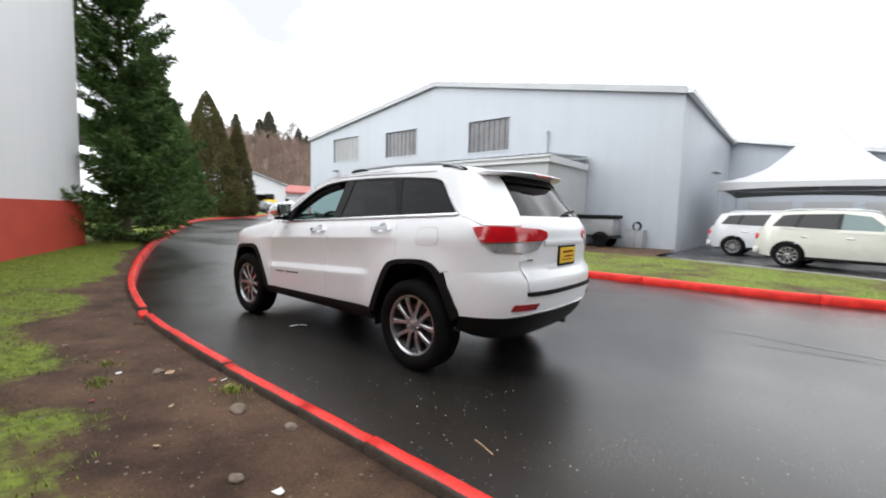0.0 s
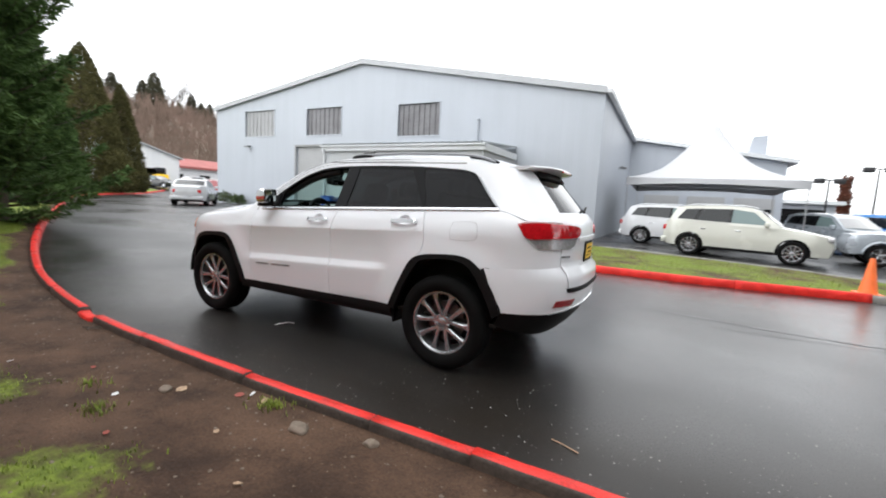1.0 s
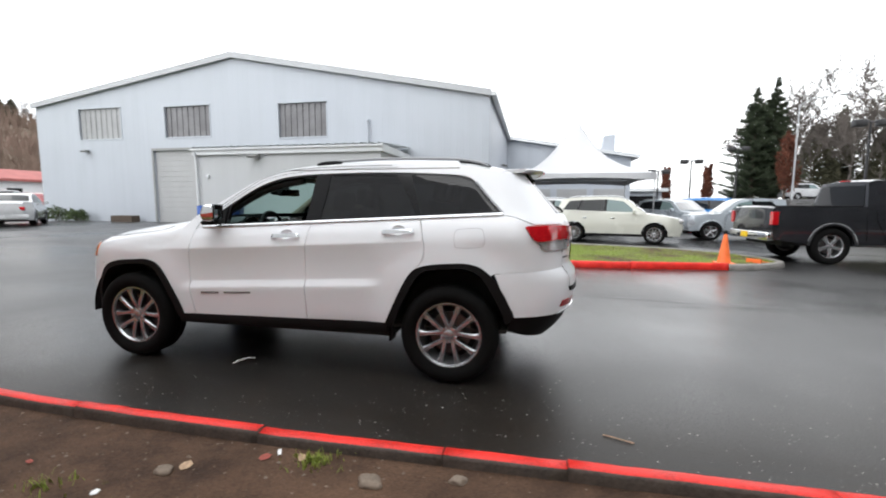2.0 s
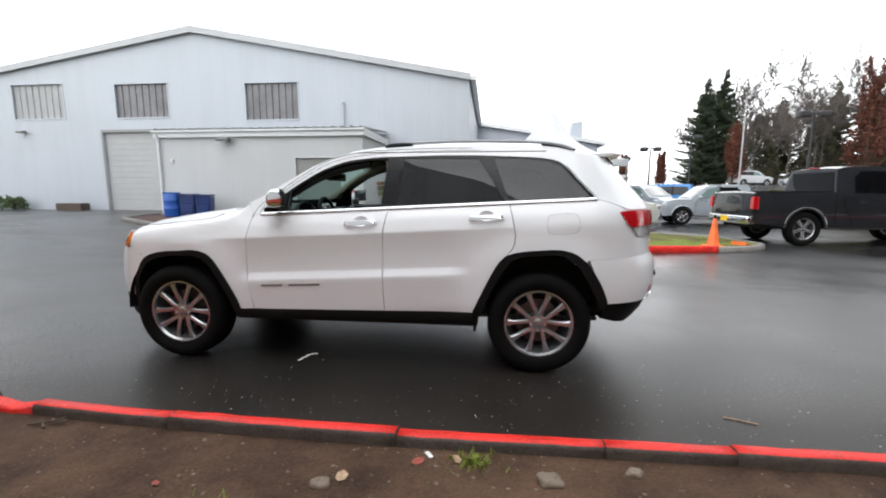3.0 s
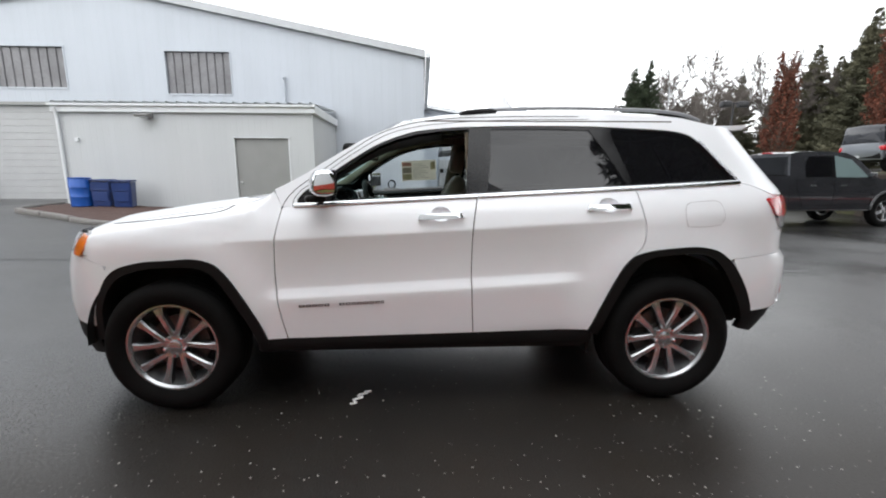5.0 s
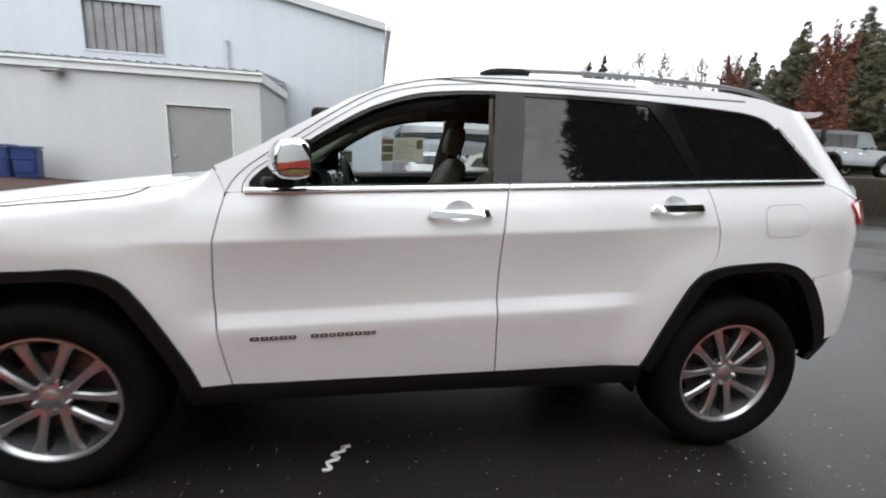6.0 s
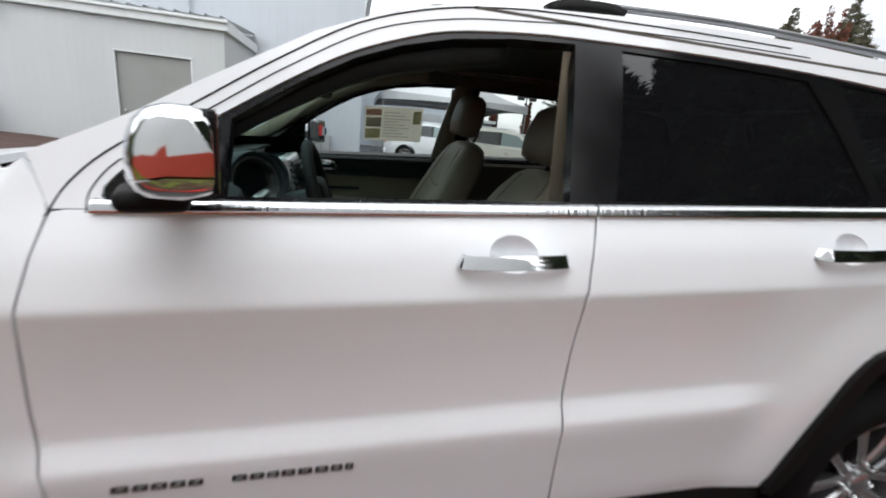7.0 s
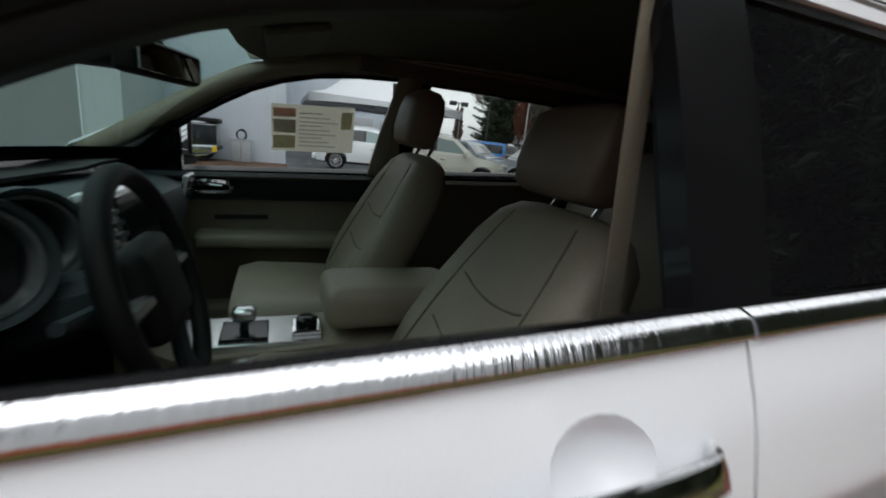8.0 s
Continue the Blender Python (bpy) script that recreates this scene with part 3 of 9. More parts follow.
bm = bmesh.new()
lay = bm.verts.layers.float_color.new("grass")
STRIP = [(p.x, p.y + 0.05) for p in ISLAND] + [(p.x - 0.06, p.y) for p in NOSE[1:]] + [(0.2, 12.0), (0.1, 15.8), (-3.6, 15.8), (-3.6, 9.0)]
sv, st = fill2d(STRIP, (), 0.35)
vs = []
for p in sv:
    v = bm.verts.new((p.x, p.y, lie(p.x, p.y) + 0.10 + 0.02 * noise.noise((p.x, p.y, 0))))
    g = 0.85 * step01(12.4, 11.2, p.y) * (0.75 + 0.5 * noise.noise((p.x * 0.8, p.y * 0.8, 5)))
    v[lay] = (g, g, g, 1)
    vs.append(v)
for t in st:
    bm.faces.new([vs[i] for i in t])
strip = part("ground_strip", bm, M_SOIL, None, "mossy grass strip between kerb and parked cars")
tagged(strip, "", "grass", "", "structure")


def grass_stuff(name, label, spots, seed):
    r = random.Random(seed)
    verts, faces = [], []
    for x, y, z, h in spots:
        a, lean = r.uniform(0, 6.283), r.uniform(0.2, 0.9) * h
        w = r.uniform(0.002, 0.0045)
        dx, dy = math.cos(a), math.sin(a)
        b = len(verts)
        verts += [(x - dy * w, y + dx * w, z), (x + dy * w, y - dx * w, z), (x + dx * lean * 0.4 + dy * w * 0.7, y + dy * lean * 0.4 - dx * w * 0.7, z + h * 0.65), (x + dx * lean * 0.4 - dy * w * 0.7, y + dy * lean * 0.4 + dx * w * 0.7, z + h * 0.65), (x + dx * lean, y + dy * lean, z + h)]
        faces += [(b, b + 1, b + 2, b + 3), (b + 3, b + 2, b + 4)]
    me = bpy.data.meshes.new(name)
    me.from_pydata(verts, [], faces)
    me.materials.append(M_GRASS)
    return tagged(new(name, me), label, "grass", "", "stuff")


r = random.Random(12)
spots = []
while len(spots) < 60000:
    x = r.uniform(-9.5, 6.5)
    d = r.uniform(0.15, 6.5) if r.random() < 0.7 else r.uniform(0.15, 3)
    y = kerb_y(x) - d
    g = grassy(x, y) + 0.45 * noise.noise((x * 9, y * 9, 0)) + r.uniform(-0.2, 0.2)
    if g > 0.55:
        spots.append((x, y, bank_z(x, y) - 0.003, r.uniform(0.010, 0.030)))
for cx, cy, n in ((1.02, -2.17, 160), (0.30, -2.75, 120), (-0.1, -2.62, 60)):
    for _ in range(n):
        a, q = r.uniform(0, 6.283), abs(r.gauss(0, 0.05))
        x, y = cx + q * 1.6 * math.cos(a), cy + q * math.sin(a)
        spots.append((x, y, bank_z(x, y) - 0.003, r.uniform(0.02, 0.05)))
grass_stuff("grass", "short damp green grass and moss on the bank", spots, 3)
spots = []
while len(spots) < 9000:
    x, y = r.uniform(-3, 7.6), r.uniform(5.95, 11.2)
    if inside((x, y), STRIP):
        spots.append((x, y, lie(x, y) + 0.10, r.uniform(0.02, 0.06)))
grass_stuff("grass", "short yellow-green grass on the kerbed strip", spots, 5)

# ---- main building ----
FRONT, X_LEFT, X_RIGHT, X_TOP = 15.87, -26.3, 0.05, -13.15
Z_LEFT, Z_RIGHT, Z_TOP, BACK = 6.98, 6.45, 8.91, 30.6
WINDOWS = [(-23.25, -20.34, 4.98, 6.68), (-17.5, -14.65, 4.95, 6.58), (-10.66, -8.0, 4.75, 6.46)]
DOOR = (-18.35, -13.4, 0.2, 4.26)
building = thing("warehouse_building", Matrix.Translation((0, 0, 0)), "pale blue metal-clad gabled warehouse beside wet asphalt lot", "building")


def wall_sheet(outline, holes, a, b, axis="y"):
    """A wall of real thickness from a to b, with openings right through it."""
    v, tris = fill2d(outline, holes, 40)
    put = {"y": lambda p, d: (p.x, d, p.y), "x": lambda p, d: (d, p.x, p.y)}[axis]
    bm = bmesh.new()
    fa, fb = [bm.verts.new(put(p, a)) for p in v], [bm.verts.new(put(p, b)) for p in v]
    used = {}
    for t in tris:
        bm.faces.new([fa[i] for i in t])
        bm.faces.new([fb[i] for i in t][::-1])
        for i, j in zip(t, list(t[1:]) + [t[0]]):
            used[frozenset((i, j))] = used.get(frozenset((i, j)), 0) + 1
    for e, n in used.items():
        if n == 1:
            i, j = tuple(e)
            bm.faces.new((fa[i], fa[j], fb[j], fb[i]))
    bmesh.ops.recalc_face_normals(bm, faces=bm.faces)
    return bm


rect = lambda x0, x1, z0, z1: [(x0, z0), (x1, z0), (x1, z1), (x0, z1)]
part("wall", wall_sheet([(X_LEFT, -0.2), (DOOR[0], -0.2), (DOOR[0], DOOR[3]), (DOOR[1], DOOR[3]), (DOOR[1], -0.2), (X_RIGHT, -0.2), (X_RIGHT, Z_RIGHT), (X_TOP, Z_TOP), (X_LEFT, Z_LEFT)], [rect(*w) for w in WINDOWS], FRONT, FRONT + 0.2), M_SIDING, building)
part("wall", wall_sheet([(FRONT + 0.2, -0.2), (BACK, -0.2), (BACK, Z_RIGHT), (FRONT + 0.2, Z_RIGHT)], [], X_RIGHT - 0.2, X_RIGHT - 0.004, "x"), M_SIDING, building)
part("wall", wall_sheet([(FRONT + 0.2, -0.2), (BACK, -0.2), (BACK, Z_LEFT), (FRONT + 0.2, Z_LEFT)], [], X_LEFT + 0.004, X_LEFT + 0.2, "x"), M_SIDING, building)
part("wall", wall_sheet([(X_LEFT, -0.2), (X_RIGHT, -0.2), (X_RIGHT, Z_RIGHT), (X_TOP, Z_TOP), (X_LEFT, Z_LEFT)], [], BACK, BACK + 0.2), M_SIDING, building)
roof_line = [(X_LEFT - 0.12, Z_LEFT - 0.02), (X_TOP, Z_TOP + 0.03), (X_RIGHT + 0.08, Z_RIGHT - 0.02)]
part("roof", prism(roof_line + [(p[0], p[1] + 0.12) for p in roof_line[::-1]], FRONT - 0.14, BACK + 0.4), M_ROOF, building, "weathered grey sheet-metal roof")
for (a, za), (b, zb) in zip(roof_line, roof_line[1:]):
    part("fascia", prism([(a, za - 0.14), (b, zb - 0.14), (b, zb + 0.15), (a, za + 0.15)], FRONT - 0.19, FRONT - 0.143), M_EDGE, building, "grey metal roof-edge trim")
part("gutter", prism([(X_RIGHT + 0.1, Z_RIGHT - 0.16), (X_RIGHT + 0.3, Z_RIGHT - 0.16), (X_RIGHT + 0.32, Z_RIGHT + 0.02), (X_RIGHT + 0.1, Z_RIGHT + 0.02)], FRONT - 0.2, BACK + 0.3), M_TRIM, building)
bm = bmesh.new()
add_box(bm, (X_RIGHT - 0.09, FRONT - 0.018, 0), (X_RIGHT + 0.012, FRONT - 0.002, Z_RIGHT - 0.15))
part("corner_trim", bm, M_SIDING, building)
M_RIB = mat("ribbed_translucent_sheet", (0.130, 0.128, 0.136), 0.28, 0, 0.35, 1.2, 20)
# lighter copy for the first window, its reflected sheen put into the colour
M_RIB_SHEEN = mat("ribbed_sheet_with_sheen", (0.30, 0.305, 0.31), 0.3, 0, 0.15, 0.9, 20)
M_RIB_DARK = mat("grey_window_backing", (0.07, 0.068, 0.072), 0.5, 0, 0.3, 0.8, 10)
for k, (x0, x1, z0, z1) in enumerate(WINDOWS):
    win = part("window", wall_sheet(rect(x0 - 0.03, x1 + 0.03, z0 - 0.05, z1 + 0.03), [rect(x0 + 0.02, x1 - 0.02, z0 + 0.02, z1 - 0.02)], FRONT - 0.025, FRONT + 0.06), M_SIDING, building, "pale framed upper window with ribbed grey sheet")
    n = 8
    wide = (x1 - x0) / n
    bm = bmesh.new()
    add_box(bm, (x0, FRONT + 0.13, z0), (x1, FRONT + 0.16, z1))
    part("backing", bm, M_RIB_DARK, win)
    for i in range(n):
        a = x0 + wide * i
        rr = random.Random(40 * k + i)
        bm = prism([(a + 0.012, FRONT + 0.12), (a + wide * 0.1, FRONT + 0.10 - 0.01 * rr.random()), (a + wide * 0.9, FRONT + 0.10 - 0.01 * rr.random()), (a + wide - 0.012, FRONT + 0.12)], z0 + 0.02 * rr.random(), z1, "z")
        part("slat", bm, M_RIB_SHEEN if k == 0 else M_RIB, win)
# roll-up door in its recess
door = part("roll_door", box((DOOR[0], FRONT + 0.14, 0.2), (DOOR[1], FRONT + 0.19, DOOR[3])), M_ROLLDOOR, building, "white sectional roll-up door")
for i in range(14):
    z = 0.36 + i * 0.28
    part("slat", box((DOOR[0] + 0.02, FRONT + 0.118, z), (DOOR[1] - 0.02, FRONT + 0.138, min(z + 0.272, DOOR[3] - 0.02)), 0.008), M_ROLLDOOR, door)
bm = bmesh.new()
for a, b in (((DOOR[0] - 0.1, -0.2), (DOOR[0] - 0.004, DOOR[3] + 0.12)), ((DOOR[1] + 0.004, -0.2), (DOOR[1] + 0.1, DOOR[3] + 0.12))):
    add_box(bm, (a[0], FRONT - 0.03, a[1]), (b[0], FRONT - 0.003, b[1]))
add_box(bm, (DOOR[0] - 0.1, FRONT - 0.034, DOOR[3] + 0.004), (DOOR[1] + 0.1, FRONT - 0.004, DOOR[3] + 0.13))
part("door_frame", bm, M_DOOR_GREY, building, "dark grey door surround")


M_LAMP_BOX = mat("weathered_lamp_grey", (0.16, 0.16, 0.155), 0.5, 0.3, 0.25, 6, 40)


def wall_lamp(x, y, z, s=1.0, m=None):
    """Floodlight box on a short arm, lamp face down."""
    lamp = thing("wall_lamp", Matrix.Translation((x, y, z)) @ (m or Matrix()), "weathered grey floodlight fixed on siding", "lamp")
    bm = bmesh.new()
    add_box(bm, (-0.06 * s, -0.05 * s, -0.12 * s), (0.06 * s, 0, 0.12 * s), 0.01)
    part("mount_plate", bm, M_GALV, lamp)
    part("arm", tube([(0, -0.02, 0.02), (0, -0.14 * s, 0.05 * s), (0, -0.22 * s, 0.02)], 0.025 * s), M_DARK_METAL, lamp)
    bm = prism([(-0.62 * s, 0.02 * s), (-0.22 * s, 0.13 * s), (-0.16 * s, 0.10 * s), (-0.16 * s, -0.08 * s), (-0.58 * s, -0.08 * s)], -0.3 * s, 0.3 * s, "x")
    bmesh.ops.bevel(bm, geom=list(bm.edges), offset=0.015, segments=1, affect="EDGES")
    body = part("housing", bm, M_LAMP_BOX, lamp)
    part("lens", box((-0.24 * s, -0.55 * s, -0.098 * s), (0.24 * s, -0.2 * s, -0.082 * s)), M_GALV, body)
    return lamp


wall_lamp(-22.73, FRONT, 4.32, 0.62)
wall_lamp(0.05, 23.4, 3.85, 0.7, Matrix.Rotation(radians(90), 4, "Z"))
vent = thing("vent_pipe", Matrix.Translation((-5.8, FRONT - 0.12, 3.8)), "thin pale vent pipe standing up the siding", "pipe")
part("pipe", tube([(0, 0, -0.1), (0, 0, 1.6)], 0.05, 10), M_SIDING, vent)
part("cap", lathe([(0, 1.68), (0.09, 1.66), (0.09, 1.58), (0.05, 1.57)], 12), M_SIDING, vent)

# ---- lean-to shed ----
SX0, SX1, SY, SZ = -12.08, -3.74, 11.87, 3.46
SD = (-6.4, -4.6, 0.2, 2.63)
shed = thing("lean_to_shed", Matrix(), "pale grey metal lean-to with white gutter beside warehouse", "shed")
part("wall", wall_sheet([(SX0, -0.1), (SD[0], -0.1), (SD[0], SD[3]), (SD[1], SD[3]), (SD[1], -0.1), (SX1, -0.1), (SX1, SZ), (SX0, SZ)], [], SY, SY + 0.12), M_SHED, shed)
for x in (SX0 + 0.003, SX1 - 0.123):
    part("wall", box((x, SY + 0.12, -0.1), (x + 0.12, FRONT - 0.04, SZ)), M_SHED, shed)
part("fascia", box((SX0 - 0.12, SY - 0.12, SZ - 0.02), (SX1 + 0.12, SY - 0.003, SZ + 0.27), 0.012), M_TRIM, shed, "white gutter board")
part("fascia", box((SX1 + 0.003, SY - 0.0, SZ - 0.02), (SX1 + 0.11, FRONT - 0.2, SZ + 0.26), 0.012), M_TRIM, shed)
part("gutter_lip", box((SX0 - 0.16, SY - 0.19, SZ + 0.17), (SX1 + 0.14, SY - 0.122, SZ + 0.25), 0.015), M_TRIM, shed)
bm = bmesh.new()
n = 24
prof = []
for i in range(n):
    for u, h in ((0.0, 0.0), (0.40, 0.0), (0.46, 0.05), (0.56, 0.05), (0.62, 0.0)):
        prof.append((SX0 - 0.14 + (SX1 - SX0 + 0.3) * (i + u) / n, h))
ra = [bm.verts.new((x, SY - 0.2, SZ + 0.275 + h)) for x, h in prof]
rb = [bm.verts.new((x, FRONT - 0.05, SZ + 0.60 + h)) for x, h in prof]
for i in range(len(ra) - 1):
    bm.faces.new((ra[i], ra[i + 1], rb[i + 1], rb[i]))
bmesh.ops.solidify(bm, geom=list(bm.faces), thickness=0.012)
part("roof", bm, M_ROOF, shed, "corrugated metal roof sheet")
part("downspout", tube([(SX0 + 0.05, SY - 0.15, SZ + 0.1), (SX0 + 0.05, SY - 0.08, SZ - 0.2), (SX0 + 0.05, SY - 0.06, 0.35)], 0.05, 8), M_TRIM, shed)
sd = part("door", box((SD[0], SY + 0.06, 0.2), (SD[1], SY + 0.11, SD[3])), M_DOOR_GREY, shed, "plain grey steel door")
part("door_knob", lathe([(0.0, 0.07), (0.035, 0.065), (0.04, 0.04), (0.015, 0.03), (0.015, 0.0)], 12, Matrix.Translation((SD[0] + 0.14, SY + 0.058, 1.15)) @ Matrix.Rotation(radians(90), 4, "X")), M_GALV, sd)
bm = bmesh.new()
for a, b in ((SD[0] - 0.025, SD[0] - 0.003), (SD[1] + 0.003, SD[1] + 0.045)):
    add_box(bm, (a, SY - 0.02, 0.1), (b, SY - 0.002, SD[3] + 0.034))
add_box(bm, (SD[0] - 0.025, SY - 0.023, SD[3] + 0.003), (SD[1] + 0.045, SY - 0.003, SD[3] + 0.035))
part("door_frame", bm, M_TRIM, shed)
part("junction_box", box((-11.58, SY - 0.07, 2.5), (-11.46, SY - 0.002, 2.62), 0.008), M_TRIM, shed)
wall_lamp(-9.14, SY, 3.32, 0.72)

# ---- bins on a kerbed bed by the shed ----
BED = catmull([(-12.1, 11.6, 0), (-11.75, 9.9, 0), (-11.2, 9.05, 0), (-9.6, 8.15, 0), (-7.8, 7.2, 0), (-6.7, 7.4, 0), (-6.5, 8.6, 0), (-6.5, 11.6, 0)], 5)
BED = [Vector((p.x, p.y, lie(p.x, p.y))) for p in BED]
kerb_run("kerb", BED, joint_list(line_length(BED), 0, 1.2, 1.7, 3), M_WET_KERB, M_WET_KERB, "low weathered grey concrete kerb round bark bed", 0.16, 0.12)
bm = bmesh.new()
lay = bm.verts.layers.float_color.new("grass")
bv, bt = fill2d([(p.x, p.y) for p in BED], (), 0.3)
vs = [bm.verts.new((p.x, p.y, lie(p.x, p.y) + 0.07 + 0.03 * noise.noise((p.x * 2, p.y * 2, 1)))) for p in bv]
for t in bt:
    bm.faces.new([vs[i] for i in t])
M_BARKCHIP = mat("red_brown_bark_chips", (0.05, 0.024, 0.018), 0.85, 0, 0.45, 12, 80, 0.9, 50)
tagged(part("ground_bed", bm, M_BARKCHIP, None, "dark brown bark mulch bed beside the shed"), "", "mulch", "", "structure")


def blue_bin(x, y, rz, label, round_one=False):
    z = lie(x, y) + 0.07
    ob = thing("bin", Matrix.Translation((x, y, z)) @ Matrix.Rotation(rz, 4, "Z"), label, "bin", "blue bins by the shed")
    if round_one:
        part("drum", lathe([(0, 0), (0.27, 0), (0.29, 0.02), (0.29, 0.28), (0.30, 0.30), (0.29, 0.32), (0.29, 0.58), (0.30, 0.60), (0.29, 0.62), (0.29, 0.84), (0.275, 0.86)], 28), M_BLUE_BIN, ob, smooth=40)
        part("lid", lathe([(0.285, 0.86), (0.30, 0.865), (0.30, 0.90), (0.27, 0.905), (0.05, 0.91), (0, 0.91)], 28), M_BLUE_BIN, ob, smooth=40)
    else:
        bm = bmesh.new()
        a, b = 0.24, 0.27
        add_faces(bm, [(-a, -a, 0), (a, -a, 0), (a, a, 0), (-a, a, 0), (-b, -b, 0.8), (b, -b, 0.8), (b, b, 0.8), (-b, b, 0.8)], [(3, 2, 1, 0), (4, 5, 6, 7), (0, 1, 5, 4), (1, 2, 6, 5), (2, 3, 7, 6), (3, 0, 4, 7)])
        bmesh.ops.bevel(bm, geom=list(bm.edges), offset=0.025, segments=2, affect="EDGES")
        part("body", bm, M_NAVY_BIN, ob)
        part("lid", box((-0.29, -0.31, 0.81), (0.29, 0.29, 0.87), 0.02), M_NAVY_BIN, ob)
        part("rib", box((-0.275, -0.285, 0.52), (0.275, -0.25, 0.56), 0.008), M_NAVY_BIN, ob)
        part("recess", box((-0.19, -0.283, 0.18), (0.19, -0.262, 0.46), 0.008), M_NAVY_BIN, ob)
    return ob


blue_bin(-10.80, 10.75, 0.2, "round bright blue plastic drum with lid", True)
blue_bin(-10.26, 10.98, 0.25, "square dark blue plastic bin with lid")
blue_bin(-9.68, 11.05, 0.3, "square dark blue plastic bin with lid")

# ---- tall white wall with red base behind the bank ----
wd = Vector((-0.845, 0.535, 0)).normalized()
W_END = Vector((-9.14, -1.22, 0))
wall_m = Matrix.Translation(W_END - wd * 14) @ Matrix.Rotation(math.atan2(wd.y, wd.x), 4, "Z")
tall = thing("wall_west", wall_m, "tall white painted wall with red painted base", "wall", "", "structure")
part("wall_panel", box((-3, 0, 1.42), (14, 0.3, 8.4)), M_WHITE_WALL, tall)
part("wall_panel", box((13.7, 0.304, 1.42), (14, 9, 8.4)), M_WHITE_WALL, tall)
part("wall_base", box((-3.02, -0.03, -0.3), (14.03, 0.3, 1.416)), M_RED_WALL, tall, "red painted wall base")
part("wall_base", box((13.7, 0.304, -0.3), (14.03, 9, 1.416)), M_RED_WALL, tall)

# ---- white sport utility vehicle on the drive: body ----
M_PAINT = mat("white_car_paint", (0.86, 0.88, 0.91), 0.3, 0, 0.015, 1.5, 300, 0, None, 0.0, 0.6)
M_CHROME = mat("chrome", (0.80, 0.81, 0.82), 0.07, 1.0, 0.03, 5, 60)
M_WET_CHROME = mat("rain_streaked_chrome", (0.66, 0.67, 0.69), 0.14, 1.0, 0.10, 30, 160, 0.16, 30, 0.05)
for _n in [n for n in M_WET_CHROME.node_tree.nodes if n.type == "TEX_NOISE"]:
    # water marks run across the strip, close together along it
    _map = M_WET_CHROME.node_tree.nodes.new("ShaderNodeMapping")
    _map.inputs["Scale"].default_value = (4.5, 0.35, 0.35)
    M_WET_CHROME.node_tree.links.new(_n.inputs["Vector"].links[0].from_socket, _map.inputs["Vector"])
    M_WET_CHROME.node_tree.links.new(_map.outputs["Vector"], _n.inputs["Vector"])
M_RAIL = mat("satin_rail_metal", (0.26, 0.265, 0.275), 0.38, 0.7, 0.08, 6, 60)
# grey that stands for the shade inside the fuel flap's panel gap
M_FLAP_GAP = mat("flap_gap_shade", (0.46, 0.46, 0.47), 0.6, 0, 0.05, 6, 60)
M_GLOSS_BLACK = mat("gloss_black_trim", (0.008, 0.008, 0.009), 0.16, 0, 0.1, 6, 100, 0, None, 0.04, 0.0, 0.3)
M_RUBBER = mat("tyre_rubber", (0.0055, 0.0055, 0.0055), 0.8, 0, 0.3, 6, 120, 0.15, 200, spec=0.12)
M_LINER = mat("black_wheel_housing", (0.008, 0.008, 0.008), 0.8, 0, 0.3, 10, 80)
M_PRIVACY = glass_mat("dark_privacy_glass", (0.06, 0.063, 0.066), opacity=0.6)
M_TINTED = glass_mat("tinted_side_glass", (0.46, 0.49, 0.48))
M_GLASS = glass_mat("car_glass", (0.46, 0.63, 0.60))
M_SIDE_GLASS = glass_mat("car_side_glass", (0.84, 0.90, 0.90))
M_RED_LENS = mat("red_lamp_lens", (0.50, 0.008, 0.014), 0.08, 0, 0.2, 18, 60, 0, None, 0, 1.0)
M_CLEAR_LENS = mat("clear_lamp_lens", (0.55, 0.55, 0.56), 0.12, 0.5, 0.3, 40, 120, 0, None, 0, 1.0)
M_AMBER = mat("amber_lamp_lens", (0.85, 0.20, 0.02), 0.12, 0, 0.15, 20, 60, 0, None, 0, 1.0)
M_ALLOY = mat("polished_alloy", (0.44, 0.45, 0.465), 0.26, 0.75, 0.08, 6, 80)
M_ALLOY_DARK = mat("dark_grey_alloy", (0.10, 0.10, 0.105), 0.4, 0.7, 0.15, 6, 80)
M_BARREL = mat("satin_grey_barrel", (0.20, 0.205, 0.21), 0.3, 0.6, 0.12, 6, 80)
M_BRAKE = mat("brake_disc_steel", (0.16, 0.145, 0.14), 0.4, 0.7, 0.3, 12, 80)
M_YELLOW = mat("yellow_plate_card", (0.85, 0.55, 0.02), 0.5, 0, 0.08, 10, 60)
M_DARK_RED = mat("dark_red_reflector", (0.30, 0.010, 0.012), 0.15, 0, 0.2, 20, 60)

ZP = [0.20, 0.36, 0.41, 0.46, 0.60, 0.685, 0.710, 0.718, 0.764, 0.772, 0.82, 0.90, 1.00, 1.048, 1.056, 1.10, 1.15, 1.241, 1.30, 1.50, 1.70, 1.80]
WP = [0.86, 0.880, 0.895, 0.905, 0.913, 0.920, 0.920, 0.9175, 0.8925, 0.8905, 0.889, 0.890, 0.899, 0.9065, 0.9055, 0.891, 0.873, 0.820, 0.795, 0.712, 0.622, 0.575]
WQ = [0.86, 0.882, 0.896, 0.902, 0.905, 0.906, 0.906, 0.906, 0.905, 0.905, 0.905, 0.903, 0.903, 0.905, 0.9045, 0.890, 0.872, 0.820, 0.795, 0.712, 0.622, 0.575]
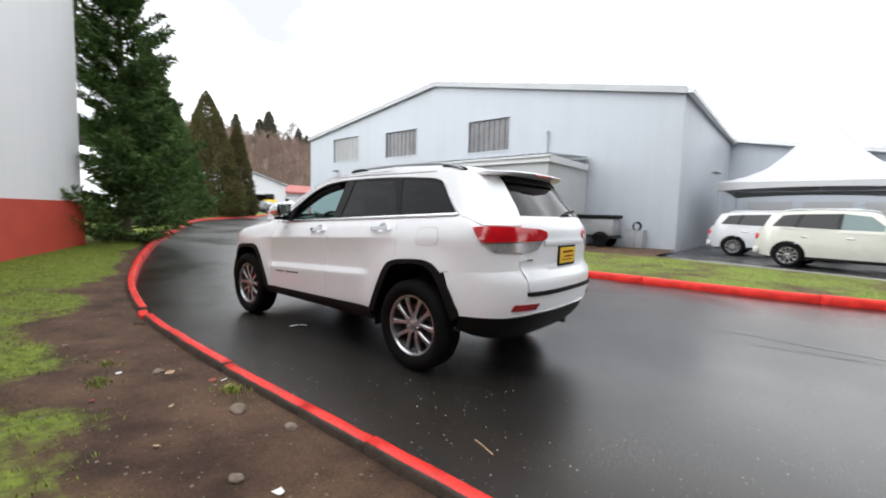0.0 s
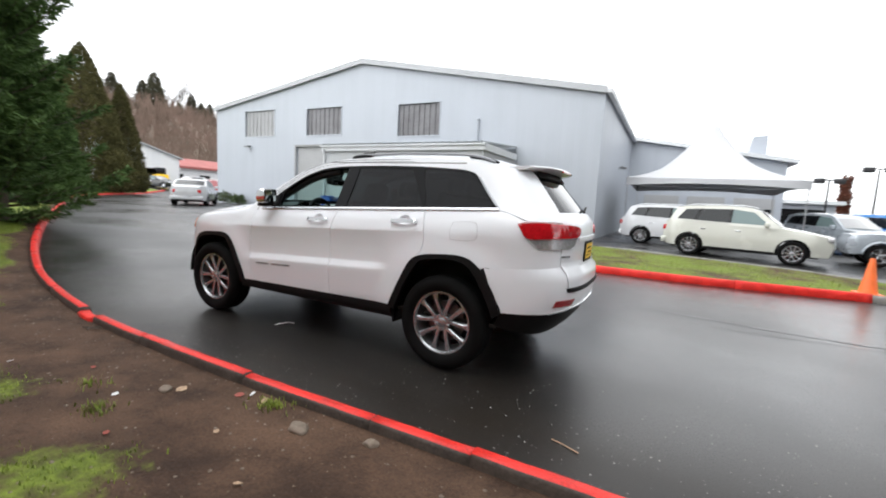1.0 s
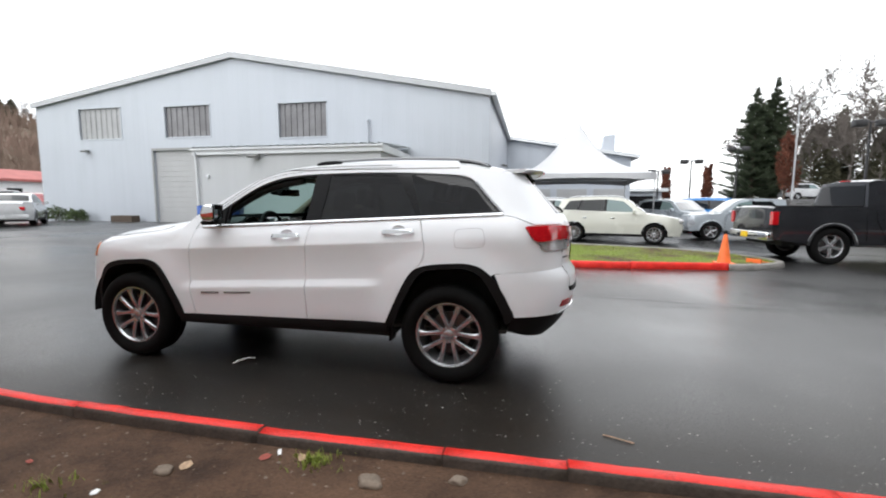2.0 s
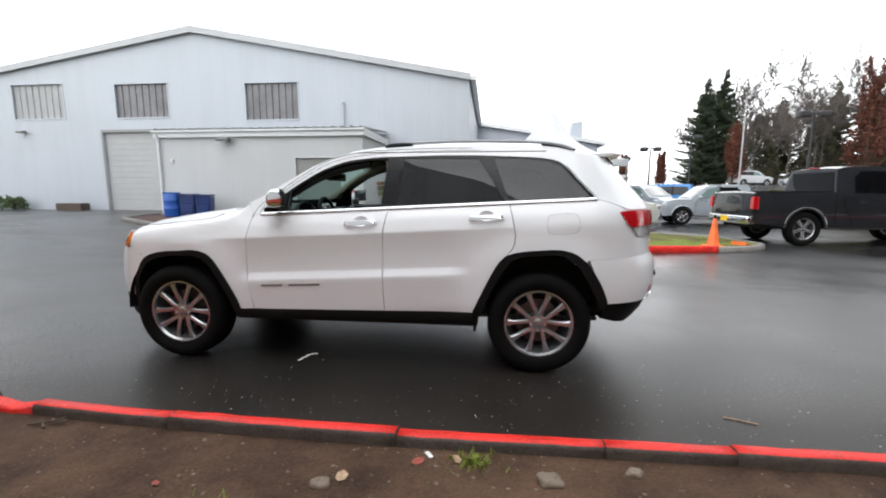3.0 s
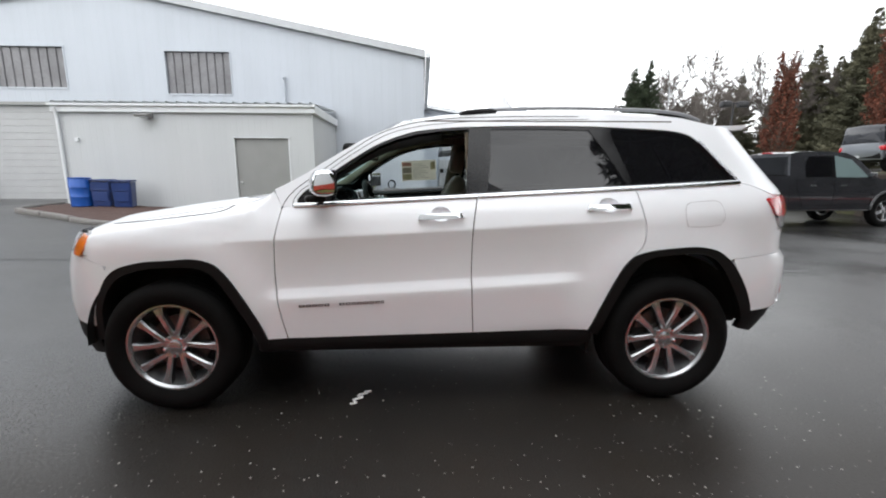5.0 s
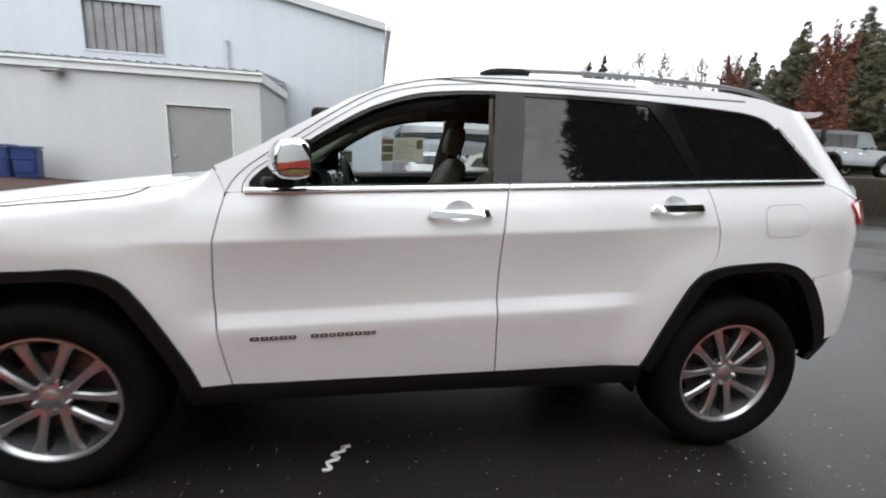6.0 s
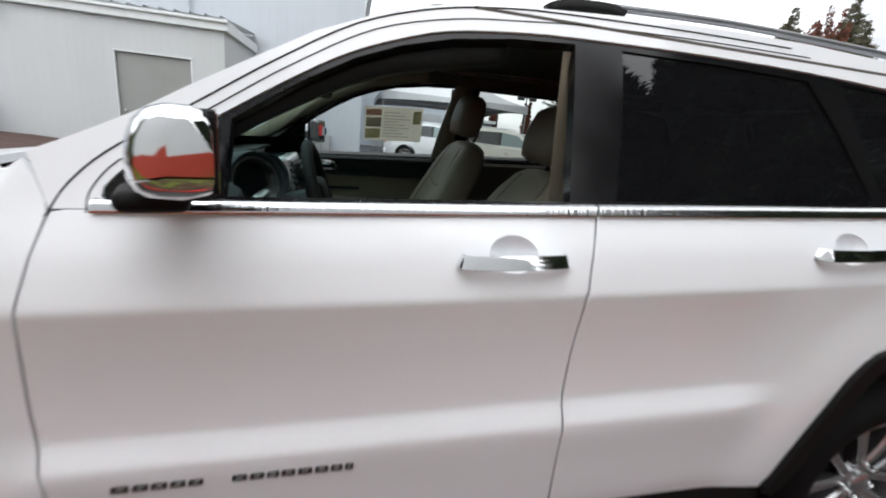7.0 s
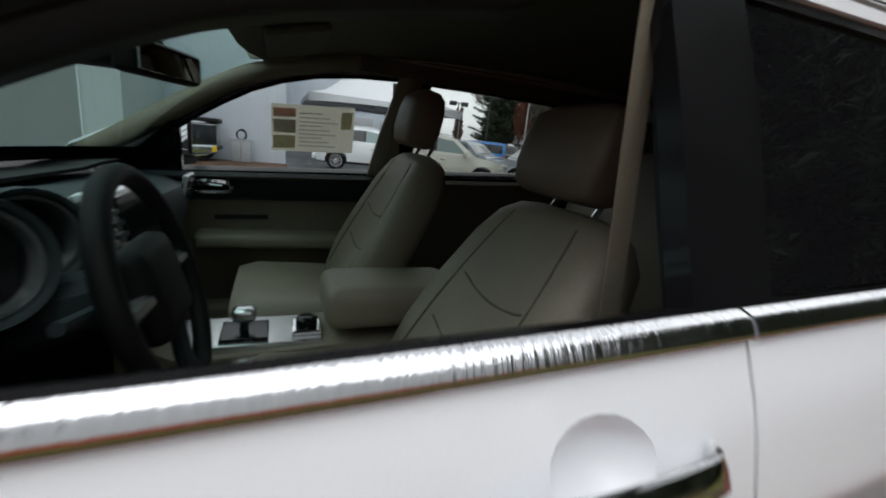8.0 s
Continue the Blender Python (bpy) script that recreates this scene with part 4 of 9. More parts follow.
CREASES = [[(x, z + 0.05 * x) for x in [-1.1 + 0.02 * i for i in range(118)]] for z in (0.706, 0.714, 0.721, 0.761, 0.768, 0.776, 1.042, 1.049, 1.056, 1.063)]
ZR = [0.25, 0.36, 0.45, 0.55, 0.60, 0.70, 0.84, 0.875, 0.90, 0.93, 1.05, 1.20, 1.26, 1.30, 1.33, 1.45, 1.55, 1.65, 1.75]
XR = [2.20, 2.26, 2.36, 2.41, 2.43, 2.45, 2.455, 2.44, 2.405, 2.395, 2.40, 2.395, 2.38, 2.355, 2.325, 2.215, 2.125, 2.035, 1.95]
ZF = [0.25, 0.40, 0.60, 0.80, 0.90, 1.00, 1.08, 1.15, 1.3]
XF = [2.24, 2.32, 2.36, 2.345, 2.32, 2.27, 2.20, 2.10, 2.0]
X0R, X0F, P_R, P_F = 1.60, -1.35, 3.15, 2.6


def quarter(p, X, W, n=400):
    """Arc lengths along a quarter superellipse from its side to its end, with the shares a (endwards) and b (sideways)."""
    f = np.linspace(0, math.pi / 2, n) ** 1.0
    a, b = np.sin(f) ** (2 / p), np.cos(f).clip(0) ** (2 / p)
    l = np.concatenate([[0], np.cumsum(np.hypot(np.diff(a * X), np.diff(b * W)))])
    return l, a, b


QR, QF = quarter(P_R, 0.80, 0.88), quarter(P_F, 1.0, 0.88)
S_REAR, S_FRONT = X0R + QR[0][-1], X0F - QF[0][-1]


def plan(s):
    if s > X0R:
        return float(np.interp(s - X0R, QR[0], QR[1])), float(np.interp(s - X0R, QR[0], QR[2])), 1
    if s < X0F:
        return float(np.interp(X0F - s, QF[0], QF[1])), float(np.interp(X0F - s, QF[0], QF[2])), -1
    return 0.0, 1.0, 0


def half_width(x, z):
    zp = z - 0.05 * x
    fade = step01(-0.97, -0.80, x) * (1 - step01(0.76, 0.96, x))
    w = 0
    for d in (-0.005, 0, 0.005):
        w += fade * np.interp(zp + d, ZP, WP) + (1 - fade) * np.interp(zp + d, ZP, WQ)
    w = w / 3 * (1 - 0.015 * ((x - 0.3) / 1.7) ** 2)
    for hx in (-1.4575, 1.4575):
        d = math.hypot(x - hx, (z - 0.40) * 0.92)
        w += 0.020 * (1 - step01(0.50, 0.70, d))
    return w


def skin(s, z, off=0.0):
    """A point of the body's left side, rounding into nose and tail: s runs along the plan, z up."""
    a, b, e = plan(s)
    if e == 0:
        return Vector((s, -half_width(s, z) - off, z))
    if e > 0:
        x = X0R + a * (np.interp(z, ZR, XR) + off - X0R)
        return Vector((x, -b * (half_width(min(x, 2.0), z) + off), z))
    x = X0F - a * (np.interp(z, ZF, XF) + off + X0F)
    return Vector((x, -b * (half_width(max(x, -1.6), z) + off), z))


HX = [-2.40, -2.20, -2.15, -2.00, -1.83, -1.40, -1.05, -0.97, -0.87, -0.5]
HC = [0.90, 0.985, 1.015, 1.075, 1.128, 1.195, 1.242, 1.253, 1.262, 1.285]
HT = [0.84, 0.91, 0.93, 0.99, 1.045, 1.125, 1.185, 1.235, 1.375, 1.39]


def hood_z(x, y):
    """Height of bonnet and wing tops."""
    zc, z0 = np.interp(x, HX, HC), np.interp(x, HX, HT) - 0.10
    w = half_width(x, z0)
    if x < X0F:
        a = min(1.0, (X0F - x) / 1.02)
        w *= max(0.05, (1 - a ** P_F)) ** (1 / P_F)
    q = min(1.0, abs(y) / w)
    crease = 0.010 * step01(0.50, 0.62, q) * (1 - step01(0.62, 0.95, q))
    return z0 + (zc - z0) * (1 - q ** 3.2) ** (1 / 3.2) + crease


def wing(s, v):
    """Front wing: the side up to its shoulder, then over towards the bonnet."""
    a, b, e = plan(s)
    x = s if e == 0 else X0F - a * (2.25 + X0F)
    z0 = float(np.interp(x, HX, HT)) - 0.10
    if v <= z0:
        return skin(s, v)
    q = min(1.0, (v - z0) / 0.26) * math.pi / 2
    edge = skin(s, z0)
    y = edge.y * math.cos(q) ** (2 / 3.2)
    top = float(np.interp(x, HX, HC)) - z0
    return Vector((edge.x + (abs(edge.y) - abs(y)) * 0.0, y, z0 + top * math.sin(q) ** (2 / 3.2)))


ROOF_EDGE = [(-0.86, 1.285), (-0.78, 1.325), (-0.69, 1.374), (-0.60, 1.433), (-0.47, 1.512), (-0.36, 1.578), (-0.24, 1.630), (-0.079, 1.680), (0.138, 1.708), (0.40, 1.726), (0.705, 1.738), (1.0, 1.738), (1.44, 1.722), (1.60, 1.703)]
REAR_EDGE = [(1.70, 1.690), (1.80, 1.678), (1.90, 1.668), (2.00, 1.660), (2.10, 1.655), (2.20, 1.652), (2.30, 1.650), (2.42, 1.648)]
REAR_XY = [skin(q, z) for q, z in REAR_EDGE]
RX, RZ = [p[0] for p in ROOF_EDGE] + [v.x for v in REAR_XY], [p[1] for p in ROOF_EDGE] + [v.z for v in REAR_XY]


def roof_z(x, y):
    ze = float(np.interp(x, RX, RZ))
    yr = half_width(x, ze) if x < 1.6 else max(0.2, float(np.interp(x, [v.x for v in REAR_XY], [-v.y for v in REAR_XY])))
    return ze + (0.060 - 0.022 * step01(1.6, 2.05, x)) * (1 - min(1, abs(y) / yr) ** 3.0)


def mirrored(v):
    return Vector((v.x, -v.y, v.z))


suv = thing("sport_utility_car", Matrix(), "white five-door sport utility car parked on wet asphalt drive", "car")


def both(name, outline, surface, material, holes=(), step=0.06, back=0.014, label="", parent=None, sides=(1, -1), smooth=50, lines=()):
    """The same panel on the near side and, mirrored, on the far side."""
    made = []
    for sd in sides:
        f = surface if sd == 1 else (lambda u, v: mirrored(surface(u, v)))
        made.append(part(name, panel(outline, f, holes, step, back, flip=(sd == -1), lines=lines), material, parent or suv, label, smooth))
    return made


def flat(pts, n=5):
    return [(p.x, p.y) for p in catmull([(x, y, 0) for x, y in pts], n)]


G = 0.0029
ARCH_F = flat([(-1.905, 0.43), (-1.865, 0.644), (-1.765, 0.82), (-1.61, 0.884), (-1.43, 0.90), (-1.253, 0.903), (-1.125, 0.83), (-0.960, 0.561), (-0.90, 0.415)])
ARCH_R = flat([(0.951, 0.455), (1.05, 0.672), (1.155, 0.862), (1.258, 0.925), (1.44, 0.95), (1.622, 0.952), (1.748, 0.895), (1.866, 0.717), (1.946, 0.545)])
GAP_F = flat([(-0.798, 0.437), (-0.832, 0.605), (-0.853, 0.79), (-0.845, 0.986), (-0.829, 1.087), (-0.811, 1.183)])
GAP_B = flat([(0.273, 0.455), (0.265, 0.63), (0.261, 0.80), (0.266, 1.03), (0.278, 1.14), (0.301, 1.252)], 3)
GAP_R = flat([(0.938, 0.466), (0.979, 0.484), (1.073, 0.665), (1.165, 0.862), (1.250, 0.960), (1.268, 1.05), (1.259, 1.12), (1.222, 1.298)])
belt_z = lambda x: 1.241 + 0.05 * x


def shift(pts, dx):
    return [(x + dx, z) for x, z in pts]


def cup_ring(x, zc, k=1.0):
    return [(x + k * 0.058 * math.cos(i * math.pi / 10), zc + 0.008 + k * 0.040 * math.sin(i * math.pi / 10)) for i in range(20)]


# front wing, doors, quarter panel
both("front_wing", [(-1.80, 0.86)] + ARCH_F[7:] + shift(GAP_F, -G) + [(-0.822, 1.205), (-0.866, 1.283), (-1.2, 1.24), (-1.6, 1.19), (-1.92, 1.115), (-2.02, 1.03), (-1.99, 0.90)], wing, M_PAINT, step=0.035, lines=CREASES[6:])
both("front_door", shift(GAP_F, G) + [(-0.785, belt_z(-0.785) - 0.0135), (-0.745, belt_z(-0.745) - 0.0135)] + [(x, belt_z(x) - 0.016) for x in (-0.5, -0.2, 0.1)] + shift(GAP_B, -G)[::-1] + [(-0.3, 0.447)], skin, M_PAINT, holes=[cup_ring(0.087, 1.140)], step=0.024, lines=CREASES)
both("rear_door", shift(GAP_B, G) + [(x, belt_z(x) - 0.016) for x in (0.5, 0.9)] + shift(GAP_R, -G)[::-1] + [(0.6, 0.461)], skin, M_PAINT, holes=[cup_ring(1.054, 1.189)], step=0.024, lines=CREASES)
both("quarter_panel", shift(GAP_R[10:], G) + [(1.36, belt_z(1.36) - 0.016), (1.80, belt_z(1.8) - 0.016), (1.89, 1.318), (1.97, 1.30), (2.10, 1.245), (2.035, 1.235), (2.10, 1.125), (2.16, 1.04), (S_REAR - 0.618, 1.03), (S_REAR - 0.618, 0.9165), (1.80, 0.8830)] + [p for p in ARCH_R[::-1] if p[1] > 0.86 or p[0] < 1.4][:-9], skin, M_PAINT, step=0.05)
WIN_TOP = flat([(-0.728, 1.232), (-0.703, 1.262), (-0.671, 1.290), (-0.52, 1.395), (-0.38, 1.488), (-0.28, 1.545), (-0.175, 1.588), (-0.06, 1.622), (0.10, 1.642), (0.27, 1.652), (0.65, 1.660), (1.0, 1.657), (1.34, 1.642), (1.52, 1.627), (1.63, 1.590), (1.715, 1.530), (1.79, 1.448), (1.868, 1.352)], 3)
WIN_HOLE = [(-0.731, belt_z(-0.731))] + WIN_TOP + [(1.878, belt_z(1.878)), (1.0, belt_z(1.0)), (0.3, belt_z(0.3))]
side_out = [(-0.812, 1.1875)] + ROOF_EDGE + REAR_EDGE + [(2.45, 1.60), (2.445, 1.40), (2.43, 1.322), (2.40, 1.252), (2.11, 1.252), (1.97, 1.306), (1.89, belt_z(1.89) - 0.012), (0.3, belt_z(0.3) - 0.012), (-0.785, belt_z(-0.785) - 0.012)]
both("side_frame", side_out, skin, M_PAINT, holes=[WIN_HOLE], step=0.05, back=0.03)
# chrome strip along the window sills
for sd in (1, -1):
    for x0, x1 in ((-0.742, 0.298), (0.304, 1.885)):
        bm = bmesh.new()
        pts = []
        for i in range(25):
            x = x0 + (x1 - x0) * i / 24
            p = skin(x, belt_z(x) - 0.006, 0.004)
            pts.append(p if sd == 1 else mirrored(p))
        add_sweep(bm, pts, [(-0.007, -0.012), (0.0115, -0.012), (0.012, -0.0105), (0.0095, -0.003), (0.006, 0.004), (0.0, 0.010), (-0.012, 0.014)])
        bmesh.ops.recalc_face_normals(bm, faces=bm.faces)
        part("sill_strip", bm, M_WET_CHROME, suv, "chrome window sill strip", 40)
    bm = bmesh.new()
    rise = flat([(1.884, 1.330), (1.872, 1.352), (1.79, 1.452), (1.715, 1.533), (1.665, 1.570)], 4)
    pts = [skin(q, z, 0.003) if sd == 1 else mirrored(skin(q, z, 0.003)) for q, z in rise]
    add_sweep(bm, pts, [(-0.006, -0.007), (0.006, -0.007), (0.009, 0.0), (0.006, 0.007), (-0.006, 0.007)], up=Vector((0, -sd, 0)))
    bmesh.ops.recalc_face_normals(bm, faces=bm.faces)
    part("sill_strip", bm, M_WET_CHROME, suv, "chrome strip round the rear side window", 40)
# tail: bumper, liftgate
tail = lambda t, z: skin(S_REAR - abs(t), z) if t < 0 else mirrored(skin(S_REAR - abs(t), z))
tail_out = lambda d: (lambda t, z: skin(S_REAR - abs(t), z, d) if t < 0 else mirrored(skin(S_REAR - abs(t), z, d)))
T_ARCH = S_REAR - 1.955
B_OUT = [(-T_ARCH, 0.555), (-0.7, 0.560), (-0.45, 0.585), (0.45, 0.585), (0.7, 0.560), (T_ARCH, 0.555), (T_ARCH + 0.02, 0.60), (T_ARCH + 0.10, 0.72), (T_ARCH + 0.155, 0.8795), (0.66, 0.9105), (0.58, 0.72), (-0.58, 0.72), (-0.66, 0.9105), (-T_ARCH - 0.155, 0.8795), (-T_ARCH - 0.10, 0.72), (-T_ARCH - 0.02, 0.60)]
part("rear_bumper", panel(B_OUT, tail, (), 0.05, 0.03, flip=False), M_PAINT, suv, "", 50)
part("bumper_step", panel([(-0.56, 0.722), (0.56, 0.722), (0.58, 0.752), (-0.58, 0.752)], tail_out(0.010), (), 0.05, 0.03), M_BLACK, suv, "black bumper step pad", 50)
part("lower_bumper", panel([(-T_ARCH - 0.02, 0.44), (-T_ARCH + 0.15, 0.40), (-0.6, 0.36), (0.6, 0.36), (T_ARCH - 0.15, 0.40), (T_ARCH + 0.02, 0.44), (T_ARCH + 0.01, 0.55), (0.7, 0.556), (0.45, 0.580), (-0.45, 0.580), (-0.7, 0.556), (-T_ARCH - 0.01, 0.55)], tail_out(-0.012), (), 0.06, 0.03), M_BLACK, suv, "black textured lower bumper", 50)
part("bumper_trim", panel([(-0.72, 0.556), (-0.45, 0.581), (0.45, 0.581), (0.72, 0.556), (0.72, 0.566), (0.45, 0.592), (-0.45, 0.592), (-0.72, 0.566)], tail_out(0.008), (), 0.04, 0.02), M_CHROME, suv, "thin chrome bumper strip", 50)
part("liftgate", panel([(-0.565, 0.756), (0.565, 0.756), (0.61, 0.93), (0.612, 1.02), (0.612, 1.245), (0.66, 1.318), (-0.66, 1.318), (-0.612, 1.245), (-0.612, 1.02), (-0.61, 0.93)], tail, (), 0.05, 0.02), M_PAINT, suv, "", 50)
part("plate_recess", panel([(-0.30, 0.90), (0.30, 0.90), (0.33, 1.10), (-0.33, 1.10)], tail_out(0.001), (), 0.05, 0.0), M_PAINT, suv)
part("chrome_bar", panel([(-0.36, 1.105), (0.36, 1.105), (0.36, 1.135), (-0.36, 1.135)], tail_out(0.014), (), 0.05, 0.02), M_PAINT, suv)
plate = part("licence_plate", panel([(-0.155, 0.925), (0.155, 0.925), (0.155, 1.09), (-0.155, 1.09)], tail_out(0.012), (), 0.05, 0.012), M_BLACK, suv, "black plate frame")
part("plate_card", panel([(-0.14, 0.945), (0.14, 0.945), (0.14, 1.075), (-0.14, 1.075)], tail_out(0.016), (), 0.05, 0.0), M_YELLOW, plate, "yellow dealer card with unreadable dark bars")
for z, h, a, b in ((1.03, 0.018, -0.10, 0.10), (0.995, 0.012, -0.07, 0.11), (0.97, 0.008, -0.11, 0.08)):
    part("bar", panel([(a, z), (b, z), (b, z + h), (a, z + h)], tail_out(0.018), (), 0.05, 0.0), M_DARK_RED, plate)
part("badge", panel([(-0.62, 0.985), (-0.50, 0.985), (-0.50, 1.0), (-0.62, 1.0)], tail_out(0.006), (), 0.05, 0.004), M_CHROME, suv)
part("badge", panel([(0.44, 1.165), (0.52, 1.165), (0.52, 1.19), (0.44, 1.19)], tail_out(0.006), (), 0.05, 0.004), M_CHROME, suv)
part("rear_glass", panel([(-0.62, 1.326), (0.62, 1.326), (0.63, 1.40), (0.63, 1.60), (0.60, 1.645), (-0.60, 1.645), (-0.63, 1.60), (-0.63, 1.40)], tail_out(-0.012), (), 0.05, 0.0), M_PRIVACY, suv, "dark tinted rear glass", 60)
spoil = bmesh.new()
ring_ys = [-0.60, -0.56, -0.40, -0.2, 0, 0.2, 0.40, 0.56, 0.60]
rings = []
for y in ring_ys:
    k = 1 - (abs(y) / 0.60) ** 4
    r0 = roof_z(1.86, y * 0.9) + 0.004
    tip = 2.02 + 0.145 * k
    sec = [(1.80, r0 - 0.006), (1.94, r0 - 0.004), (tip - 0.01, 1.678 + 0.010 * k), (tip, 1.668 + 0.010 * k), (tip - 0.02, 1.655 + 0.008 * k), (1.95, 1.645), (1.82, 1.65)]
    rings.append([spoil.verts.new((x, y, z)) for x, z in sec])
for a, b in zip(rings, rings[1:]):
    for j in range(7):
        spoil.faces.new((a[j], a[(j + 1) % 7], b[(j + 1) % 7], b[j]))
spoil.faces.new(rings[0][::-1])
spoil.faces.new(rings[-1])
bmesh.ops.recalc_face_normals(spoil, faces=spoil.faces)
spoiler = part("roof_spoiler", spoil, M_PAINT, suv, "", 40)
part("spoiler_underside", panel([(-0.56, 1.60), (0.56, 1.60), (0.52, 1.664), (-0.52, 1.664)], tail_out(0.015), (), 0.06, 0.01), M_BLACK, spoiler, "black underside panel", 50)
part("brake_light", box((2.152, -0.14, 1.662), (2.172, 0.14, 1.678), 0.004), M_RED_LENS, spoiler, "red high brake light")
# inner skins behind the panel joints
part("tail_frame", panel([(-T_ARCH - 0.12, 0.74), (T_ARCH + 0.12, 0.74), (T_ARCH + 0.10, 1.30), (0.66, 1.325), (-0.66, 1.325), (-T_ARCH - 0.10, 1.30)], tail_out(-0.009), (), 0.05, 0.0), M_PAINT, suv, "", 50)
# tail lamps
LAMP = flat([(2.03, 1.232), (2.20, 1.245), (2.50, 1.235), (2.66, 1.215), (2.69, 1.175), (2.66, 1.145), (2.55, 1.135), (2.30, 1.130), (2.12, 1.125), (2.07, 1.17), (2.03, 1.232)], 3)[:-1]
LAMP_LOW = [(2.125, 1.120), (2.30, 1.125), (2.55, 1.130), (2.645, 1.138), (2.58, 1.072), (2.50, 1.052), (2.20, 1.052)]
for o in both("tail_lamp", LAMP, lambda s, z: skin(s, z, 0.012), M_RED_LENS, step=0.05, back=0.05, label="glossy red tail lamp"):
    pass
both("reversing_lamp", LAMP_LOW, lambda s, z: skin(s, z, 0.006), M_CLEAR_LENS, step=0.05, back=0.05, label="clear reversing lamp lens")
both("reflector", [(2.33, 0.612), (2.55, 0.612), (2.58, 0.660), (2.35, 0.660)], lambda s, z: skin(s, z, 0.006), M_DARK_RED, step=0.05, back=0.02, label="dark red bumper reflector")
# nose: fascia, lamps, bonnet
nose = lambda t, z: skin(S_FRONT + abs(t), z) if t < 0 else mirrored(skin(S_FRONT + abs(t), z))
T_F = -1.895 - S_FRONT
part("front_fascia", panel([(-T_F, 0.50), (T_F, 0.50), (T_F + 0.03, 0.64), (T_F + 0.10, 0.82), (T_F + 0.06, 0.865), (T_F - 0.09, 0.895), (0.75, 0.92), (-0.75, 0.92), (-T_F + 0.09, 0.895), (-T_F - 0.06, 0.865), (-T_F - 0.10, 0.82), (-T_F - 0.03, 0.64)], nose, (), 0.06, 0.03, flip=True), M_PAINT, suv, "", 50)
part("front_valance", panel([(-T_F + 0.05, 0.33), (-0.6, 0.27), (0.6, 0.27), (T_F - 0.05, 0.33), (T_F, 0.495), (-T_F, 0.495)], nose, (), 0.07, 0.03, flip=True), M_BLACK, suv, "black lower front valance", 50)
part("grille", panel([(-0.55, 0.925), (0.55, 0.925), (0.55, 1.03), (-0.55, 1.03)], nose, (), 0.06, 0.03, flip=True), M_GLOSS_BLACK, suv, "black grille with seven slots", 50)
for i in range(7):
    t = -0.48 + i * 0.16
    part("grille_slot", panel([(t - 0.055, 0.935), (t + 0.055, 0.935), (t + 0.055, 1.02), (t - 0.055, 1.02)], lambda a, z: nose(a, z) + Vector((-0.01, 0, 0)), [[(t - 0.042, 0.947), (t + 0.042, 0.947), (t + 0.042, 1.008), (t - 0.042, 1.008)]], 0.05, 0.01, flip=True), M_CHROME, suv)
both("headlamp", [(S_FRONT + 0.60, 0.925), (S_FRONT + 0.95, 0.915), (-2.02, 0.905), (-2.02, 1.025), (-2.06, 1.05), (S_FRONT + 0.90, 1.035), (S_FRONT + 0.60, 1.03)], lambda s, z: skin(s, z, 0.004), M_CLEAR_LENS, step=0.05, back=0.05, label="clear headlamp lens")
both("side_marker", [(-2.10, 0.915), (-2.015, 0.905), (-1.985, 0.955), (-2.0, 1.02), (-2.07, 1.035), (-2.09, 0.98)], lambda s, z: skin(s, z, 0.010), M_AMBER, step=0.03, back=0.03, label="amber side marker lens")
bon = []
for i in range(13):
    x = -0.86 - 1.16 * i / 12
    zz = float(np.interp(x, HX, HT)) - 0.10
    w = half_width(x, zz)
    if x < X0F:
        w *= (1 - min(1.0, (X0F - x) / 1.02) ** P_F) ** (1 / P_F)
    bon.append((x, -0.87 * w))
nose_edge = [(-2.12, -0.52), (-2.19, -0.30), (-2.21, 0.0), (-2.19, 0.30), (-2.12, 0.52)]
PIT = [(-0.90, 0.690), (-0.96, 0.690), (-1.0, 0.690), (-1.04, 0.672), (-1.066, 0.647), (-1.12, 0.53), (-1.17, 0.30), (-1.19, 0.0)]
bonnet_out = bon + nose_edge + [(x, -y) for x, y in bon[::-1]] + PIT + [(x, -y) for x, y in PIT[-2::-1]]
part("bonnet", panel(bonnet_out, lambda x, y: Vector((x, y, hood_z(x, y) + 0.002)), (), 0.07, 0.02, flip=False), M_PAINT, suv, "", 50)
part("cowl", panel([(x - 0.012, y) for x, y in PIT] + [(x - 0.012, -y) for x, y in PIT[-2::-1]] + [(-0.80, -0.71), (-0.70, -0.74), (-0.66, -0.55), (-0.74, 0), (-0.66, 0.55), (-0.70, 0.74), (-0.80, 0.71)], lambda x, y: Vector((x, y, hood_z(x, y) - 0.030)), (), 0.08, 0.01), M_BLACK, suv, "black wiper cowl", 50)
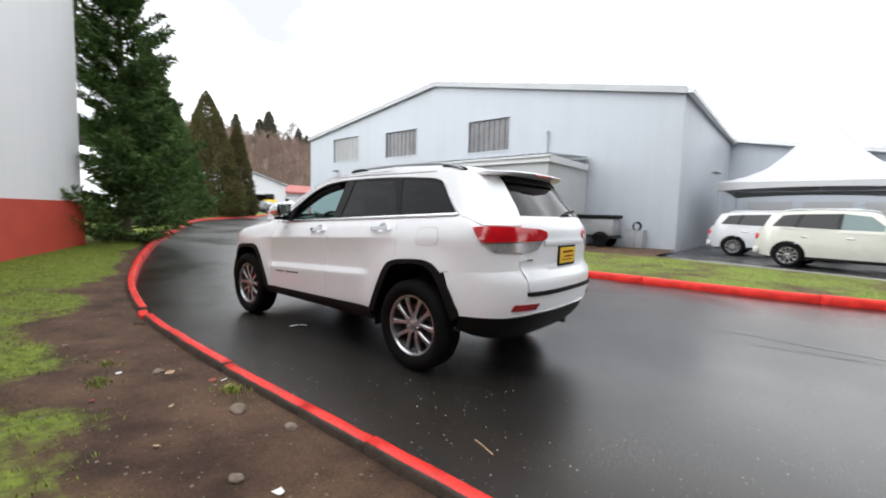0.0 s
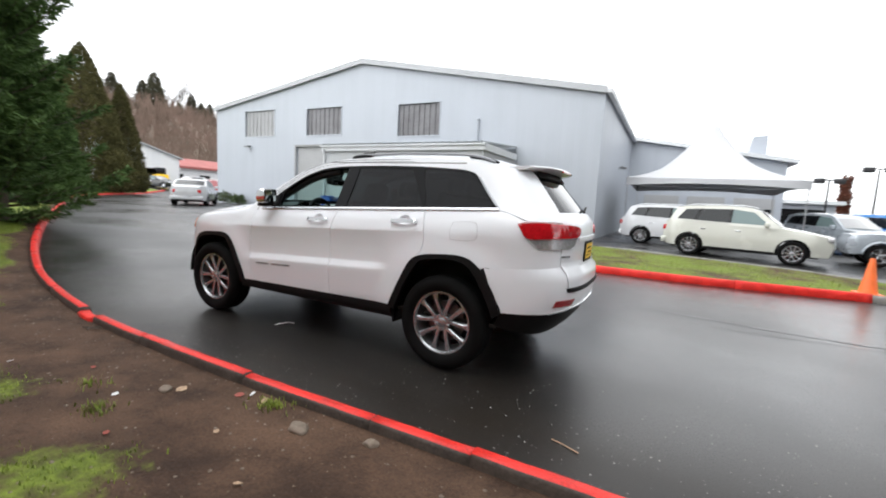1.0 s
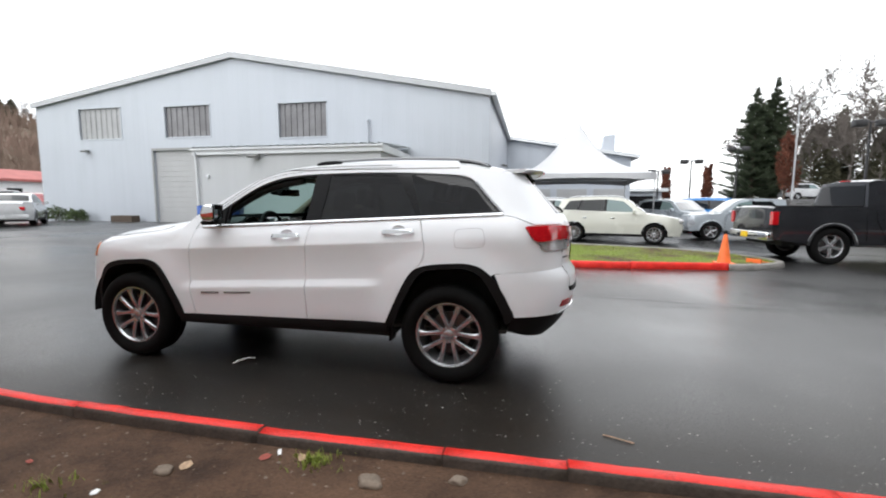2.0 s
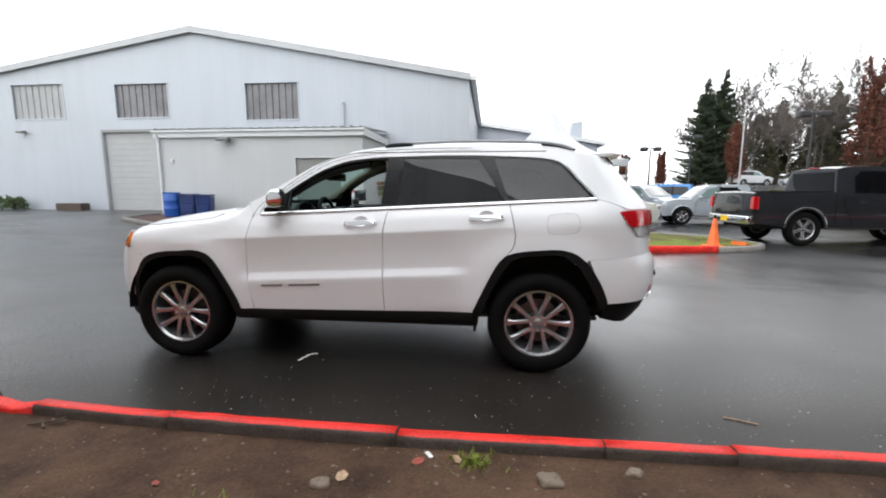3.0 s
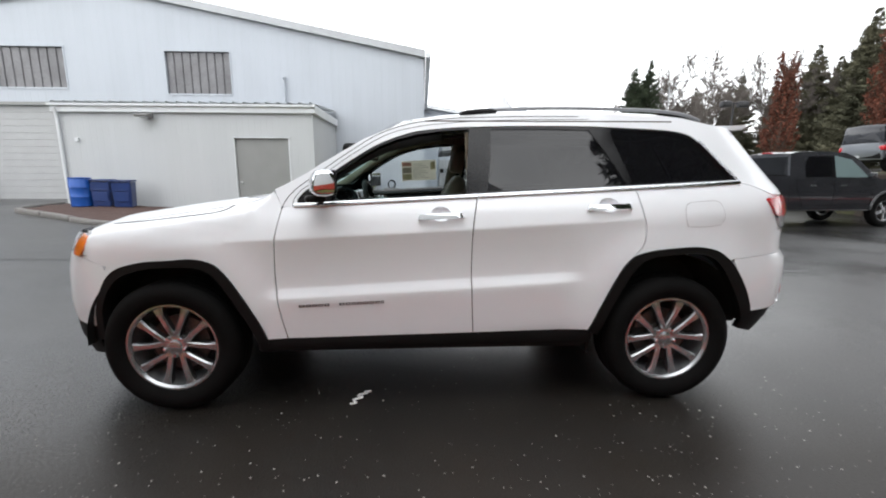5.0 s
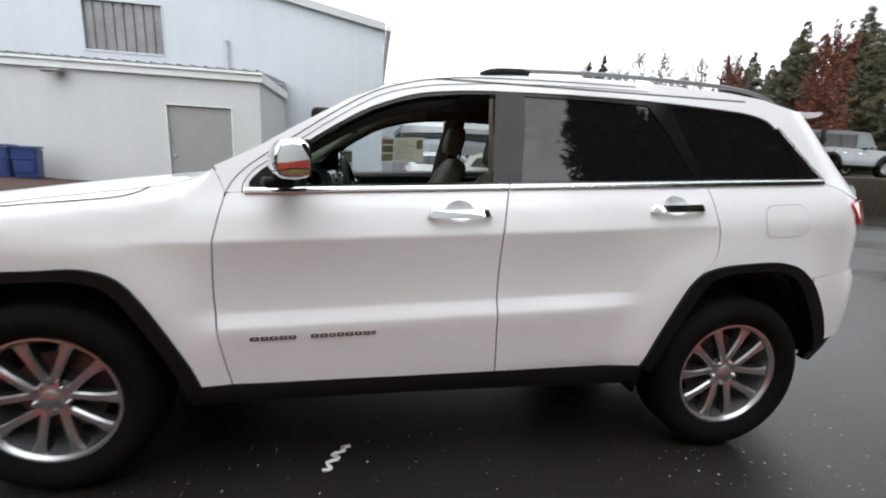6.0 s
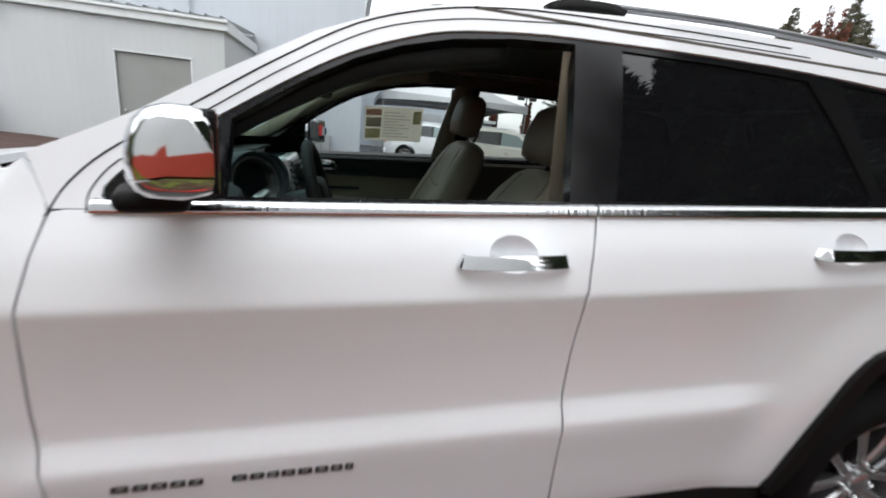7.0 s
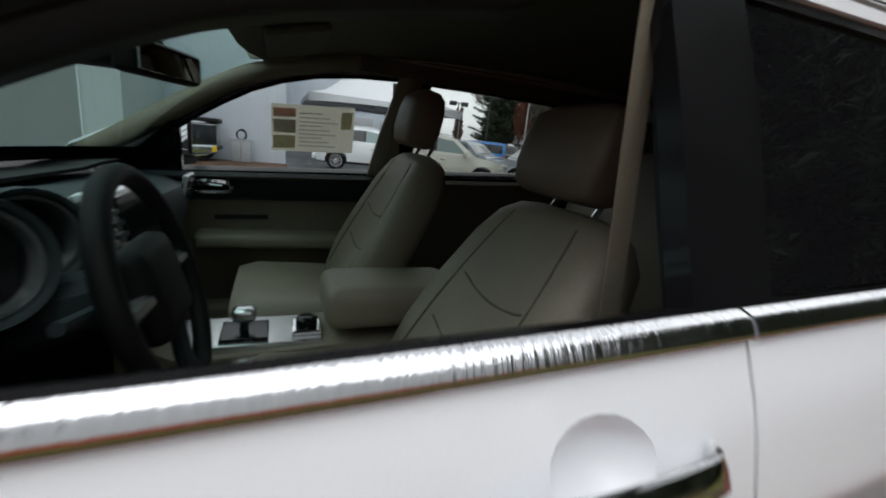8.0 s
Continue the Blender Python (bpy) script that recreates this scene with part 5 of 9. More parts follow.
# roof
roof_out = [(x, -half_width(x, z) + 0.001) for x, z in zip(RX, RZ) if -0.12 < x < 1.59]
roof_out = [(-0.16, -half_width(-0.16, float(np.interp(-0.16, RX, RZ))))] + roof_out
roof_out = roof_out + [(v.x, v.y + 0.001) for v in REAR_XY]
part("roof", panel(roof_out + [(x, -y) for x, y in roof_out[::-1]] + [(-0.20, 0.4), (-0.24, 0.2), (-0.25, 0), (-0.24, -0.2), (-0.20, -0.4)], lambda x, y: Vector((x, y, roof_z(x, y))), (), 0.07, 0.015), M_PAINT, suv, "", 50)
for sd in (1, -1):
    pts = [Vector((x, -sd * (half_width(x, float(np.interp(x, RX, RZ))) - 0.075), roof_z(x, 0.52) + dz)) for x, dz in ((0.24, 0.0), (0.30, 0.010), (0.42, 0.014), (0.8, 0.015), (1.2, 0.015), (1.45, 0.014), (1.62, 0.011), (1.72, -0.002))]
    rail = part("roof_rail", tube(catmull(pts, 4), 0.011, 8), M_RAIL, suv, "slim satin roof rail", 50)
    for a, b in ((0.22, 0.44), (1.48, 1.73)):
        foot = [Vector((x, pts[0].y + 0.004 * sd, roof_z(x, 0.52) + h)) for x, h in ((a, -0.008), (a + 0.05, 0.005), (b - 0.05, 0.005), (b, -0.008))]
        bm = bmesh.new()
        add_sweep(bm, catmull(foot, 3), [(-0.022, -0.02), (0.022, -0.02), (0.018, 0.016), (-0.018, 0.016)])
        part("rail_foot", bm, M_BLACK, rail, "black rail foot", 40)
# windscreen
def screen(v, t):
    bow = 1 - v * v
    x = (-0.66 - 0.26 * bow) * (1 - t) + (-0.085 - 0.16 * bow) * t
    z = 1.255 + (1.690 + 0.03 * bow - 1.255) * t + 0.03 * math.sin(math.pi * t)
    return Vector((x + 0.01 - 0.02 * math.sin(math.pi * t), v * (0.775 * (1 - t) + 0.622 * t), z))


wind = part("windscreen", panel([(-0.985, 0.0), (0.985, 0.0), (0.985, 1.0), (-0.985, 1.0)], lambda v, t: screen(v, t), (), 0.09, 0.0), M_GLASS, suv, "green-tinted windscreen", 60)
part("windscreen_border", panel([(-0.99, -0.01), (0.99, -0.01), (0.99, 1.01), (-0.99, 1.01)], lambda v, t: screen(v, t) + Vector((0.006, 0, -0.004)), [[(-0.93, 0.07), (0.93, 0.07), (0.93, 0.94), (-0.93, 0.94)]], 0.09, 0.0), M_BLACK, wind, "black printed glass border", 60)
# black pillars, seals and glass of the side windows
FW = [(-0.522, belt_z(-0.522) + 0.012), (-0.515, 1.378), (-0.445, 1.428), (-0.37, 1.477), (-0.27, 1.534), (-0.17, 1.574), (-0.05, 1.606), (0.10, 1.627), (0.262, 1.637), (0.250, 1.46), (0.234, belt_z(0.234) + 0.012)]
RW = [(0.358, belt_z(0.358) + 0.012), (0.385, 1.47), (0.394, 1.638), (0.70, 1.640), (0.985, 1.634), (1.075, 1.50), (1.180, belt_z(1.18) + 0.012)]
QW = [(1.222, belt_z(1.222) + 0.012), (1.150, 1.50), (1.106, 1.638), (1.35, 1.629), (1.51, 1.612), (1.61, 1.578), (1.695, 1.515), (1.768, 1.435), (1.840, 1.350), (1.842, belt_z(1.842) + 0.012)]
WIN_IN = [(-0.727, belt_z(-0.727) + 0.002)] + [(x, z - 0.004) for x, z in WIN_TOP] + [(1.873, belt_z(1.873) + 0.002)]
both("window_surround", WIN_IN, lambda s, z: skin(s, z, -0.006), M_GLOSS_BLACK, holes=[FW, RW, QW], step=0.05, back=0.035, label="gloss black pillars and window seals")
both("rear_window", RW, lambda s, z: skin(s, z, -0.012), M_PRIVACY, step=0.09, back=0.0, label="dark privacy glass", smooth=60, sides=(1,))
both("rear_window", RW, lambda s, z: skin(s, z, -0.012), M_TINTED, step=0.09, back=0.0, label="lightly tinted side glass", smooth=60, sides=(-1,))
both("quarter_window", QW, lambda s, z: skin(s, z, -0.010), M_PRIVACY, step=0.09, back=0.0, label="dark privacy glass", smooth=60)
both("front_window", FW, lambda s, z: skin(s, z, -0.014), M_SIDE_GLASS, step=0.09, back=0.0, label="clear side glass", smooth=60, sides=(-1,))
# wheel-arch mouldings, sills, housings
both("arch_moulding", ARCH_F + flat([(-0.955, 0.41), (-1.02, 0.558), (-1.165, 0.795), (-1.27, 0.858), (-1.43, 0.862), (-1.595, 0.843), (-1.725, 0.785), (-1.815, 0.647), (-1.85, 0.43)]), lambda s, z: skin(s, z, 0.016), M_BLACK, step=0.03, back=0.06, label="black plastic wheel-arch moulding")
both("arch_moulding", ARCH_R + flat([(1.895, 0.50), (1.828, 0.64), (1.71, 0.845), (1.605, 0.912), (1.44, 0.912), (1.285, 0.89), (1.205, 0.825), (1.095, 0.63), (1.01, 0.43)]), lambda s, z: skin(s, z, 0.016), M_BLACK, step=0.03, back=0.06, label="black plastic wheel-arch moulding")
for sd in (1, -1):
    path = [Vector((x, -sd * (half_width(x, 0.43) - 0.02), z)) for x, z in ((-0.95, 0.403), (-0.5, 0.405), (0.0, 0.414), (0.5, 0.422), (0.97, 0.424))]
    bm = bmesh.new()
    add_sweep(bm, path, [(-0.05, -0.055), (0.012 * 1, -0.045), (0.028, 0.0), (0.02, 0.034), (-0.05, 0.045)] if sd == 1 else [(0.05, 0.045), (-0.02, 0.034), (-0.028, 0.0), (-0.012, -0.045), (0.05, -0.055)])
    bmesh.ops.recalc_face_normals(bm, faces=bm.faces)
    part("sill_moulding", bm, M_BLACK, suv, "black plastic sill moulding", 40)
    part("mud_flap", box((0.965, -sd * 0.80 - 0.07, 0.30), (0.985, -sd * 0.80 + 0.07, 0.42), 0.006), M_BLACK, suv)
    for hx in (-1.4575, 1.4575):
        bm = bmesh.new()
        m = Matrix.Translation((hx, 0, 0.42)) @ Matrix.Rotation(radians(90), 4, "X")
        prof = [(0.485, sd * 0.865), (0.485, sd * 0.50), (0.47, sd * 0.48), (0, sd * 0.48)]
        add_lathe(bm, prof, 28, m, 0, 0.12 if hx > 0 else -0.05, math.pi + 0.05)
        bmesh.ops.recalc_face_normals(bm, faces=bm.faces)
        part("wheel_housing", bm, M_LINER, suv, smooth=50)
# underbody and inner sides behind the panel gaps
part("floor_pan", box((-1.0, -0.84, 0.33), (1.0, 0.84, 0.40), 0.02), M_LINER, suv)
part("underbody", box((-2.0, -0.48, 0.34), (2.2, 0.48, 0.44), 0.03), M_LINER, suv)
part("exhaust", tube([(0.6, 0.3, 0.30), (1.2, 0.35, 0.30), (1.8, 0.42, 0.32), (2.2, 0.50, 0.34)], 0.04, 10), M_DARK_METAL, suv)
INNER = [(-0.93, 0.445), (0.96, 0.468)] + [(x + 0.02, z + 0.02) for x, z in ARCH_R if x < 1.9] + [(2.0, 0.9), (2.0, 1.25), (1.8, belt_z(1.8) - 0.02), (-0.70, belt_z(-0.7) - 0.02), (-0.9, 1.15), (-1.05, 0.78)]
both("inner_panel", INNER, lambda s, z: skin(s, z, -0.035), M_LINER, step=0.10, back=0.0)
part("bulkhead", box((-1.0, -0.80, 0.4), (-0.96, 0.80, 1.12)), M_LINER, suv)
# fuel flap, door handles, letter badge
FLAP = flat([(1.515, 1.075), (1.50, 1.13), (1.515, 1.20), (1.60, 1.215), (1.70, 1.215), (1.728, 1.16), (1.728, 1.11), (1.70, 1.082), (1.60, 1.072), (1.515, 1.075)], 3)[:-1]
# flat ring under the flap, its colour painting the gap's shade
both("flap_gap", [(1.614 + (x - 1.614) * 1.024, 1.145 + (z - 1.145) * 1.038) for x, z in FLAP], lambda s, z: skin(s, z, 0.0012), M_FLAP_GAP, step=0.03, back=0.0, sides=(1,), label="thin grey line painting the gap shade round the fuel flap")
both("fuel_flap", FLAP, lambda s, z: skin(s, z, 0.0026), M_PAINT, step=0.03, back=0.0, sides=(1,))
for sd in (1, -1):
    for x, zc in ((0.087, 1.140), (1.054, 1.189)):
        hp = []
        for i, (dx, o) in enumerate(((-0.122, 0.003), (-0.114, 0.018), (-0.08, 0.026), (0.0, 0.030), (0.08, 0.027), (0.114, 0.020), (0.122, 0.003))):
            p = skin(x + dx, zc + 0.046 * dx, o)
            hp.append(p if sd == 1 else mirrored(p))
        bm = bmesh.new()
        add_sweep(bm, catmull(hp, 4), [(-0.007, -0.014), (0.0105, -0.015), (0.0115, -0.0135), (0.0055, 0.003), (-0.001, 0.014), (-0.007, 0.014)] if sd == 1 else [(-0.007, 0.014), (0.003, 0.015), (0.008, 0.006), (0.008, -0.006), (0.003, -0.016), (-0.007, -0.015)][::-1])
        bmesh.ops.recalc_face_normals(bm, faces=bm.faces)
        hd = part("door_handle", bm, M_CHROME, suv, "chrome pull handle", 40)
        f = (lambda u, v, x=x, zc=zc: skin(u, v, -0.032 * max(0.0, 1 - ((u - x) / 0.0585) ** 2 - ((v - zc - 0.008) / 0.0405) ** 2) ** 0.85))
        part("handle_cup", panel(cup_ring(x, zc, 1.005), f if sd == 1 else (lambda u, v: mirrored(f(u, v))), (), 0.014, 0.0, flip=(sd == -1)), M_PAINT, hd, "", 60)
bx = -0.722
for k, wd_ in enumerate((0.040, 0.034, 0.036, 0.034, 0.034, 0.0, 0.036, 0.034, 0.030, 0.034, 0.036, 0.034, 0.030, 0.022)):
    if wd_:
        o = [(bx, 0.636), (bx + wd_ * 0.80, 0.636), (bx + wd_ * 0.80, 0.650), (bx, 0.650)]
        part("badge_bar", panel(o, lambda s, z: skin(s, z + 0.045 * (s + 0.46), 0.004), [[(bx + wd_ * 0.20, 0.639), (bx + wd_ * 0.60, 0.639), (bx + wd_ * 0.60, 0.647), (bx + wd_ * 0.20, 0.647)]], 0.02, 0.004), M_ALLOY_DARK, suv)
    bx += wd_ if wd_ else 0.05
# wing mirrors
M_MIRROR = mat("mirror_glass", (0.5, 0.52, 0.52), 0.02, 1.0, 0.02)
for sd in (1, -1):
    base = part("mirror_mount", panel([(-0.720, belt_z(-0.720) + 0.004), (-0.540, belt_z(-0.540) + 0.004), (-0.540, 1.366), (-0.66, 1.287), (-0.698, 1.254), (-0.720, 1.228)], (lambda s, z: skin(s, z, 0.008)) if sd == 1 else (lambda s, z: mirrored(skin(s, z, 0.008))), (), 0.05, 0.02, flip=(sd == -1)), M_BLACK, suv, "black mirror mount")
    cen = Vector((-0.540, -0.920, 1.324)) if sd == 1 else Vector((-0.505, 0.945, 1.324))
    turned = Matrix.Translation(cen) @ Matrix.Rotation(radians(20 * sd), 4, "Z") @ Matrix.Translation(-cen)
    cut = [(-0.094, -0.034), (-0.097, -0.015), (-0.092, 0.012), (-0.080, 0.036), (-0.062, 0.051), (-0.035, 0.058), (0.0, 0.059), (0.020, 0.055), (0.029, 0.044), (0.031, 0.0), (0.031, -0.034)]
    low = [(-0.094, -0.0375), (0.031, -0.0375), (0.026, -0.052), (-0.02, -0.060), (-0.07, -0.056), (-0.088, -0.048)]

    def shell_rings(prof):
        out = []
        for dy, k in ((0.115, 0.55), (0.108, 0.78), (0.09, 0.92), (0.05, 1.0), (0.0, 1.0), (-0.05, 0.98), (-0.075, 0.90)):
            out.append([turned @ (cen + Vector((0.9 * (0.031 + (x - 0.031) * k), -sd * 1.1 * dy, 1.22 * z * (0.35 + 0.65 * k)))) for x, z in prof])
        return out

    part("mirror_shell", loft(shell_rings(cut)), M_CHROME, base, "chrome mirror shell", 50)
    part("mirror_skirt", loft(shell_rings(low)), M_CHROME, base, "chrome lower mirror skirt", 50)
    for nm, b0, b1, rr, mt, lb in (("mirror_rim", (0.022, -0.088, -0.060), (0.034, 0.118, 0.068), 0.012, M_BLACK, "black mirror glass surround"), ("mirror_glass", (0.0325, -0.082, -0.055), (0.0365, 0.112, 0.063), 0.0015, M_MIRROR, "mirror glass")):
        ya, yb = sorted((-sd * b0[1], -sd * b1[1]))
        bm = box((b0[0], ya, b0[2]), (b1[0], yb, b1[2]), rr)
        bmesh.ops.transform(bm, matrix=turned @ Matrix.Translation(cen), verts=bm.verts)
        part(nm, bm, mt, base, lb)
    bm = rounded_block((-0.11, -0.085, -0.105), (0.0, 0.03, -0.068), 0.016, 3)
    bmesh.ops.transform(bm, matrix=turned @ Matrix.Translation(cen) @ Matrix.Diagonal((1, -sd, 1, 1)), verts=bm.verts)
    bmesh.ops.recalc_face_normals(bm, faces=bm.faces)
    part("mirror_foot", bm, M_BLACK, base, "black lower mirror housing", 60)
    part("mirror_arm", tube([(cen.x - 0.05, cen.y + sd * 0.04, 1.25), (cen.x - 0.07, -0.83 * sd, 1.238)], 0.024, 8), M_BLACK, base)
# shut lines of the door frames and of the bonnet
SHUT_OUT = [(-0.814, 1.175), (-0.799, 1.213), (-0.775, 1.25), (-0.735, 1.291), (-0.672, 1.339), (-0.561, 1.418), (-0.436, 1.506), (-0.268, 1.609), (-0.088, 1.669), (0.10, 1.698), (0.30, 1.7085), (0.62, 1.716), (0.93, 1.717)]
SHUT_IN = [(-0.75, 1.185), (-0.75, 1.221), (-0.72, 1.269), (-0.671, 1.308), (-0.62, 1.345), (-0.531, 1.411), (-0.404, 1.5), (-0.234, 1.599), (-0.053, 1.65), (0.13, 1.672), (0.303, 1.686), (0.65, 1.697), (0.993, 1.699)]
for sd in (1, -1):
    for lw, way in ((0.0021, SHUT_OUT), (0.0016, SHUT_IN)):
        pts = [skin(x, z, 0.0005) if sd == 1 else mirrored(skin(x, z, 0.0005)) for x, z in flat(way, 4)]
        bm = bmesh.new()
        add_sweep(bm, pts, ring_section(lw, 6))
        part("shut_line", bm, M_RUBBER, suv, "dark door-frame shut line", 60)
    edge = [Vector((x, -sd * y, hood_z(x, y) + 0.002)) for x, y in flat([(-1.10, 0.757), (-1.12, 0.797), (-1.19, 0.822), (-1.34, 0.828), (-1.47, 0.822), (-1.62, 0.80), (-1.80, 0.735)], 4)]
    part("shut_line", tube(edge, 0.0022, 6), M_RUBBER, suv, "dark gap along the bonnet edge", 60)
# rear wiper
part("rear_wiper", tube([tail_out(0.02)(0.02, 1.335), tail_out(0.03)(0.14, 1.36), tail_out(0.03)(0.36, 1.375)], 0.012, 6), M_BLACK, suv, "black rear wiper arm")


# ---- wheels ----
def wheel_parts(parent, hub, side, R, rim, wide, alloy, spokes=5, pairs=True, tag=""):
    """Tyre with tread grooves, barrel, twin spokes, bolts, cap and brake disc; side -1 faces south (-y)."""
    m = Matrix.Translation(hub) @ Matrix.Rotation(radians(90) if side < 0 else radians(-90), 4, "X")
    wheel = thing("wheel", Matrix(), "", "")
    wheel.parent = parent
    w = wide / 2
    prof = [(rim + 0.005, w * 0.72), (rim + 0.03, w * 0.93), (rim + (R - rim) * 0.55, w * 1.0), (R - 0.035, w * 0.94), (R - 0.012, w * 0.80), (R, w * 0.60), (R, w * 0.42), (R - 0.010, w * 0.40), (R - 0.010, w * 0.33), (R, w * 0.31), (R, w * 0.06), (R - 0.010, w * 0.04), (R - 0.010, -w * 0.04), (R, -w * 0.06), (R, -w * 0.31), (R - 0.010, -w * 0.33), (R, -w * 0.40), (R, -w * 0.60), (R - 0.012, -w * 0.80), (R - 0.035, -w * 0.94), (rim + 0.03, -w * 0.93), (rim + 0.005, -w * 0.72)]
    part("tyre", lathe(prof, 64, m), M_RUBBER, wheel, "black tyre with grooved tread", 50)
    part("rim_ring", lathe([(rim + 0.008, w * 0.72), (rim + 0.006, w * 0.78), (rim - 0.004, w * 0.78), (rim - 0.014, w * 0.66)], 64, m), alloy, wheel, "", 50)
    part("barrel", lathe([(rim - 0.018, w * 0.655), (rim - 0.03, w * 0.2), (rim - 0.045, -w * 0.6), (rim - 0.02, -w * 0.70), (rim + 0.012, -w * 0.70)], 48, m), M_BARREL, wheel, "grey inner barrel", 50)
    part("brake_disc", lathe([(0.05, -0.02), (rim * 0.66, -0.02), (rim * 0.66, 0.0), (rim * 0.30, 0.0), (rim * 0.28, 0.03), (0, 0.03)], 40, m), M_BRAKE, wheel, "", 40)
    part("back_plate", lathe([(0, -w * 0.35), (rim - 0.035, -w * 0.35)], 40, m), M_LINER, wheel)
    bm = bmesh.new()
    face = w * 0.62
    turn0 = -math.pi / 2 if pairs else math.pi / 2
    rows_s = ((0.20, 0.62, 0.018, -0.008), (0.34, 0.42, 0.0175, -0.002), (0.55, 0.33, 0.0170, 0.002), (0.76, 0.30, 0.0185, 0.003), (0.90, 0.295, 0.027, 0.003), (0.985, 0.29, 0.046, 0.001))
    for i in range(spokes * 2 if pairs else spokes):
        mid = 2 * math.pi * (i // 2 if pairs else i) / spokes + turn0
        sgn = (1 if i % 2 else -1) if pairs else 0
        rings = []
        for q, off, hw, dz in rows_s:
            a = mid + sgn * off
            c = Vector((math.cos(a), math.sin(a), 0))
            n = Vector((-c.y, c.x, 0))
            hw *= rim / 0.252 * (1.0 if pairs else 2.0)
            top, r_ = face + dz, q * rim
            rings.append([bm.verts.new(m @ (c * r_ + n * u + Vector((0, 0, z)))) for u, z in ((-hw, top - 0.045), (-hw, top - 0.008), (-hw * 0.62, top), (hw * 0.62, top), (hw, top - 0.008), (hw, top - 0.045))])
        for a, b in zip(rings, rings[1:]):
            for k in range(5):
                bm.faces.new((a[k], a[k + 1], b[k + 1], b[k])).material_index = 1 if k in (0, 4) else 0
    bmesh.ops.recalc_face_normals(bm, faces=bm.faces)
    part("spoke_set", bm, [alloy, M_ALLOY_DARK], wheel, "polished twin spokes", 30)
    part("hub_cap", lathe([(rim * 0.30, face - 0.03), (rim * 0.27, face - 0.008), (rim * 0.16, face - 0.006), (rim * 0.15, face + 0.002), (rim * 0.12, face + 0.006), (0, face + 0.007)], 28, m), alloy, wheel, "", 40)
    for i in range(5):
        a = 2 * math.pi * i / 5 - math.pi / 2
        part("wheel_nut", lathe([(0.012, face - 0.03), (0.012, face - 0.001), (0.008, face + 0.009), (0, face + 0.010)], 8, m @ Matrix.Translation((rim * 0.235 * math.cos(a), rim * 0.235 * math.sin(a), 0))), M_CHROME, wheel, "", 40)
    return wheel


for hx in (-1.4575, 1.4575):
    for sd in (-1, 1):
        wheel_parts(suv, Vector((hx, sd * 0.795, 0.386)), sd, 0.386, 0.252, 0.25, M_ALLOY)

# ---- cabin of the white car ----
M_LEATHER = mat("beige_leather", (0.245, 0.212, 0.16), 0.5, 0, 0.10, 5, 180, 0.12, 350)
M_LEATHER_DARK = mat("brown_headrest_leather", (0.155, 0.122, 0.094), 0.5, 0, 0.10, 5, 180, 0.12, 350)
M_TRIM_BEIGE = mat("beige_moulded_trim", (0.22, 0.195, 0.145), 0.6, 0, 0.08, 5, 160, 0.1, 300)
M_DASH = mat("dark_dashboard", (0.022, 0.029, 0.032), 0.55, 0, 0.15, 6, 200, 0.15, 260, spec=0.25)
M_HEADLINER = mat("greige_headliner", (0.15, 0.138, 0.122), 0.9, 0, 0.06, 4, 200)
M_CARPET = mat("dark_carpet", (0.03, 0.028, 0.025), 0.95, 0, 0.2, 8, 200)
M_SATIN = mat("satin_metal_trim", (0.62, 0.63, 0.64), 0.25, 0.9, 0.05, 6, 60)
M_PAPER = mat("printed_paper_sheet", (0.70, 0.67, 0.56), 0.6, 0, 0.06, 8, 60)


def backlit(m, share):
    """Thin paper lets the daylight behind it through."""
    nt = m.node_tree
    b, out = nt.nodes["Principled BSDF"], nt.nodes["Material Output"]
    tl, mx = nt.nodes.new("ShaderNodeBsdfTranslucent"), nt.nodes.new("ShaderNodeMixShader")
    src = b.inputs["Base Color"].links[0].from_socket
    nt.links.new(src, tl.inputs["Color"])
    mx.inputs[0].default_value = share
    nt.links.new(b.outputs[0], mx.inputs[1])
    nt.links.new(tl.outputs[0], mx.inputs[2])
    nt.links.new(mx.outputs[0], out.inputs["Surface"])
    return m


backlit(M_PAPER, 0.65)
M_PRINT_DARK = mat("dark_print", (0.34, 0.31, 0.26), 0.7, 0, 0.1, 10, 60)
M_PRINT_GREEN = mat("olive_print", (0.46, 0.44, 0.28), 0.7, 0, 0.1, 10, 60)
M_PRINT_RED = mat("red_print", (0.46, 0.26, 0.20), 0.7, 0, 0.1, 10, 60)
for _m in (M_PRINT_GREEN, M_PRINT_RED, M_PRINT_DARK):
    backlit(_m, 0.5)
M_SCREEN = mat("black_screen", (0.008, 0.009, 0.010), 0.1, 0, 0.05, 6, 60)


def pad_ring(c, u, v, hw, ht, hollow=0.0, n=20, p=3.5):
    """A rounded cushion section: half width hw along u, half thickness ht along v; hollow pulls the front face in between bolsters."""
    out = []
    for i in range(n):
        a = 2 * math.pi * i / n
        cx, sy = math.cos(a), math.sin(a)
        x = math.copysign(abs(cx) ** (2 / p), cx)
        y = math.copysign(abs(sy) ** (2 / p), sy)
        dip = hollow * max(0, 1 - (x / 0.72) ** 4) if y > 0 else 0
        out.append(c + u * (x * hw) + v * (y * ht - dip))
    return out


BACK = [(0.0, 0.20, 0.05, 0), (0.02, 0.235, 0.075, 0.01), (0.12, 0.25, 0.09, 0.040), (0.20, 0.252, 0.092, 0.046), (0.28, 0.25, 0.09, 0.044), (0.42, 0.236, 0.082, 0.026), (0.495, 0.212, 0.070, 0.010), (0.535, 0.175, 0.050, 0), (0.55, 0.14, 0.03, 0)]


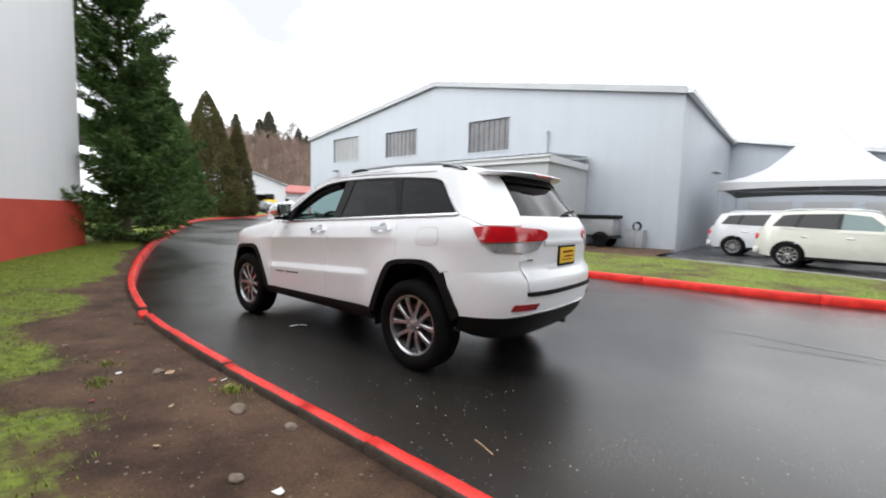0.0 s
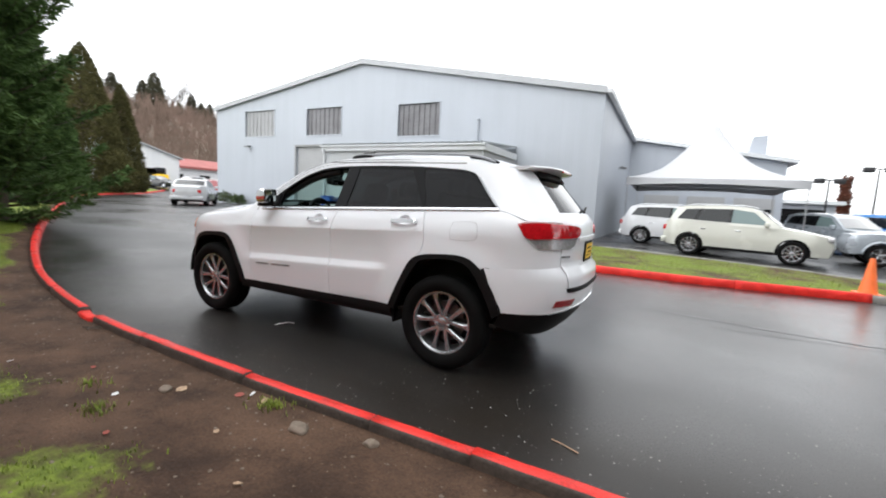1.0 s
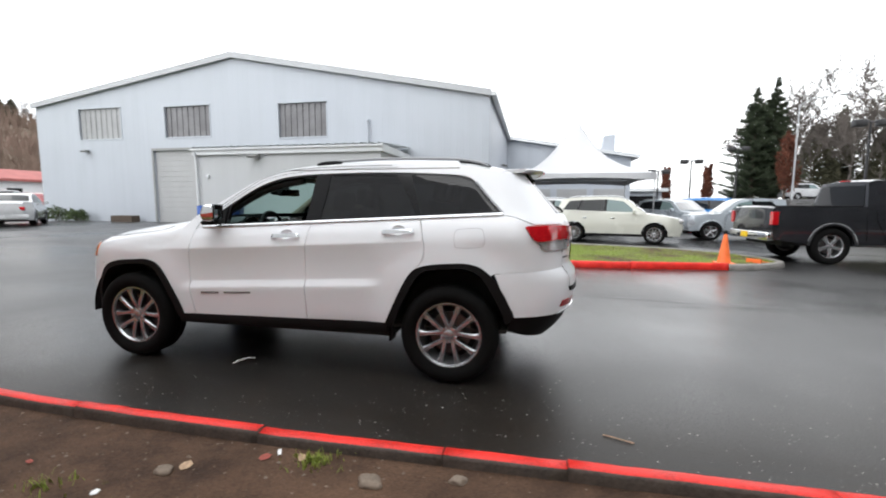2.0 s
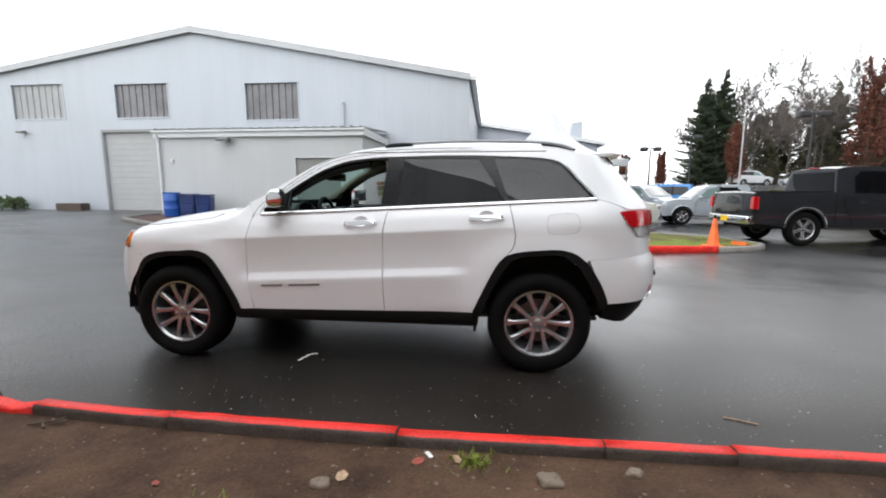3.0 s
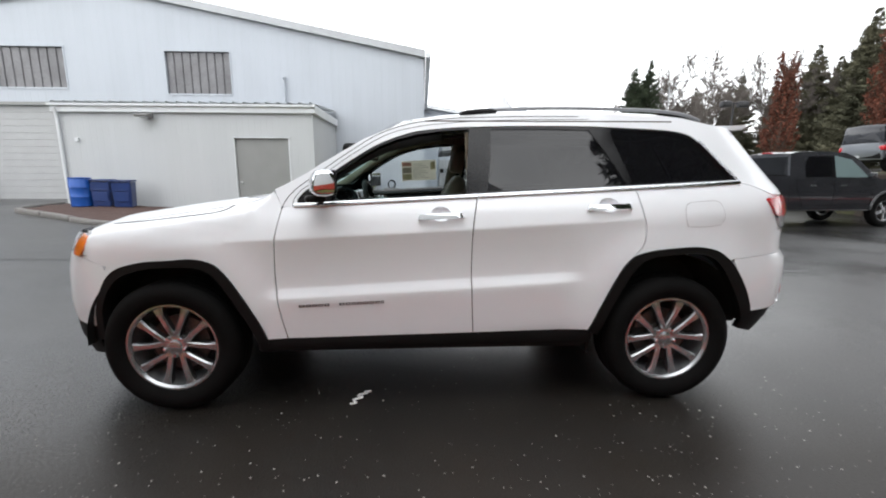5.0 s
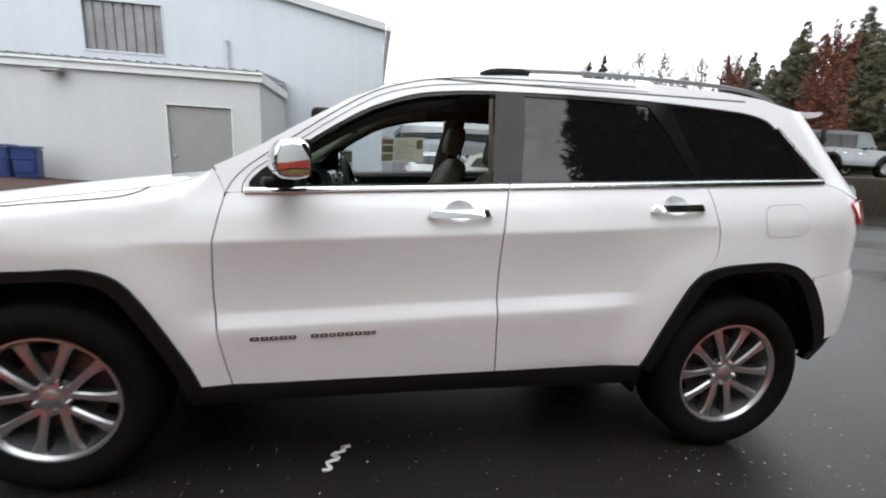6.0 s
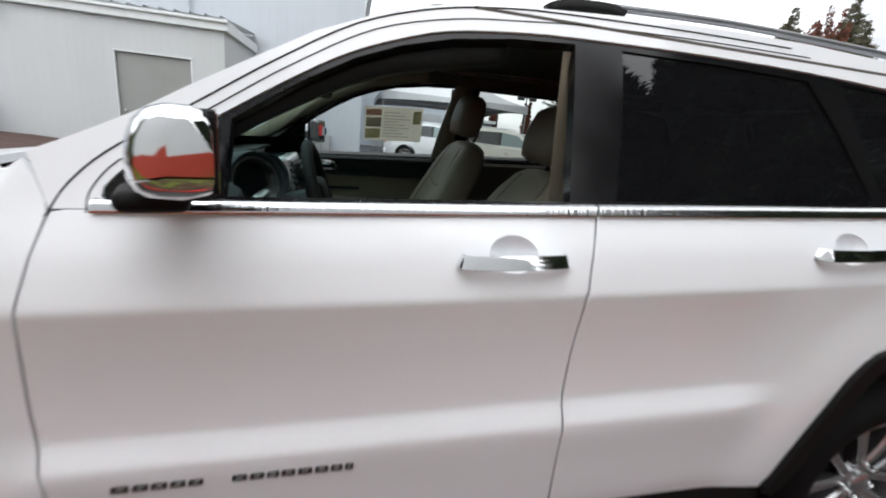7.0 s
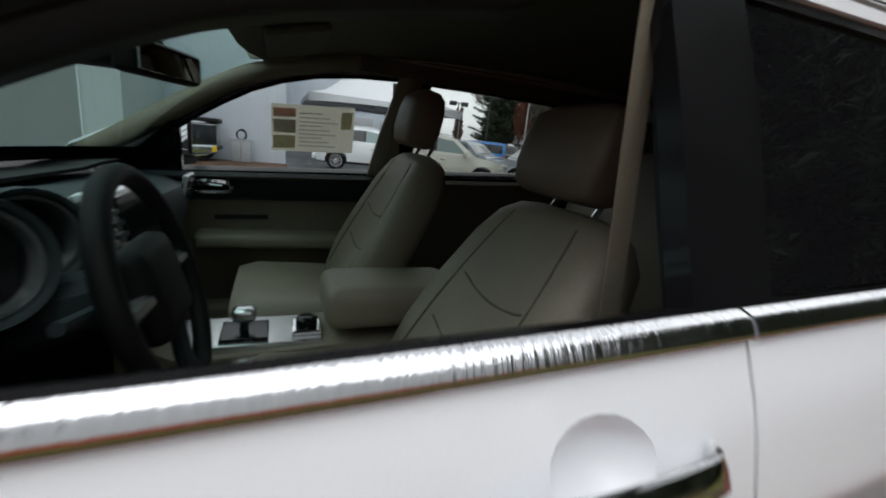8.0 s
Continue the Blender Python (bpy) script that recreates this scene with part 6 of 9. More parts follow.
def car_seat(y0, label, bx, bz, tilt, tall, cx):
    """A front seat: bx, bz the foot of the backrest, tilt its recline, tall its length, cx the shift of the cushion."""
    seat = thing("seat", Matrix(), label, "")
    seat.parent = suv
    Y = Vector((0, 1, 0))
    # cushion: runs backwards, front edge rolled
    secs = []
    for x, z, hw, ht, hol in ((-0.37, 0.80, 0.20, 0.045, 0.0), (-0.36, 0.835, 0.235, 0.07, 0.0), (-0.30, 0.845, 0.25, 0.075, 0.01), (-0.15, 0.835, 0.255, 0.08, 0.03), (0.02, 0.82, 0.26, 0.085, 0.04), (0.14, 0.81, 0.255, 0.085, 0.03), (0.20, 0.81, 0.22, 0.06, 0.0)):
        secs.append(pad_ring(Vector((x + cx, y0, z)), Y, Vector((0, 0, 1)), hw, ht, hol))
    pad = part("cushion", loft(secs), M_LEATHER, seat, "beige leather seat cushion", 50)
    for x in (-0.22, -0.04):
        part("seam", tube([Vector((x + cx, y0 + y, 0.888 - 0.022 * (1 - (y / 0.17) ** 2))) for y in (-0.17, -0.09, 0, 0.09, 0.17)], 0.004, 6), M_SEAM, pad)
    part("seat_base", box((-0.28 + cx, y0 - 0.22, 0.42), (0.2 + cx, y0 + 0.22, 0.74), 0.02), M_DASH, seat)
    lean = Vector((math.sin(radians(tilt)), 0, math.cos(radians(tilt))))
    nf = Vector((-lean.z, 0, lean.x))
    foot = Vector((bx, y0, bz))
    k = tall / 0.55
    secs = []
    for d, hw, ht, hol in BACK:
        secs.append(pad_ring(foot + lean * d * k, Y, nf, hw, ht, hol, 28))
    back = part("backrest", loft(secs), M_LEATHER, seat, "beige leather backrest with stitched seams", 50)

    def front(d, y):
        """A point on the front of the backrest, a hair below its face."""
        hw, ht, hol = (float(np.interp(d, [q[0] for q in BACK], [q[n] for q in BACK])) for n in (1, 2, 3))
        u = abs(y) / hw
        h = ht * max(0.0, 1 - u ** 3.5) ** (1 / 3.5) - hol * max(0.0, 1 - (u / 0.72) ** 4)
        return foot + Y * y + lean * d * k + nf * (h + 0.0005)

    for d in (0.16, 0.29):
        part("seam", tube([front(d + 0.02 * (y / 0.13) ** 2, y) for y in [-0.13 + 0.026 * i for i in range(11)]], 0.003, 6), M_SEAM, back)
    for q in (-1, 1):
        part("seam", tube([front(d, q * w) for d, w in ((0.04, 0.145), (0.09, 0.15), (0.14, 0.153), (0.2, 0.154), (0.26, 0.152), (0.33, 0.145), (0.40, 0.134), (0.46, 0.122), (0.50, 0.112))], 0.003, 6), M_SEAM, back)
    up = Vector((math.sin(radians(tilt * 0.42)), 0, math.cos(radians(tilt * 0.42))))
    nh = Vector((-up.z, 0, up.x))
    secs = []
    for d, hw, ht in ((0.0, 0.105, 0.034), (0.012, 0.128, 0.052), (0.06, 0.140, 0.060), (0.12, 0.140, 0.058), (0.165, 0.130, 0.050), (0.185, 0.105, 0.032)):
        secs.append(pad_ring(foot + lean * (tall + 0.028) + up * d + nh * (0.066 if y0 < 0 else 0.065), Y, nh, hw * (1.0 if y0 < 0 else 0.86), ht, 0, 28, 5.0))
    head = part("headrest", loft(secs), M_LEATHER_DARK, seat, "padded brown-beige headrest", 60)
    for q in (-1, 1):
        a = foot + Y * (q * 0.07) + lean * (tall - 0.02) + nf * 0.012
        part("post", tube([a, a + lean * 0.07], 0.0065, 8), M_CHROME, head, "chrome headrest post")
    return seat


M_SEAM = mat("dark_seat_seam", (0.12, 0.10, 0.075), 0.8, 0, 0.1, 20, 200)
car_seat(-0.37, "beige leather driver seat with brown headrest", 0.11, 0.84, 34.0, 0.535, 0.09)
car_seat(0.37, "beige leather passenger seat with brown headrest", 0.045, 0.86, 28.0, 0.555, 0.05)
bench = thing("rear_bench", Matrix(), "beige leather rear bench with three headrests", "")
bench.parent = suv
secs = [pad_ring(Vector((x, 0, z)), Vector((0, 1, 0)), Vector((0, 0, 1)), 0.66, 0.08) for x, z in ((0.62, 0.80), (0.70, 0.83), (0.95, 0.81), (1.08, 0.80))]
part("cushion", loft(secs), M_LEATHER, bench, "", 50)
secs = [pad_ring(Vector((1.08 + d * 0.32, 0, 0.84 + d * 0.95)), Vector((0, 1, 0)), Vector((-0.95, 0, 0.32)), 0.64, 0.08) for d in (0, 0.1, 0.4, 0.58, 0.62)]
part("backrest", loft(secs), M_LEATHER, bench, "", 50)
for y in (-0.40, 0.0, 0.40):
    secs = [pad_ring(Vector((1.27 + d * 0.2, y, 1.43 + d)), Vector((0, 1, 0)), Vector((-1, 0, 0)), hw, 0.045) for d, hw in ((0, 0.08), (0.02, 0.11), (0.12, 0.115), (0.15, 0.08))]
    part("headrest", loft(secs), M_LEATHER_DARK, bench, "", 60)
# headliner, pillar trims, carpet
lin = [(x, -(half_width(x, float(np.interp(x, RX, RZ))) - 0.05)) for x in (-0.22, -0.12, 0.1, 0.4, 0.8, 1.2, 1.55)]
part("headliner", panel(lin + [(1.85, -0.4), (1.85, 0.4)] + [(x, -y) for x, y in lin[::-1]] + [(-0.27, 0.45), (-0.29, 0.3), (-0.30, 0), (-0.29, -0.3), (-0.27, -0.45)], lambda x, y: Vector((x, y, roof_z(x, y * 0.85) - 0.045)), (), 0.10, 0.0), M_HEADLINER, suv, "dim greige cloth headliner", 60)
# near pillar trims take the dark dash colour, painting shade over beige trim
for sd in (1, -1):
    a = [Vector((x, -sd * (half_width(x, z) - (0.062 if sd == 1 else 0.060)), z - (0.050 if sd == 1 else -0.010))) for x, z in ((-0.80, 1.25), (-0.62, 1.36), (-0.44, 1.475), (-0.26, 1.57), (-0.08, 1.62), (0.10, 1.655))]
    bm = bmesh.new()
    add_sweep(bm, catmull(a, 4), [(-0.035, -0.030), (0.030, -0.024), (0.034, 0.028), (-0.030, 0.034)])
    part("pillar_trim", bm, M_DASH if sd == 1 else M_TRIM_BEIGE, suv, "windscreen pillar trim darkened as if in shade" if sd == 1 else "beige windscreen pillar trim", 50)
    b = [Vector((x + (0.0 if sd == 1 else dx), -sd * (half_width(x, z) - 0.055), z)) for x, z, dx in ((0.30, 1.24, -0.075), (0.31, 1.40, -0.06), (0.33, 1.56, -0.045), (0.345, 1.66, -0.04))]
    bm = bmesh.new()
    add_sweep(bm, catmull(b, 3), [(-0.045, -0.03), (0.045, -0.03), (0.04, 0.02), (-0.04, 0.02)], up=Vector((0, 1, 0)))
    part("pillar_trim", bm, M_DASH if sd == 1 else M_TRIM_BEIGE, suv, "centre pillar trim darkened as if in shade" if sd == 1 else "beige centre pillar trim", 50)
    roofrail = [Vector((x, -sd * (half_width(x, 1.66) - 0.045), 1.655)) for x in (0.0, 0.4, 0.8, 1.2, 1.5)]
    bm = bmesh.new()
    add_sweep(bm, roofrail, [(-0.04, -0.02), (0.035, -0.02), (0.035, 0.035), (-0.04, 0.035)])
    part("roof_trim", bm, M_HEADLINER, suv)
part("carpet", box((-0.95, -0.80, 0.402), (1.9, 0.80, 0.43)), M_CARPET, suv)
# seat belts
for sd in (1, -1):
    q = [Vector((x, -sd * y, z)) for x, y, z in ((0.258, 0.635, 1.62), (0.263, 0.645, 1.45), (0.274, 0.652, 1.25), (0.29, 0.66, 0.95))]
    bm = bmesh.new()
    add_sweep(bm, q, [(-0.018, -0.001), (0.018, -0.001), (0.018, 0.001), (-0.018, 0.001)], up=Vector((0, 1, 0)))
    part("seat_belt", bm, M_TRIM_BEIGE, suv, "tan seat belt webbing")
# dashboard
Y = Vector((0, 1, 0))
secs = []
for y, top, front in ((-0.74, 1.215, -0.50), (-0.66, 1.245, -0.50), (-0.56, 1.262, -0.575), (-0.42, 1.275, -0.585), (-0.30, 1.270, -0.575), (-0.20, 1.245, -0.52), (0.0, 1.225, -0.50), (0.2, 1.215, -0.47), (0.5, 1.21, -0.46), (0.74, 1.195, -0.50)):
    secs.append([Vector((x, y, z)) for x, z in ((-0.86, top - 0.02), (-0.70, top), (front - 0.08, top - 0.004), (front - 0.02, top - 0.025), (front, top - 0.09), (front - 0.02, top - 0.22), (front - 0.10, 0.90), (front - 0.2, 0.72), (-0.9, 0.70))])
dash = part("dashboard", loft(secs), M_DASH, suv, "dark grained dashboard", 50)
for y, rr_ in ((-0.445, 0.070), (-0.30, 0.060)):
    m = Matrix.Translation((-0.535, y, 1.205)) @ Vector((0.68, -0.68, 0.22)).to_track_quat("Z", "Y").to_matrix().to_4x4()
    cowl_ = part("cluster_hood", lathe([(rr_ * 1.35, -0.09), (rr_ * 1.30, 0.0), (rr_ * 1.22, 0.024), (rr_ * 1.10, 0.020), (rr_ * 1.04, -0.02), (0, -0.024)], 32, m), M_DASH, dash, "hooded gauge binnacle", 50)
    part("gauge_ring", lathe([(rr_ * 1.05, 0.0), (rr_ * 1.06, 0.012), (rr_ * 0.97, 0.012), (rr_ * 0.92, -0.012)], 32, m), M_SATIN, cowl_, "satin gauge ring", 40)
    part("gauge_face", lathe([(0.0, -0.012), (rr_ * 0.93, -0.012)], 28, m), M_SCREEN, cowl_)
for y in (-0.645, 0.645):
    m = Matrix.Translation((-0.488, y, 1.165)) @ Matrix.Rotation(radians(12), 4, "Y")
    part("vent_frame", box((-0.01, -0.062, -0.05), (0.012, 0.062, 0.05), 0.01, m), M_SATIN, dash, "silver-framed air vent")
    for i in range(4):
        part("vent_slat", box((0.006, -0.05, -0.035 + i * 0.02), (0.018, 0.05, -0.029 + i * 0.02), 0, m), M_DASH, dash)
m = Matrix.Translation((-0.465, -0.03, 1.145)) @ Matrix.Rotation(radians(-16), 4, "Y")
part("dash_panel", box((-0.04, -0.15, -0.16), (0.012, 0.15, 0.12), 0.015, m), M_SATIN, dash, "silver centre stack surround")
part("screen", box((0.012, -0.095, -0.03), (0.018, 0.095, 0.10), 0.004, m), M_SCREEN, dash, "dark touch screen")
for y in (-0.125, 0.125):
    for i in range(5):
        part("vent_slat", box((0.010, y - 0.02, -0.02 + i * 0.022), (0.02, y + 0.02, -0.012 + i * 0.022), 0, m), M_DASH, dash)
for i in range(5):
    part("button", box((0.010, -0.10 + i * 0.042, -0.10), (0.022, -0.07 + i * 0.042, -0.075), 0.003, m), M_DASH, dash)
# steering wheel
sm = Matrix.Translation((-0.352, -0.37, 1.150)) @ Matrix.Rotation(radians(74), 4, "Y")
bm = bmesh.new()
add_tube(bm, [sm @ Vector((0.174 * math.cos(a), 0.174 * math.sin(a), 0)) for a in [2 * math.pi * i / 40 for i in range(40)]], 0.0165, 10, closed=True)
bmesh.ops.recalc_face_normals(bm, faces=bm.faces)
steer = part("steering_wheel", bm, M_BLACK, suv, "black leather steering wheel", 60)
bm = rounded_block((-0.075, -0.085, -0.035), (0.075, 0.085, 0.02), 0.025, 3)
bmesh.ops.transform(bm, matrix=sm, verts=bm.verts)
part("airbag_pad", bm, M_BLACK, steer, "", 50)
for a in (90, -90, 0):
    d = Vector((math.cos(radians(a)), math.sin(radians(a)), 0))
    part("spoke", tube([sm @ (d * 0.07), sm @ (d * 0.13 + Vector((0, 0, -0.008))), sm @ (d * 0.178)], 0.014, 8), M_SATIN if a else M_DASH, steer, "satin switch spoke" if a else "")
part("column", tube([sm @ Vector((0, 0, -0.03)), sm @ Vector((0, 0, -0.20))], 0.05, 12), M_DASH, steer)
part("stalk", tube([sm @ Vector((0, -0.04, -0.06)), sm @ Vector((-0.03, -0.19, -0.05))], 0.009, 8), M_DASH, steer)
part("stalk", tube([sm @ Vector((0, 0.04, -0.06)), sm @ Vector((-0.03, 0.17, -0.05))], 0.009, 8), M_DASH, steer)
# centre console
console = thing("centre_console", Matrix(), "beige centre console with shifter and padded armrest", "")
console.parent = suv
bm = prism([(-0.52, 0.42), (0.32, 0.42), (0.32, 0.90), (-0.05, 0.895), (-0.38, 0.875), (-0.50, 0.94)], -0.135, 0.105)
bmesh.ops.bevel(bm, geom=list(bm.edges), offset=0.015, segments=2, affect="EDGES")
part("body", bm, M_TRIM_BEIGE, console, "", 40)
part("top_plate", box((-0.40, -0.10, 0.878), (-0.07, 0.07, 0.899), 0.006), M_SATIN, console, "pale top plate")
part("armrest", rounded_block((-0.07, -0.125, 0.925), (0.30, 0.10, 1.035), 0.035, 4), M_LEATHER, console, "padded beige armrest", 60)
shift_ = part("gear_lever", tube([(-0.26, -0.03, 0.89), (-0.255, -0.03, 0.935)], 0.011, 10), M_DASH, console)
part("knob", rounded_block((-0.285, -0.056, 0.932), (-0.228, -0.004, 0.968), 0.014, 3), M_SATIN, shift_, "chrome-capped shift knob", 60)
part("gaiter_frame", box((-0.31, -0.085, 0.897), (-0.20, 0.025, 0.908), 0.004), M_GLOSS_BLACK, console)
sel = part("selector_frame", box((-0.145, -0.07, 0.898), (-0.072, 0.015, 0.912), 0.004), M_CHROME, console, "chrome-framed dial")
part("dial", lathe([(0.028, 0.912), (0.027, 0.93), (0.022, 0.934), (0, 0.934)], 20, Matrix.Translation((-0.108, -0.028, 0))), M_GLOSS_BLACK, sel, "", 40)
# passenger door lining
DT = [(-0.80, 0.46), (0.24, 0.46), (0.26, 0.80), (0.27, 1.235), (-0.66, 1.195), (-0.78, 1.12)]
inner = lambda d: (lambda s, z: mirrored(skin(s, z, -0.085 - d)))
lining = part("door_lining", panel(DT, inner(0.0), (), 0.09, 0.03, flip=True), M_TRIM_BEIGE, suv, "beige door lining", 50)
for b in lining.data.polygons:
    b.use_smooth = True
part("upper_lining", panel([(-0.74, 1.115), (0.262, 1.140), (0.268, 1.246), (-0.64, 1.208)], inner(0.012), (), 0.08, 0.03, flip=True), M_DASH, lining, "black upper door lining", 50)
part("accent_strip", panel([(-0.70, 1.098), (0.255, 1.126), (0.255, 1.134), (-0.70, 1.108)], inner(0.020), (), 0.08, 0.01, flip=True), M_SATIN, lining, "thin satin strip")
part("door_armrest", rounded_block((-0.48, 0.66, 0.925), (0.22, 0.80, 0.985), 0.02, 3), M_TRIM_BEIGE, lining, "", 50)
part("pull_slot", panel([(-0.42, 1.018), (-0.22, 1.024), (-0.22, 1.042), (-0.42, 1.036)], inner(0.014), (), 0.06, 0.004, flip=True), M_DASH, lining)
part("map_pocket", rounded_block((-0.6, 0.70, 0.52), (0.1, 0.80, 0.68), 0.02, 2), M_TRIM_BEIGE, lining, "", 50)
part("handle_bezel", panel(flat([(-0.50, 1.135), (-0.50, 1.185), (-0.44, 1.195), (-0.36, 1.192), (-0.34, 1.165), (-0.36, 1.142), (-0.44, 1.135), (-0.50, 1.135)], 3)[:-1], inner(0.030), [flat([(-0.485, 1.148), (-0.483, 1.176), (-0.44, 1.182), (-0.37, 1.179), (-0.358, 1.165), (-0.37, 1.153), (-0.44, 1.149), (-0.485, 1.148)], 3)[:-1]], 0.03, 0.012, flip=True), M_CHROME, lining, "chrome handle surround", 50)
part("inner_handle", tube([inner(0.032)(-0.47, 1.168), inner(0.05)(-0.42, 1.168), inner(0.05)(-0.38, 1.165)], 0.008, 8), M_CHROME, lining, "chrome door handle")
part("door_lining", panel([(0.34, 0.46), (0.95, 0.47), (1.15, 0.80), (1.20, 1.27), (0.34, 1.235)], inner(0.0), (), 0.09, 0.03, flip=True), M_TRIM_BEIGE, suv, "beige rear door lining", 50)
near = lambda d: (lambda s, z: skin(s, z, -0.085 - d))
part("door_lining", panel([(x, z - (0.04 if z > 1.1 else 0)) for x, z in DT], near(0.0), (), 0.09, 0.03), M_TRIM_BEIGE, suv, "beige door lining", 50)
part("sill_top", panel([(-0.66, 1.150), (0.26, 1.200), (0.262, 1.257), (-0.62, 1.212)], near(-0.060), (), 0.08, 0.125), M_DASH, suv, "black window sill seal", 50)
# inside mirror, visors, grab handle
stem = part("mirror_stem", tube([(-0.40, 0.0, 1.63), (-0.43, 0.0, 1.575), (-0.415, 0.0, 1.535)], 0.016, 8), M_BLACK, suv)
bm = rounded_block((-0.03, -0.125, -0.035), (0.015, 0.125, 0.035), 0.014, 3)
bmesh.ops.transform(bm, matrix=Matrix.Translation((-0.405, 0.0, 1.512)) @ Matrix.Rotation(radians(-18), 4, "Z"), verts=bm.verts)
ms = part("inside_mirror", bm, M_BLACK, stem, "black inside mirror", 50)
part("glass", box((0.0155, -0.112, -0.027), (0.0185, 0.112, 0.027), 0.002, Matrix.Translation((-0.405, 0.0, 1.512)) @ Matrix.Rotation(radians(-18), 4, "Z")), bpy.data.materials["mirror_glass"], ms)
part("sensor_housing", rounded_block((-0.60, -0.07, 1.49), (-0.46, 0.07, 1.60), 0.03, 3), M_BLACK, stem, "", 50)
for y in (-0.33, 0.33):
    m = Matrix.Translation((-0.12, y, 1.655)) @ Matrix.Rotation(radians(-14), 4, "Y")
    part("sun_visor", box((-0.10, -0.20, -0.010), (0.07, 0.20, 0.010), 0.008, m), M_HEADLINER, suv, "cloth sun visor")
part("grab_handle", tube([(-0.28, 0.60, 1.652), (-0.27, 0.575, 1.628), (-0.19, 0.57, 1.632), (-0.10, 0.57, 1.645), (-0.09, 0.60, 1.668)], 0.009, 8), M_TRIM_BEIGE, suv, "beige grab handle")
# price sheet on the passenger window
SH = [(-0.206, 1.313), (0.113, 1.328), (0.106, 1.510), (-0.208, 1.491)]
paste = lambda d: (lambda s, z: mirrored(skin(s, z, -0.018 - d)))
sheet = part("window_sheet", panel(SH, paste(0.0), (), 0.08, 0.0, flip=True), M_PAPER, suv, "printed cream price sheet with colour blocks")
for o, mm in (([(-0.200, 1.445), (-0.118, 1.450), (-0.118, 1.482), (-0.200, 1.477)], M_PRINT_RED), ([(-0.200, 1.385), (-0.118, 1.390), (-0.118, 1.440), (-0.200, 1.435)], M_PRINT_DARK), ([(-0.200, 1.325), (-0.118, 1.330), (-0.118, 1.380), (-0.200, 1.375)], M_PRINT_GREEN), ([(0.055, 1.420), (0.098, 1.423), (0.098, 1.490), (0.055, 1.487)], M_PRINT_GREEN)):
    part("print_block", panel(o, paste(0.003), (), 0.08, 0.0, flip=True), mm, sheet)
for i in range(9):
    z = 1.340 + i * 0.0155
    part("print_bar", panel([(-0.105, z), (0.042 - 0.03 * (i % 3), z + 0.006), (0.042 - 0.03 * (i % 3), z + 0.010), (-0.105, z + 0.004)], paste(0.003), (), 0.08, 0.0, flip=True), M_PRINT_DARK, sheet)

# ---- parked vehicles ----
M_CREAM = mat("cream_white_paint", (0.56, 0.56, 0.50), 0.25, 0, 0.02, 2, 200, 0, None, 0.04, 1.0)
M_WHITE_CAR = mat("cool_white_paint", (0.56, 0.57, 0.585), 0.25, 0, 0.02, 2, 200, 0, None, 0.04, 1.0)
M_SILVER_CAR = mat("silver_paint", (0.42, 0.46, 0.50), 0.3, 0.4, 0.04, 2, 200, 0, None, 0.04, 1.0)
M_MID_CAR = mat("mid_grey_paint", (0.20, 0.215, 0.235), 0.3, 0.4, 0.04, 2, 200, 0, None, 0.04, 1.0)
M_GREY_TRUCK = mat("dark_grey_metallic", (0.032, 0.033, 0.038), 0.22, 0.35, 0.08, 2, 200, 0, None, 0.05, 1.0)
M_BLACK_CAR = mat("black_car_paint", (0.012, 0.013, 0.015), 0.25, 0, 0.1, 2, 200, 0, None, 0.05, 1.0)
M_BLUE_CAR = mat("bright_blue_paint", (0.02, 0.20, 0.55), 0.28, 0.2, 0.06, 2, 200, 0, None, 0.04, 1.0)
M_RED_CAR = mat("dark_red_paint", (0.22, 0.015, 0.02), 0.28, 0.1, 0.06, 2, 200, 0, None, 0.04, 1.0)
M_CAR_GLASS = glass_mat("parked_car_glass", (0.22, 0.26, 0.26), opacity=0.5)
# pale green film stands in for daylight seen through; the cabin behind is solid
M_CAR_GLASS_DAYLIT = glass_mat("daylit_front_film", (0.40, 0.52, 0.52), opacity=0.7, dark=(0.20, 0.27, 0.27))

